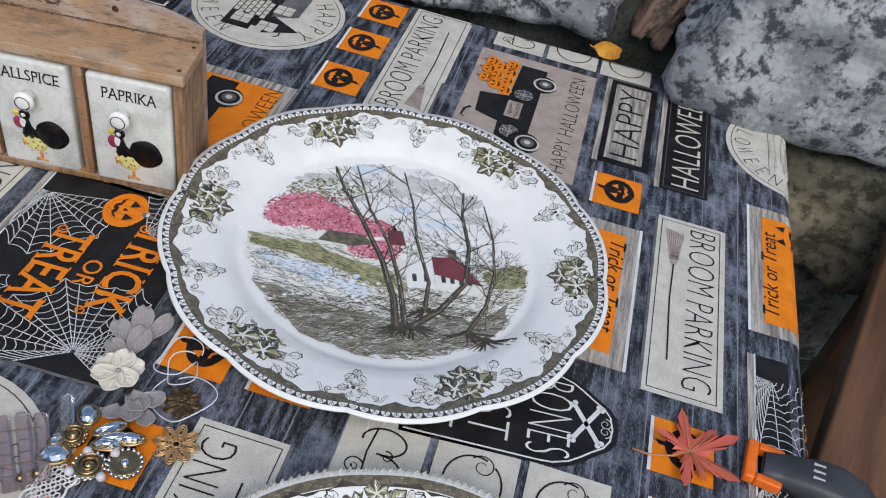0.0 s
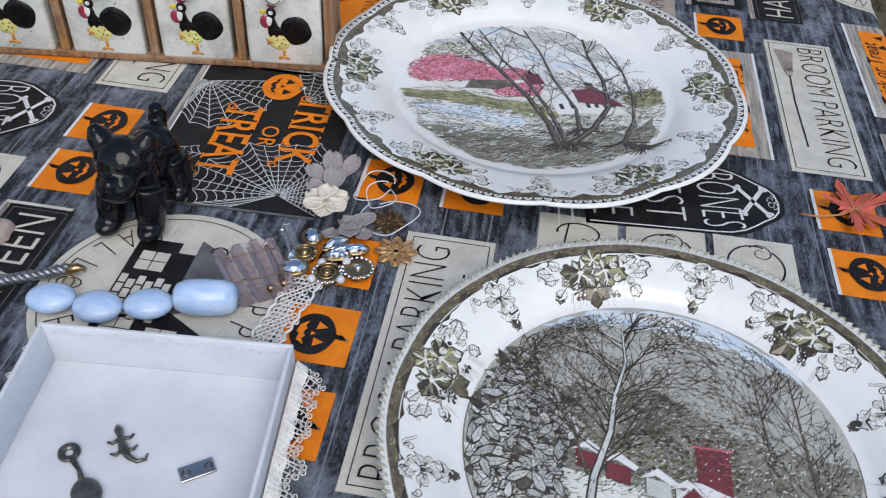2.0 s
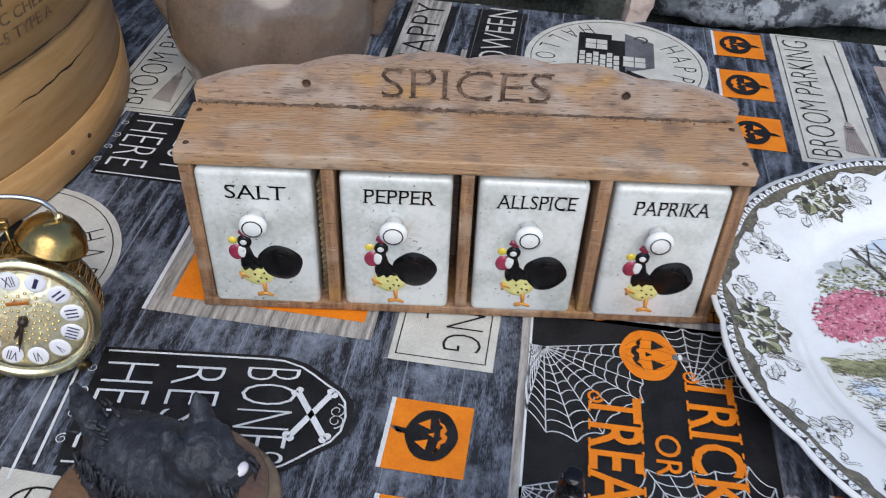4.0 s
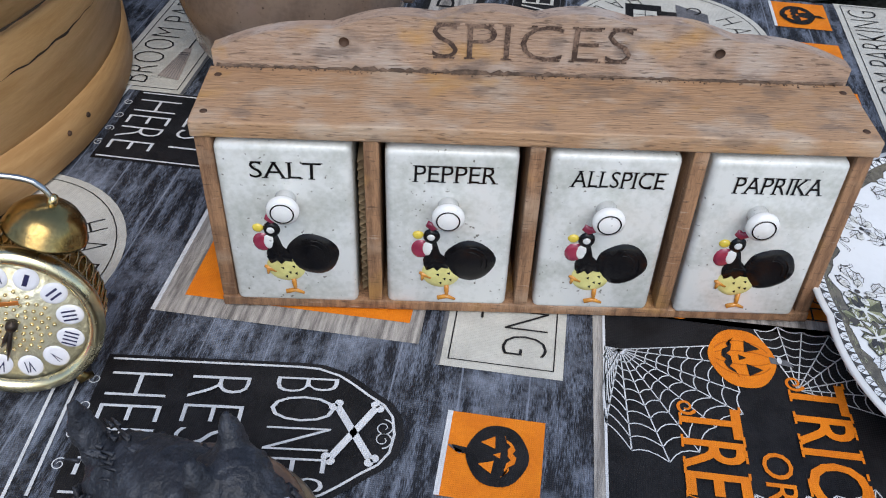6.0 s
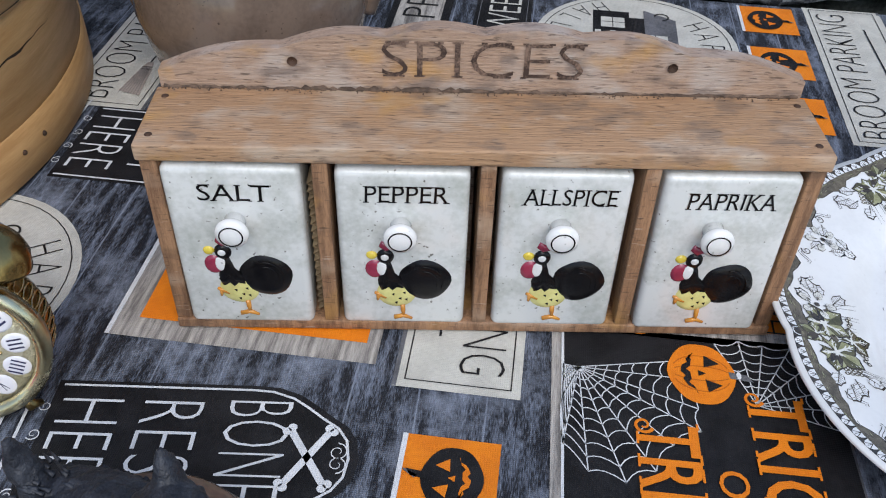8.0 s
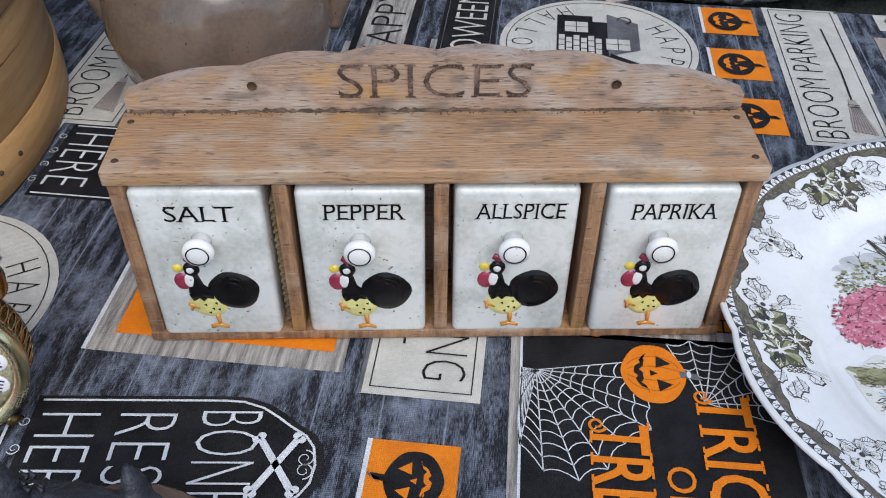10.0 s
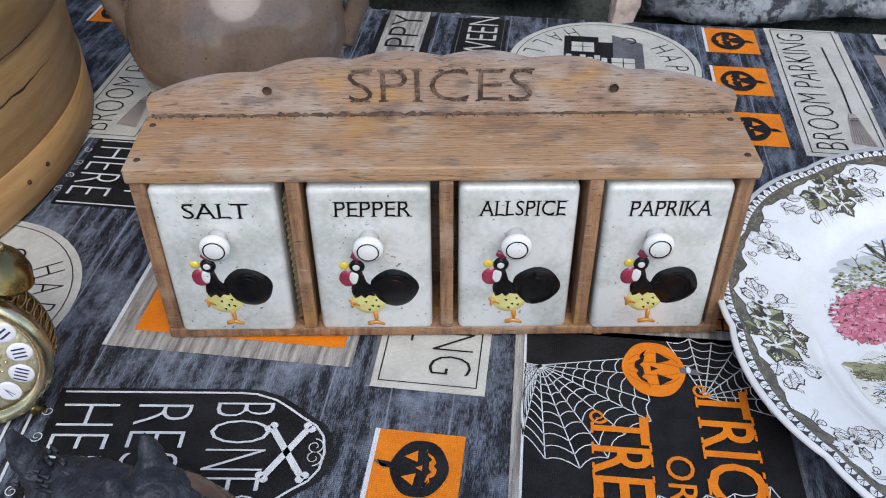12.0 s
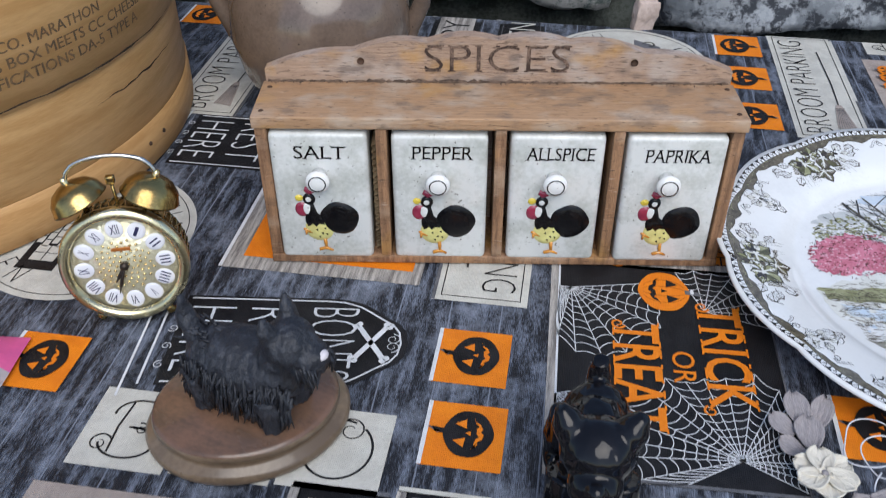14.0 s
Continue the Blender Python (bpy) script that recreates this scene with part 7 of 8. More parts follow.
# ---------------------------------------------------------------- jewellery
M_AGATE = material("pale_blue_lace_agate", (0.36, 0.53, 0.80), (0.53, 0.66, 0.86), scale=90, stretch=(1, 3, 3), rough=0.15, sub=0.4, coat=0.3)
M_SMOKE = material("pale_amethyst_glass", (0.84, 0.74, 0.76), (0.74, 0.62, 0.66), scale=80, rough=0.06, trans=0.85, ior=1.5)
M_CLEAR = material("clear_crystal", (0.93, 0.95, 0.97), (0.9, 0.92, 0.95), rough=0.02, trans=0.9, ior=1.65, rough_var=0.01)
M_SILVERBACK = material("foiled_rhinestone", (0.80, 0.84, 0.88), (0.65, 0.7, 0.76), rough=0.06, metal=1.0, rough_var=0.03)
M_GOLD = material("antique_gold", (0.50, 0.36, 0.19), (0.34, 0.23, 0.11), scale=200, rough=0.3, metal=1.0, fine=0.5)
M_BRONZE = material("dull_bronze_filigree", (0.22, 0.14, 0.07), (0.13, 0.085, 0.045), scale=200, rough=0.45, metal=0.9)
M_QUARTZ = material("rose_quartz", (0.55, 0.44, 0.40), (0.42, 0.33, 0.30), scale=45, rough=0.42, sub=0.25, bump=0.9, bump_scale=70, fine=0.6)
M_CORD = material("grey_twisted_metal", (0.34, 0.36, 0.39), (0.18, 0.19, 0.21), scale=300, rough=0.35, metal=0.8)
M_PETAL = material("cream_felt_petal", (0.74, 0.70, 0.60), (0.62, 0.58, 0.49), scale=120, stretch=(1, 6, 1), rough=0.9, bump=0.5, bump_scale=500)
M_RIBBON = material("grey_ribbed_ribbon", (0.40, 0.37, 0.37), (0.28, 0.26, 0.27), scale=300, stretch=(1, 8, 1), rough=0.8, bump=0.6, bump_scale=900)
M_THREAD = material("white_thread", (0.70, 0.72, 0.76), (0.6, 0.62, 0.66), rough=0.6)
M_LILAC = material("lilac_glass_bead", (0.62, 0.60, 0.74), (0.74, 0.73, 0.82), rough=0.12, sub=0.3, coat=0.3)
M_PEARL = material("white_pearl_bead", (0.62, 0.61, 0.63), (0.52, 0.52, 0.55), rough=0.18, coat=0.4)

strand = thing("agate_necklace", "strand of pale blue agate beads with a grey cord", "necklace", pose(0, 0, ON))
for x, y, r, tn in ((0.1475, -0.2465, (0.0125, 0.0096, 0.0060), 4), (0.1738, -0.2505, (0.0126, 0.0100, 0.0060), -3), (0.2000, -0.2465, (0.0126, 0.0096, 0.0060), 8), (0.2305, -0.2425, (0.0150, 0.0102, 0.0078), 3)):
    g = Shape().ball((0, 0, 0), r, 0, 26, 16)
    if r[0] > 0.014:
        b = [(0.0001, -0.0158), (0.0050, -0.0157), (0.0074, -0.0140), (0.0090, -0.0095), (0.0096, 0.0), (0.0090, 0.0095), (0.0074, 0.0140), (0.0050, 0.0157), (0.0001, 0.0158)]
        g = Shape().lathe(b, 28, 0, m=Matrix.Rotation(radians(90), 4, "Y"))
        r = (0.0158, 0.0096, 0.0096)
    ob = part("bead", g, M_AGATE, strand)
    ob.matrix_local = pose(x + 0.003, y - 0.0055, r[2] * 1.06, 0, 0, tn) @ Matrix.Scale(1.06, 4)
for x, y in ((0.1607, -0.2495), (0.1870, -0.2492), (0.2135, -0.2455), (0.2468, -0.2420)):
    part("spacer", Shape().ball((x + 0.003, y - 0.0055, 0.0048), (0.0010, 0.0019, 0.0019), 0, 10, 8), M_PEWTER, strand)
pts = []
for i in range(60):
    k = i / 59
    pts.append((0.083 + 0.068 * k, -0.2515 + 0.024 * k + 0.003 * math.sin(3 * k) - 0.004 * math.sin(math.pi * k), 0.0045))
for j in range(3):
    g = Shape().tube([(p[0], p[1] + 0.0018 * math.cos(i * 0.75 + j * 2.094), p[2] + 0.0018 * math.sin(i * 0.75 + j * 2.094)) for i, p in enumerate(pts)], 0.0018, 8)
    part("cord_strand", g, M_CORD, strand, "twisted grey metal cord")
part("clasp", Shape().tube([(0.150, -0.2285, 0.0045), (0.156, -0.2260, 0.0045), (0.160, -0.2265, 0.004)], [0.0030, 0.0026, 0.0014], 10), M_GOLD, strand, "gold clasp")
part("clasp_link", Shape().tube([(0.153 + 0.003 * math.cos(t), -0.2350 + 0.004 * math.sin(t), 0.0022) for t in (6.283 * i / 14 for i in range(14))], 0.0007, 6, 0, True), M_GOLD, strand)

pend = thing("quartz_pendant", "rough rose quartz slab pendant on a gold chain", "pendant", pose(0.078, -0.2180, ON, 0, 0, -4))
out = [(-0.026, -0.012), (-0.022, 0.012), (-0.020, 0.030), (-0.015, 0.035), (-0.010, 0.030), (-0.007, 0.018), (0.008, 0.017), (0.015, 0.021), (0.020, 0.031), (0.026, 0.030), (0.027, 0.018), (0.023, 0.010), (0.026, -0.008), (0.018, -0.022), (0.006, -0.028), (-0.008, -0.030), (-0.018, -0.024)]
rnd = random.Random(6)
ring2 = []
for i, p in enumerate(out):
    q = out[(i + 1) % len(out)]
    ring2 += [(p[0] + (q[0] - p[0]) * k / 3 + rnd.uniform(-0.0006, 0.0006), p[1] + (q[1] - p[1]) * k / 3 + rnd.uniform(-0.0006, 0.0006)) for k in range(3)]
g = Shape().dome(ring2, 0.0062, 0, 0, 0.10)
part("slab", g, M_QUARTZ, pend)
for i in range(22):
    k = i / 21
    c = (-0.018 + 0.044 * k, -0.027 + 0.036 * k - 0.004 * math.sin(math.pi * k), 0.0088)
    e = Vector((0.76, 0.62, 0)) if i % 2 else Vector((0.55, 0.45, 0.6))
    f = Vector((-0.62, 0.76, 0)) if i % 2 else Vector((-0.3, 0.3, 0.6))
    part("link", Shape().tube([tuple(Vector(c) + e * 0.0018 * math.cos(t) + f * 0.0012 * math.sin(t)) for t in (6.283 * j / 10 for j in range(10))], 0.00045, 5, 0, True), M_GOLD, pend)
part("bail", Shape().tube([(-0.004 + 0.0022 * math.cos(t), 0.010 + 0.0022 * math.sin(t), 0.0082) for t in (6.283 * j / 12 for j in range(12))], 0.0006, 6, 0, True), M_GOLD, pend)


def crystal(parent, x, y, turn, l, w, h, mt, z=0.0):
    s = [(-w, 0.1 * h), (-w * 0.55, h), (w * 0.55, h), (w, 0.1 * h), (w * 0.6, 0), (-w * 0.6, 0)]
    v = [(e * l * (1 - 0.10 * (1 if abs(b) > 0.5 * h else 0)), a, b) for e in (-0.5, 0.5) for a, b in s]
    g = Shape().add(v, [tuple(range(6)), tuple(range(11, 5, -1))] + [(i, i + 6, (i + 1) % 6 + 6, (i + 1) % 6) for i in range(6)])
    ob = part("crystal_bar", g, mt, parent)
    ob.matrix_local = pose(x, y, z, 0, 0, turn)


brooch_bars = thing("crystal_bracelet", "pale amethyst faceted glass bars wired side by side", "bracelet", pose(0.006, 0, ON))
for x, y, tn, l, mt in ((0.2360, -0.2235, -56, 0.046, M_SMOKE), (0.2445, -0.2190, -58, 0.046, M_SMOKE), (0.2530, -0.2150, -60, 0.047, M_SMOKE), (0.2610, -0.2120, -62, 0.044, M_SMOKE), (0.2640, -0.1905, -66, 0.026, M_CLEAR)):
    crystal(brooch_bars, x, y, tn, l, 0.0040, 0.0072, mt)
for k in (-0.25, 0.25):
    g = Shape().tube([(0.2345 + 0.0275 * j / 8 + k * 0.022, -0.2240 + 0.0118 * j / 8 - k * 0.036, 0.0074) for j in range(9)], 0.0003, 6)
    part("wire", g, M_BRONZE, brooch_bars)
for x, y in ((0.262, -0.2295), (0.2655, -0.2275), (0.259, -0.232)):
    part("wire_bead", Shape().ball((x, y, 0.004), 0.0022, 0, 10, 8), M_GOLD, brooch_bars)

brooch = thing("rhinestone_brooch", "clustered gold brooch of rhinestones, coins and swirls", "brooch", pose(0.003, -0.004, ON + 0.002))


def gem(x, y, rx, ry, turn, mt, h=0.0045, setting=True):
    c, s = math.cos(radians(turn)), math.sin(radians(turn))
    pl = lambda a, b, z: (x + a * c - b * s, y + a * s + b * c, z + 0.003)
    g = Shape()
    rings = [(1.0, 0.0), (0.92, 0.45 * h), (0.62, 0.9 * h), (0.34, h)]
    v, f = [], []
    for k, (r, z) in enumerate(rings):
        v += [pl(r * rx * math.cos(6.283 * (i + 0.5 * (k % 2)) / 10), r * ry * math.sin(6.283 * (i + 0.5 * (k % 2)) / 10), z) for i in range(10)]
    for k in range(3):
        for i in range(10):
            a, b = k * 10 + i, k * 10 + (i + 1) % 10
            f.append((a, b, b + 10, a + 10))
    f.append(tuple(range(30, 40)))
    g.add(v, f)
    ob = part("rhinestone", g, mt, brooch)
    if setting:
        part("setting", Shape().tube([pl(1.06 * rx * math.cos(t), 1.06 * ry * math.sin(t), 0.0006) for t in (6.283 * i / 20 for i in range(20))], 0.0009, 6, 0, True), M_GOLD, brooch)


for x, y, rx, ry, tn in ((0.2790, -0.1850, 0.0052, 0.0060, 20), (0.2725, -0.2120, 0.0075, 0.0056, 10), (0.2700, -0.2035, 0.0040, 0.0030, 60), (0.2935, -0.1905, 0.0085, 0.0030, 35), (0.2985, -0.1960, 0.0090, 0.0034, 18), (0.2955, -0.2010, 0.0075, 0.0028, 8), (0.3060, -0.1945, 0.0070, 0.0035, 12)):
    gem(x, y, rx, ry, tn, M_SILVERBACK)
for x, y, r in ((0.2765, -0.1985, 0.0068), (0.2915, -0.2140, 0.0082), (0.3085, -0.2085, 0.0086)):
    g = Shape().lathe([(0.0001, 0.0026), (r * 0.5, 0.0028), (r * 0.62, 0.0022), (r * 0.8, 0.0036), (r, 0.0020), (r * 0.95, 0.0)], 32, 0, (x, y, 0))
    disc = part("gold_disc", g, M_GOLD, brooch, "round worn gold disc")
    if r < 0.0085:
        part("swirl", Shape().tube([(x + r * 0.9 * (1 - i / 44) * math.cos(i * 0.42), y + r * 0.9 * (1 - i / 44) * math.sin(i * 0.42), 0.0038) for i in range(40)], 0.0007, 6), M_GOLD, disc)
    for i in range(18):
        t = 6.283 * i / 18
        part("small_stone", Shape().ball((x + r * math.cos(t), y + r * math.sin(t), 0.0028), (0.0012, 0.0012, 0.0011), 0, 8, 6), M_SILVERBACK if r > 0.008 else M_GOLD, disc)
    part("centre_stone", Shape().ball((x, y, 0.0034), (0.0024, 0.0024, 0.0018), 0, 10, 7), M_SILVERBACK if r > 0.0085 else M_GOLD, disc)
for x, y in ((0.2835, -0.2195), (0.3000, -0.2190), (0.2875, -0.2060), (0.3015, -0.2040)):
    part("pearl", Shape().ball((x, y, 0.003), 0.0026, 0, 12, 8), M_PEARL, brooch)


def filigree(x, y, r, mt, label, z):
    th = thing("filigree_flower", label, "charm", pose(x, y, ON + z))
    for i in range(8):
        t = 6.283 * i / 8
        g = Shape()
        for k in (1.0, 0.7, 0.38):
            g.tube([(r * 0.58 * math.cos(t) + k * (0.40 * r * math.cos(q) * math.cos(t) - 0.21 * r * math.sin(q) * math.sin(t)), r * 0.58 * math.sin(t) + k * (0.40 * r * math.cos(q) * math.sin(t) + 0.21 * r * math.sin(q) * math.cos(t)), 0.0008) for q in (6.283 * j / 12 for j in range(12))], 0.0006, 5, 0, True)
        part("petal", g, mt, th)
    part("centre", Shape().tube([(0.16 * r * math.cos(q), 0.16 * r * math.sin(q), 0.001) for q in (6.283 * j / 12 for j in range(12))], 0.0006, 6, 0, True), mt, th)


M_COPPERGILT = material("copper_gilt_filigree", (0.62, 0.38, 0.18), (0.45, 0.26, 0.11), scale=200, rough=0.35, metal=0.6)
filigree(0.3320, -0.1935, 0.0130, M_COPPERGILT, "gold openwork filigree flower", 0.0012)
filigree(0.3255, -0.1660, 0.0110, M_BRONZE, "dark bronze openwork filigree flower", 0.0)

hair = thing("flower_clip", "cream felt flower on ribbed grey ribbon leaves", "hair clip", pose(0.2860, -0.1580, ON))


def petal(parent, name, x, y, turn, l, w, lift, mt, cup=0.35):
    v, f = [], []
    n, m = 12, 10
    for j in range(m + 1):
        for i in range(n + 1):
            k, s = j / m, 2 * i / n - 1
            ww = w * (0.34 + 0.66 * math.sin(math.pi * k / 1.24)) * (1 if k < 0.7 else max(1 - ((k - 0.7) / 0.32) ** 2, 0.04) ** 0.5)
            v.append((l * k, ww * s, lift + cup * l * (k ** 1.6) * 0.5 + 0.25 * w * s * s + 0.0004 * math.sin(14 * s)))
    f = [(j * (n + 1) + i, (j + 1) * (n + 1) + i, (j + 1) * (n + 1) + i + 1, j * (n + 1) + i + 1) for j in range(m) for i in range(n)]
    g = Shape().add(v, f, 0, True)
    ob = part(name, g, mt, parent)
    md = ob.modifiers.new("cloth", "SOLIDIFY")
    md.thickness = 0.0008
    ob.matrix_local = pose(x, y, 0, 0, 0, turn)


for i in range(6):
    petal(hair, "petal", 0.0, 0.0, 25 + 60 * i, 0.0142, 0.0066, 0.0065 + 0.0008 * (i % 2), M_PETAL, 0.10)
part("flower_eye", Shape().ball((0, 0, 0.0075), (0.0018, 0.0018, 0.0012), 0, 10, 8), M_RIBBON, hair)
for x, y, tn, l, w, z in ((0.000, 0.030, 95, 0.022, 0.0075, 0.004), (0.006, 0.030, 62, 0.022, 0.0065, 0.003), (-0.006, 0.026, 130, 0.016, 0.0070, 0.003), (0.001, 0.018, 85, 0.020, 0.0085, 0.002), (-0.003, 0.016, 150, 0.015, 0.0070, 0.001),
                          (0.010, -0.010, -40, 0.020, 0.0080, 0.002), (0.014, -0.014, -75, 0.020, 0.0075, 0.003), (0.018, -0.012, -10, 0.016, 0.0070, 0.004), (0.008, -0.018, -110, 0.014, 0.0065, 0.001), (0.022, -0.020, -60, 0.014, 0.0060, 0.003)):
    petal(hair, "ribbon_leaf", x, y, tn, l * 0.85, w * 0.85, z, M_RIBBON, 0.5)
for ph, r, cx, cy in ((0.3, 0.0130, 0.028, 0.020), (1.2, 0.0105, 0.033, 0.012), (2.6, 0.0150, 0.040, -0.006)):
    g = Shape().tube([(cx + r * math.cos(t + ph) * (1 + 0.25 * math.sin(2 * t)), cy + r * 1.1 * math.sin(t + ph), 0.0012 + 0.003 * (1 + math.sin(t * 1.5 + ph))) for t in (5.9 * i / 44 for i in range(45))], 0.0004, 6)
    part("thread_loop", g, M_THREAD, hair, "loose white thread")

lace = thing("lace_scrap", "narrow scrap of white openwork lace", "lace", pose(0.2770, -0.2440, ON + 0.0012, 0, 0, 72))
g = Shape()
rnd = random.Random(9)
for i in range(15):
    for j in range(7):
        x, y = -0.026 + 0.0036 * i, -0.0085 + 0.0028 * j
        if abs(y) > 0.0075 + 0.002 * math.sin(i * 1.6):
            continue
        g.tube([(x + 0.0017 * math.cos(t) * rnd.uniform(0.8, 1.1), y + 0.0014 * math.sin(t), 0.0012 + 0.0006 * math.sin(i * 0.9 + j)) for t in (6.283 * k / 8 for k in range(8))], 0.00042, 5, 0, True)
part("netting", g, M_LACE, lace)
g = Shape()
for s in (-1, 1):
    g.tube([(-0.027 + 0.054 * i / 40, s * (0.0072 + 0.0016 * abs(math.sin(i * 0.5))), 0.0016 + 0.0005 * math.sin(i * 0.4)) for i in range(41)], 0.0008, 6)
part("corded_edge", g, M_LACE, lace)


def bead_run(parent, name, pts, r, mts, seed, jitter=0.0):
    rnd = random.Random(seed)
    for p in pts:
        q = r * rnd.uniform(0.75, 1.2)
        ob = part(name, Shape().ball((0, 0, 0), q, 0, 12, 8), rnd.choice(mts), parent)
        ob.location = (p[0] + rnd.uniform(-jitter, jitter), p[1] + rnd.uniform(-jitter, jitter), max(p[2] + rnd.uniform(-jitter, jitter) * 0.5, q))


heap = thing("bead_necklaces", "tangled necklaces of clear, lilac and pearl beads", "necklace", pose(0, 0, ON))
bead_run(heap, "clear_bead", [(-0.040 + 0.0050 * i, -0.318 + 0.010 * math.sin(i * 0.47), 0.060 + 0.010 * math.sin(i * 0.15)) for i in range(24)], 0.0040, (M_CLEAR, M_PEARL, M_CLEAR, M_LILAC), 1, 0.003)
bead_run(heap, "clear_bead", [(-0.05 + 0.0054 * (i % 20), -0.337 - 0.0078 * (i // 20) - 0.003 * (i % 3), 0.050 + 0.004 * (i % 4)) for i in range(80)], 0.0042, (M_CLEAR, M_PEARL, M_CLEAR, M_CLEAR, M_LILAC), 2, 0.004)
bead_run(heap, "spilled_bead", [(0.070 + 0.0016 * i, -0.298 - 0.0022 * i, max(0.068 - 0.0042 * i, 0.004)) for i in range(17)], 0.0034, (M_CLEAR, M_PEARL, M_CLEAR), 3, 0.003)
for k in range(3):
    g = Shape()
    for j in range(15):
        x, y, z = -0.010 + 0.0022 * j, -0.313 - 0.007 * k - 0.0006 * j, 0.056 + 0.003 * (k % 2)
        g.tube([(x, y + 0.0042 * math.cos(t), z + 0.0042 * math.sin(t)) for t in (6.283 * q / 12 for q in range(12))], 0.0012, 6, 0, True)
    part("ribbed_coil", g, M_CORD, heap, "ribbed grey metal coil")
bead_run(heap, "lilac_bead", [(0.080 + 0.007 * (i % 4) + 0.002 * (i // 4), -0.322 - 0.0075 * (i // 4), 0.008 + 0.006 * ((i * 7) % 3)) for i in range(22)], 0.0052, (M_LILAC, M_PEARL, M_LILAC), 4, 0.003)
bead_run(heap, "lilac_bead", [(0.107, -0.327, 0.004), (0.112, -0.334, 0.004), (0.110, -0.343, 0.004), (0.103, -0.337, 0.004)], 0.0042, (M_LILAC, M_PEARL), 5)
for k in range(7):
    g = Shape().tube([(0.060 + 0.010 * i / 3 + 0.004 * math.sin(i + k), -0.296 - 0.0065 * i - 0.004 * k, max(0.071 - 0.0085 * i + 0.004 * math.sin(1.3 * i + k), 0.0022)) for i in range(10)], 0.0008, 6)
    part("chain_cord", g, M_GOLD if k % 2 else M_STEEL, heap, "thin metal chain")
g = Shape().tube([(0.108 + 0.011 * math.cos(t), -0.336 + 0.010 * math.sin(t), 0.0016) for t in (6.0 * i / 30 for i in range(31))], 0.0007, 6)
part("wire_loop", g, M_GOLD, heap)
part("black_bead", Shape().lathe([(0.004, 0.0), (0.010, 0.002), (0.0125, 0.006), (0.010, 0.010), (0.004, 0.012), (0.004, 0.0)], 28, 0, (-0.012, -0.335, 0.060)), M_EYE, heap, "large black ring bead")
g = Shape()
for j in range(3):
    g.tube([(0.0705 + 0.0022 * math.cos(i * 0.6 + 2.09 * j), -0.322 - 0.0028 * i, 0.045 + 0.0022 * math.sin(i * 0.6 + 2.09 * j) - 0.0012 * i) for i in range(34)], 0.0020, 7)
M_BLUECORD = material("blue_twisted_cord", (0.16, 0.33, 0.55), (0.30, 0.47, 0.66), scale=300, rough=0.7)
part("blue_cord", g, M_BLUECORD, heap, "pale blue twisted cord")

# ---------------------------------------------------------------- leaf, clamp and small finds at the cloth's edges
M_MAPLE = material("red_maple_leaf", (0.60, 0.12, 0.085), (0.46, 0.10, 0.06), scale=60, rough=0.55, bump=0.3, bump_scale=300, sub=0.15)
M_VEIN = material("pale_leaf_stem", (0.50, 0.22, 0.10), (0.42, 0.18, 0.09), rough=0.6)
M_YELLOW = material("yellow_fallen_leaf", (0.60, 0.30, 0.03), (0.42, 0.18, 0.03), scale=80, rough=0.6)
M_CLAMPORANGE = material("orange_clamp_plastic", (0.83, 0.17, 0.012), (0.72, 0.13, 0.01), rough=0.38, bump=0.1, bump_scale=400)
M_CLAMPGREY = material("dark_grey_plastic", (0.030, 0.034, 0.040), (0.045, 0.05, 0.058), rough=0.42, bump=0.2, bump_scale=600)

maple = thing("maple_leaf", "red seven-lobed maple leaf fallen on the cloth", "leaf", pose(0.6235, -0.1295, ON + 0.0004, 0, 0, 8))
lobes = [(88, 0.031), (40, 0.029), (18, 0.034), (-35, 0.033), (-72, 0.020), (-112, 0.030), (150, 0.024), (195, 0.013)]
lobes.sort()
v, f = [(0, 0, 0.0035)], []
pts = []
for i, (t, r) in enumerate(lobes):
    t2 = lobes[(i + 1) % len(lobes)][0] + (360 if i == len(lobes) - 1 else 0)
    for k, (rr, dt) in enumerate(((0.40, -17), (0.56, -13), (0.62, -14), (0.76, -7.5), (0.81, -8), (1.0, 0), (0.81, 8), (0.76, 7.5), (0.62, 14), (0.56, 13), (0.40, 17))):
        a = radians(t + dt)
        pts.append((r * rr * math.cos(a), r * rr * math.sin(a), 0.0035 + 0.004 * math.sin(2.1 * i + rr * 2) * rr + 0.002 * rr))
    pts.append((0.0110 * math.cos(radians((t + t2) / 2)), 0.0110 * math.sin(radians((t + t2) / 2)), 0.0030))
v += [(x, y, max(z, 0.0004)) for x, y, z in pts]
n = len(pts)
part("blade", Shape().add(v, [(0, 1 + i, 1 + (i + 1) % n) for i in range(n)], 0, True), M_MAPLE, maple)
for t, r in lobes:
    a = radians(t)
    part("vein", Shape().tube([(0, 0, 0.0039), (0.5 * r * math.cos(a), 0.5 * r * math.sin(a), 0.0046), (0.9 * r * math.cos(a), 0.9 * r * math.sin(a), 0.0052)], [0.0005, 0.0003, 0.0001], 5), M_VEIN, maple)
part("stem", Shape().tube([(0, 0, 0.0036), (-0.012, -0.003, 0.0026), (-0.026, -0.003, 0.002), (-0.035, 0.001, 0.001)], [0.0007, 0.0006, 0.0006, 0.0009], 6), M_VEIN, maple)

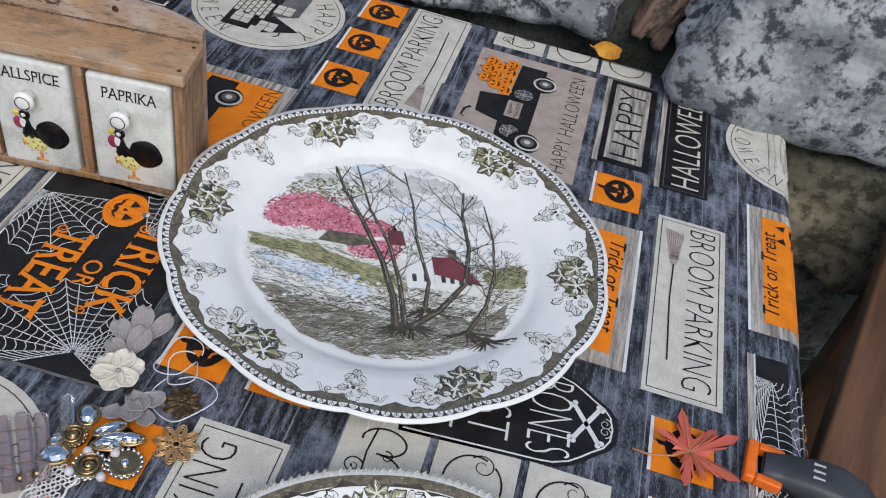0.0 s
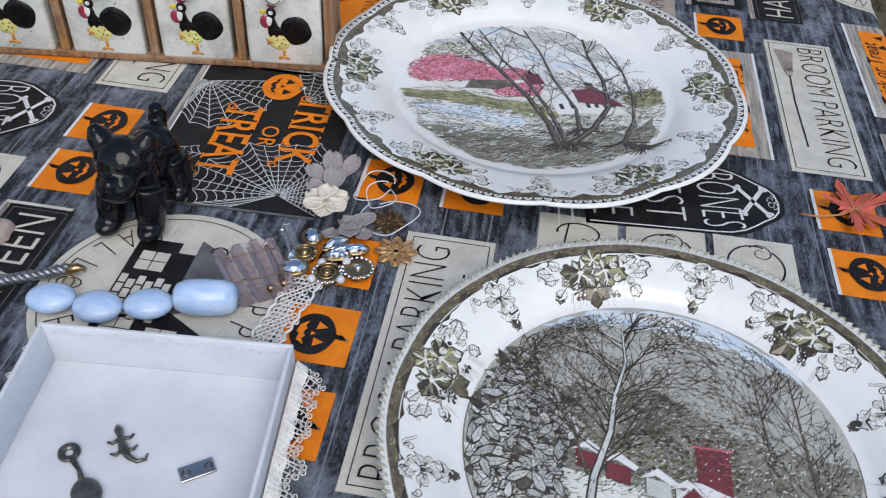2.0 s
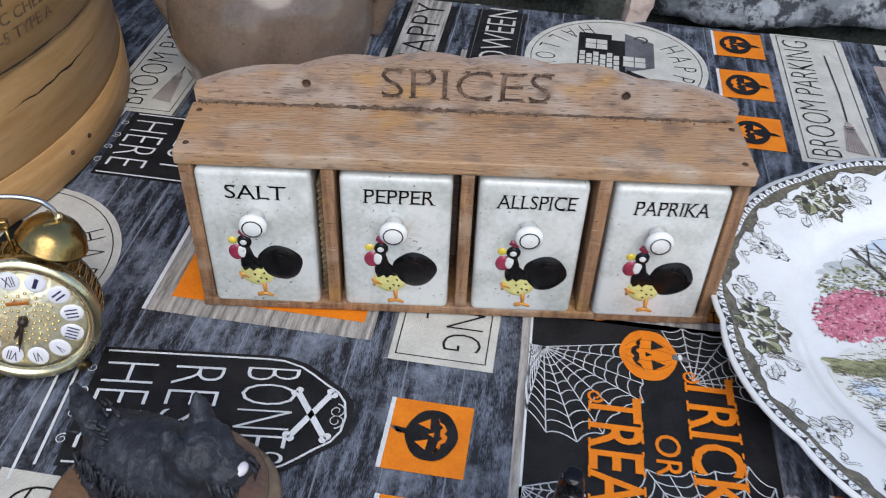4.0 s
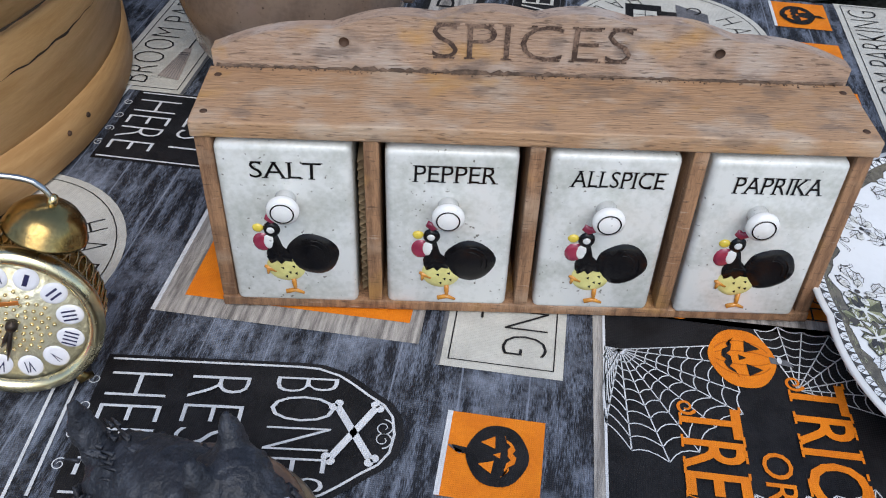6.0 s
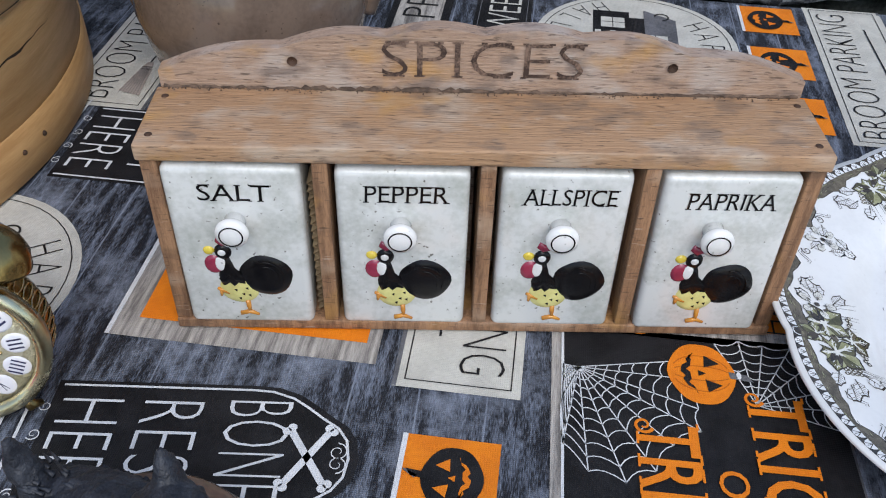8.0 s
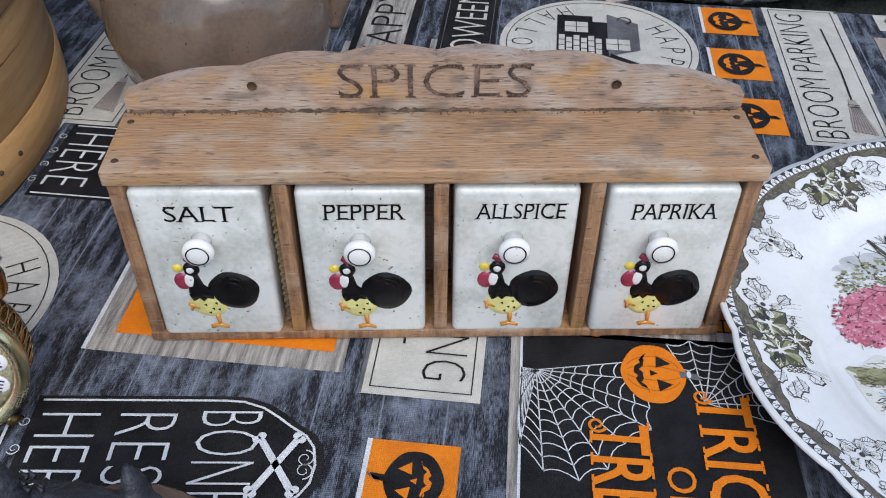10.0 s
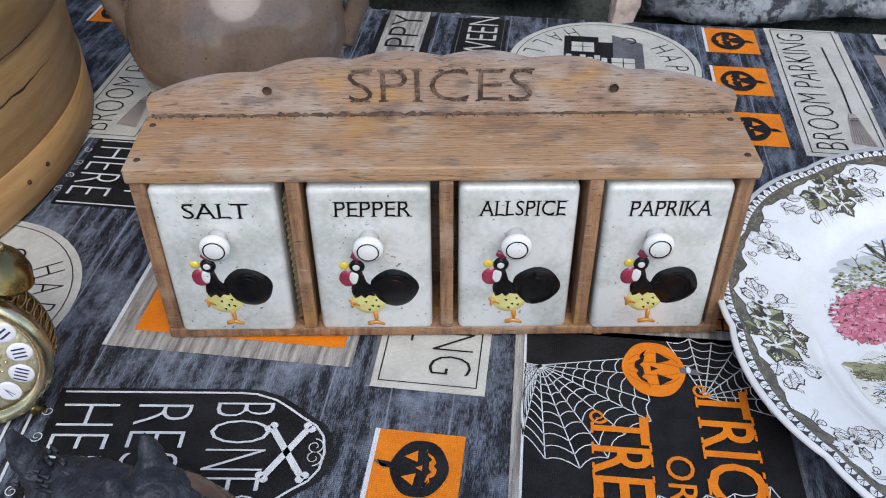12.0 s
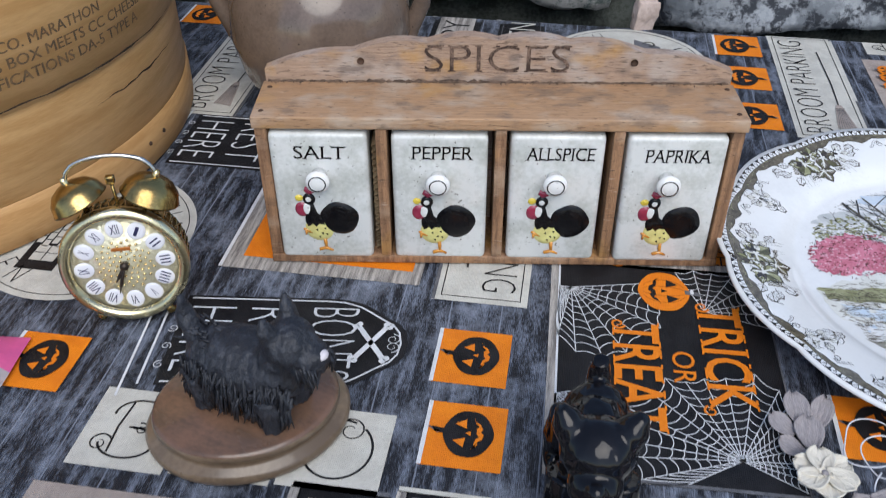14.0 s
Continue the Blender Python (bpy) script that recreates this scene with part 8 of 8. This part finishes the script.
CL = TABLE @ pose(0.679, -0.048, ON, 0, 0, -7)
clamp = thing("spring_clamp", "orange and dark grey plastic spring clamp gripping the cloth", "clamp", CL)
part("jaw", Shape().rbox(-0.011, -0.004, -0.0145, 0.0145, 0.0, 0.0075, 0.0016), M_CLAMPORANGE, clamp, "orange plastic jaw")
for s in (-1, 1):
    part("jaw_arm", Shape().rbox(-0.004, 0.012, s * 0.0145 - (0.0055 if s > 0 else 0), s * 0.0145 + (0.0055 if s < 0 else 0), 0.0, 0.0075, 0.0014), M_CLAMPORANGE, clamp)
g = Shape()
prof = [(0.000, 0.0095, 0.002, 0.0085), (0.012, 0.0105, 0.002, 0.0125), (0.030, 0.0125, 0.001, 0.0165), (0.045, 0.0135, -0.008, 0.0170), (0.060, 0.0135, -0.024, 0.0120), (0.074, 0.0120, -0.045, 0.0000), (0.085, 0.0100, -0.070, -0.022), (0.088, 0.0080, -0.095, -0.050)]
v = []
for x, w, z0, z1 in prof:
    v += [(x, -w, z0), (x, w, z0), (x, w * 1.0, z1 - 0.003), (x, w * 0.75, z1), (x, -w * 0.75, z1), (x, -w, z1 - 0.003)]
k = len(prof)
g.add(v, [(i * 6 + j, (i + 1) * 6 + j, (i + 1) * 6 + (j + 1) % 6, i * 6 + (j + 1) % 6) for i in range(k - 1) for j in range(6)] + [tuple(range(6))[::-1], tuple(range((k - 1) * 6, k * 6))], 0, True)
part("arm", g, M_CLAMPGREY, clamp, "ribbed dark grey plastic arm")
part("lower_jaw", Shape().rbox(0.040, 0.070, -0.012, 0.012, -0.085, -0.052, 0.004), M_CLAMPGREY, clamp)
for y in (-0.004, 0.001, 0.006):
    part("moulded_mark", Shape().rbox(0.026, 0.034, y - 0.0008, y + 0.0008, 0.0150, 0.0166, 0.0002), M_GREYINK, clamp)

yl = thing("yellow_leaf", "small yellow fallen leaf at the back of the table", "leaf", pose(0.578, 0.334, 0.004, 35, 10, 30))
part("blade", Shape().dome([(0.017 * math.cos(t) * (1 + 0.1 * math.sin(5 * t)), 0.0095 * math.sin(t)) for t in (6.283 * i / 24 for i in range(24))], 0.0022, 0, 0, 0.6), M_YELLOW, yl)
part("stem", Shape().tube([(-0.016, 0, 0.001), (-0.024, 0.003, 0.002)], 0.0007, 6), M_VEIN, yl)
M_CHIP = material("pale_pink_stone", (0.52, 0.42, 0.37), (0.38, 0.30, 0.26), scale=60, rough=0.8, bump=0.5, bump_scale=200)
chip = rock_mesh((0.011, 0.007, 0.016), 31, M_CHIP)
ob = link("stone_chip", chip, M_CHIP)
ob.matrix_world = TABLE @ pose(0.233, 0.389, 0.012, 0, 6, 20)
tagged(ob, "small pale pink stone chip against the wall", "stone")
M_BAG = material("frosted_plastic_bag", (0.72, 0.72, 0.76), (0.62, 0.6, 0.66), scale=40, rough=0.25, trans=0.45)
M_BAGPINK = material("pink_bag_print", (0.75, 0.12, 0.32), (0.6, 0.1, 0.28), rough=0.3)
bag = thing("plastic_bag", "crumpled frosted plastic bag with a pink print", "plastic bag", pose(-0.165, -0.130, ON))
g = Shape()
n, m = 26, 20
v = []
for j in range(m + 1):
    for i in range(n + 1):
        x, y = -0.045 + 0.09 * i / n, -0.055 + 0.11 * j / m
        e = max(1 - (abs(x) / 0.046) ** 3, 0) * max(1 - (abs(y) / 0.056) ** 3, 0)
        v.append((x, y, 0.0012 + e * (0.016 + 0.012 * noise.noise(Vector((x * 60, y * 60, 3))) + 0.006 * abs(noise.noise(Vector((x * 150, y * 150, 5)))))))
g.add(v, [(j * (n + 1) + i, j * (n + 1) + i + 1, (j + 1) * (n + 1) + i + 1, (j + 1) * (n + 1) + i) for j in range(m) for i in range(n)], 0, True)
g.m = [1 if (q[0] // (n + 1)) > m * 0.72 and q[0] % (n + 1) > n * 0.6 else 0 for q in g.f]
part("film", g, [M_BAG, M_BAGPINK], bag)
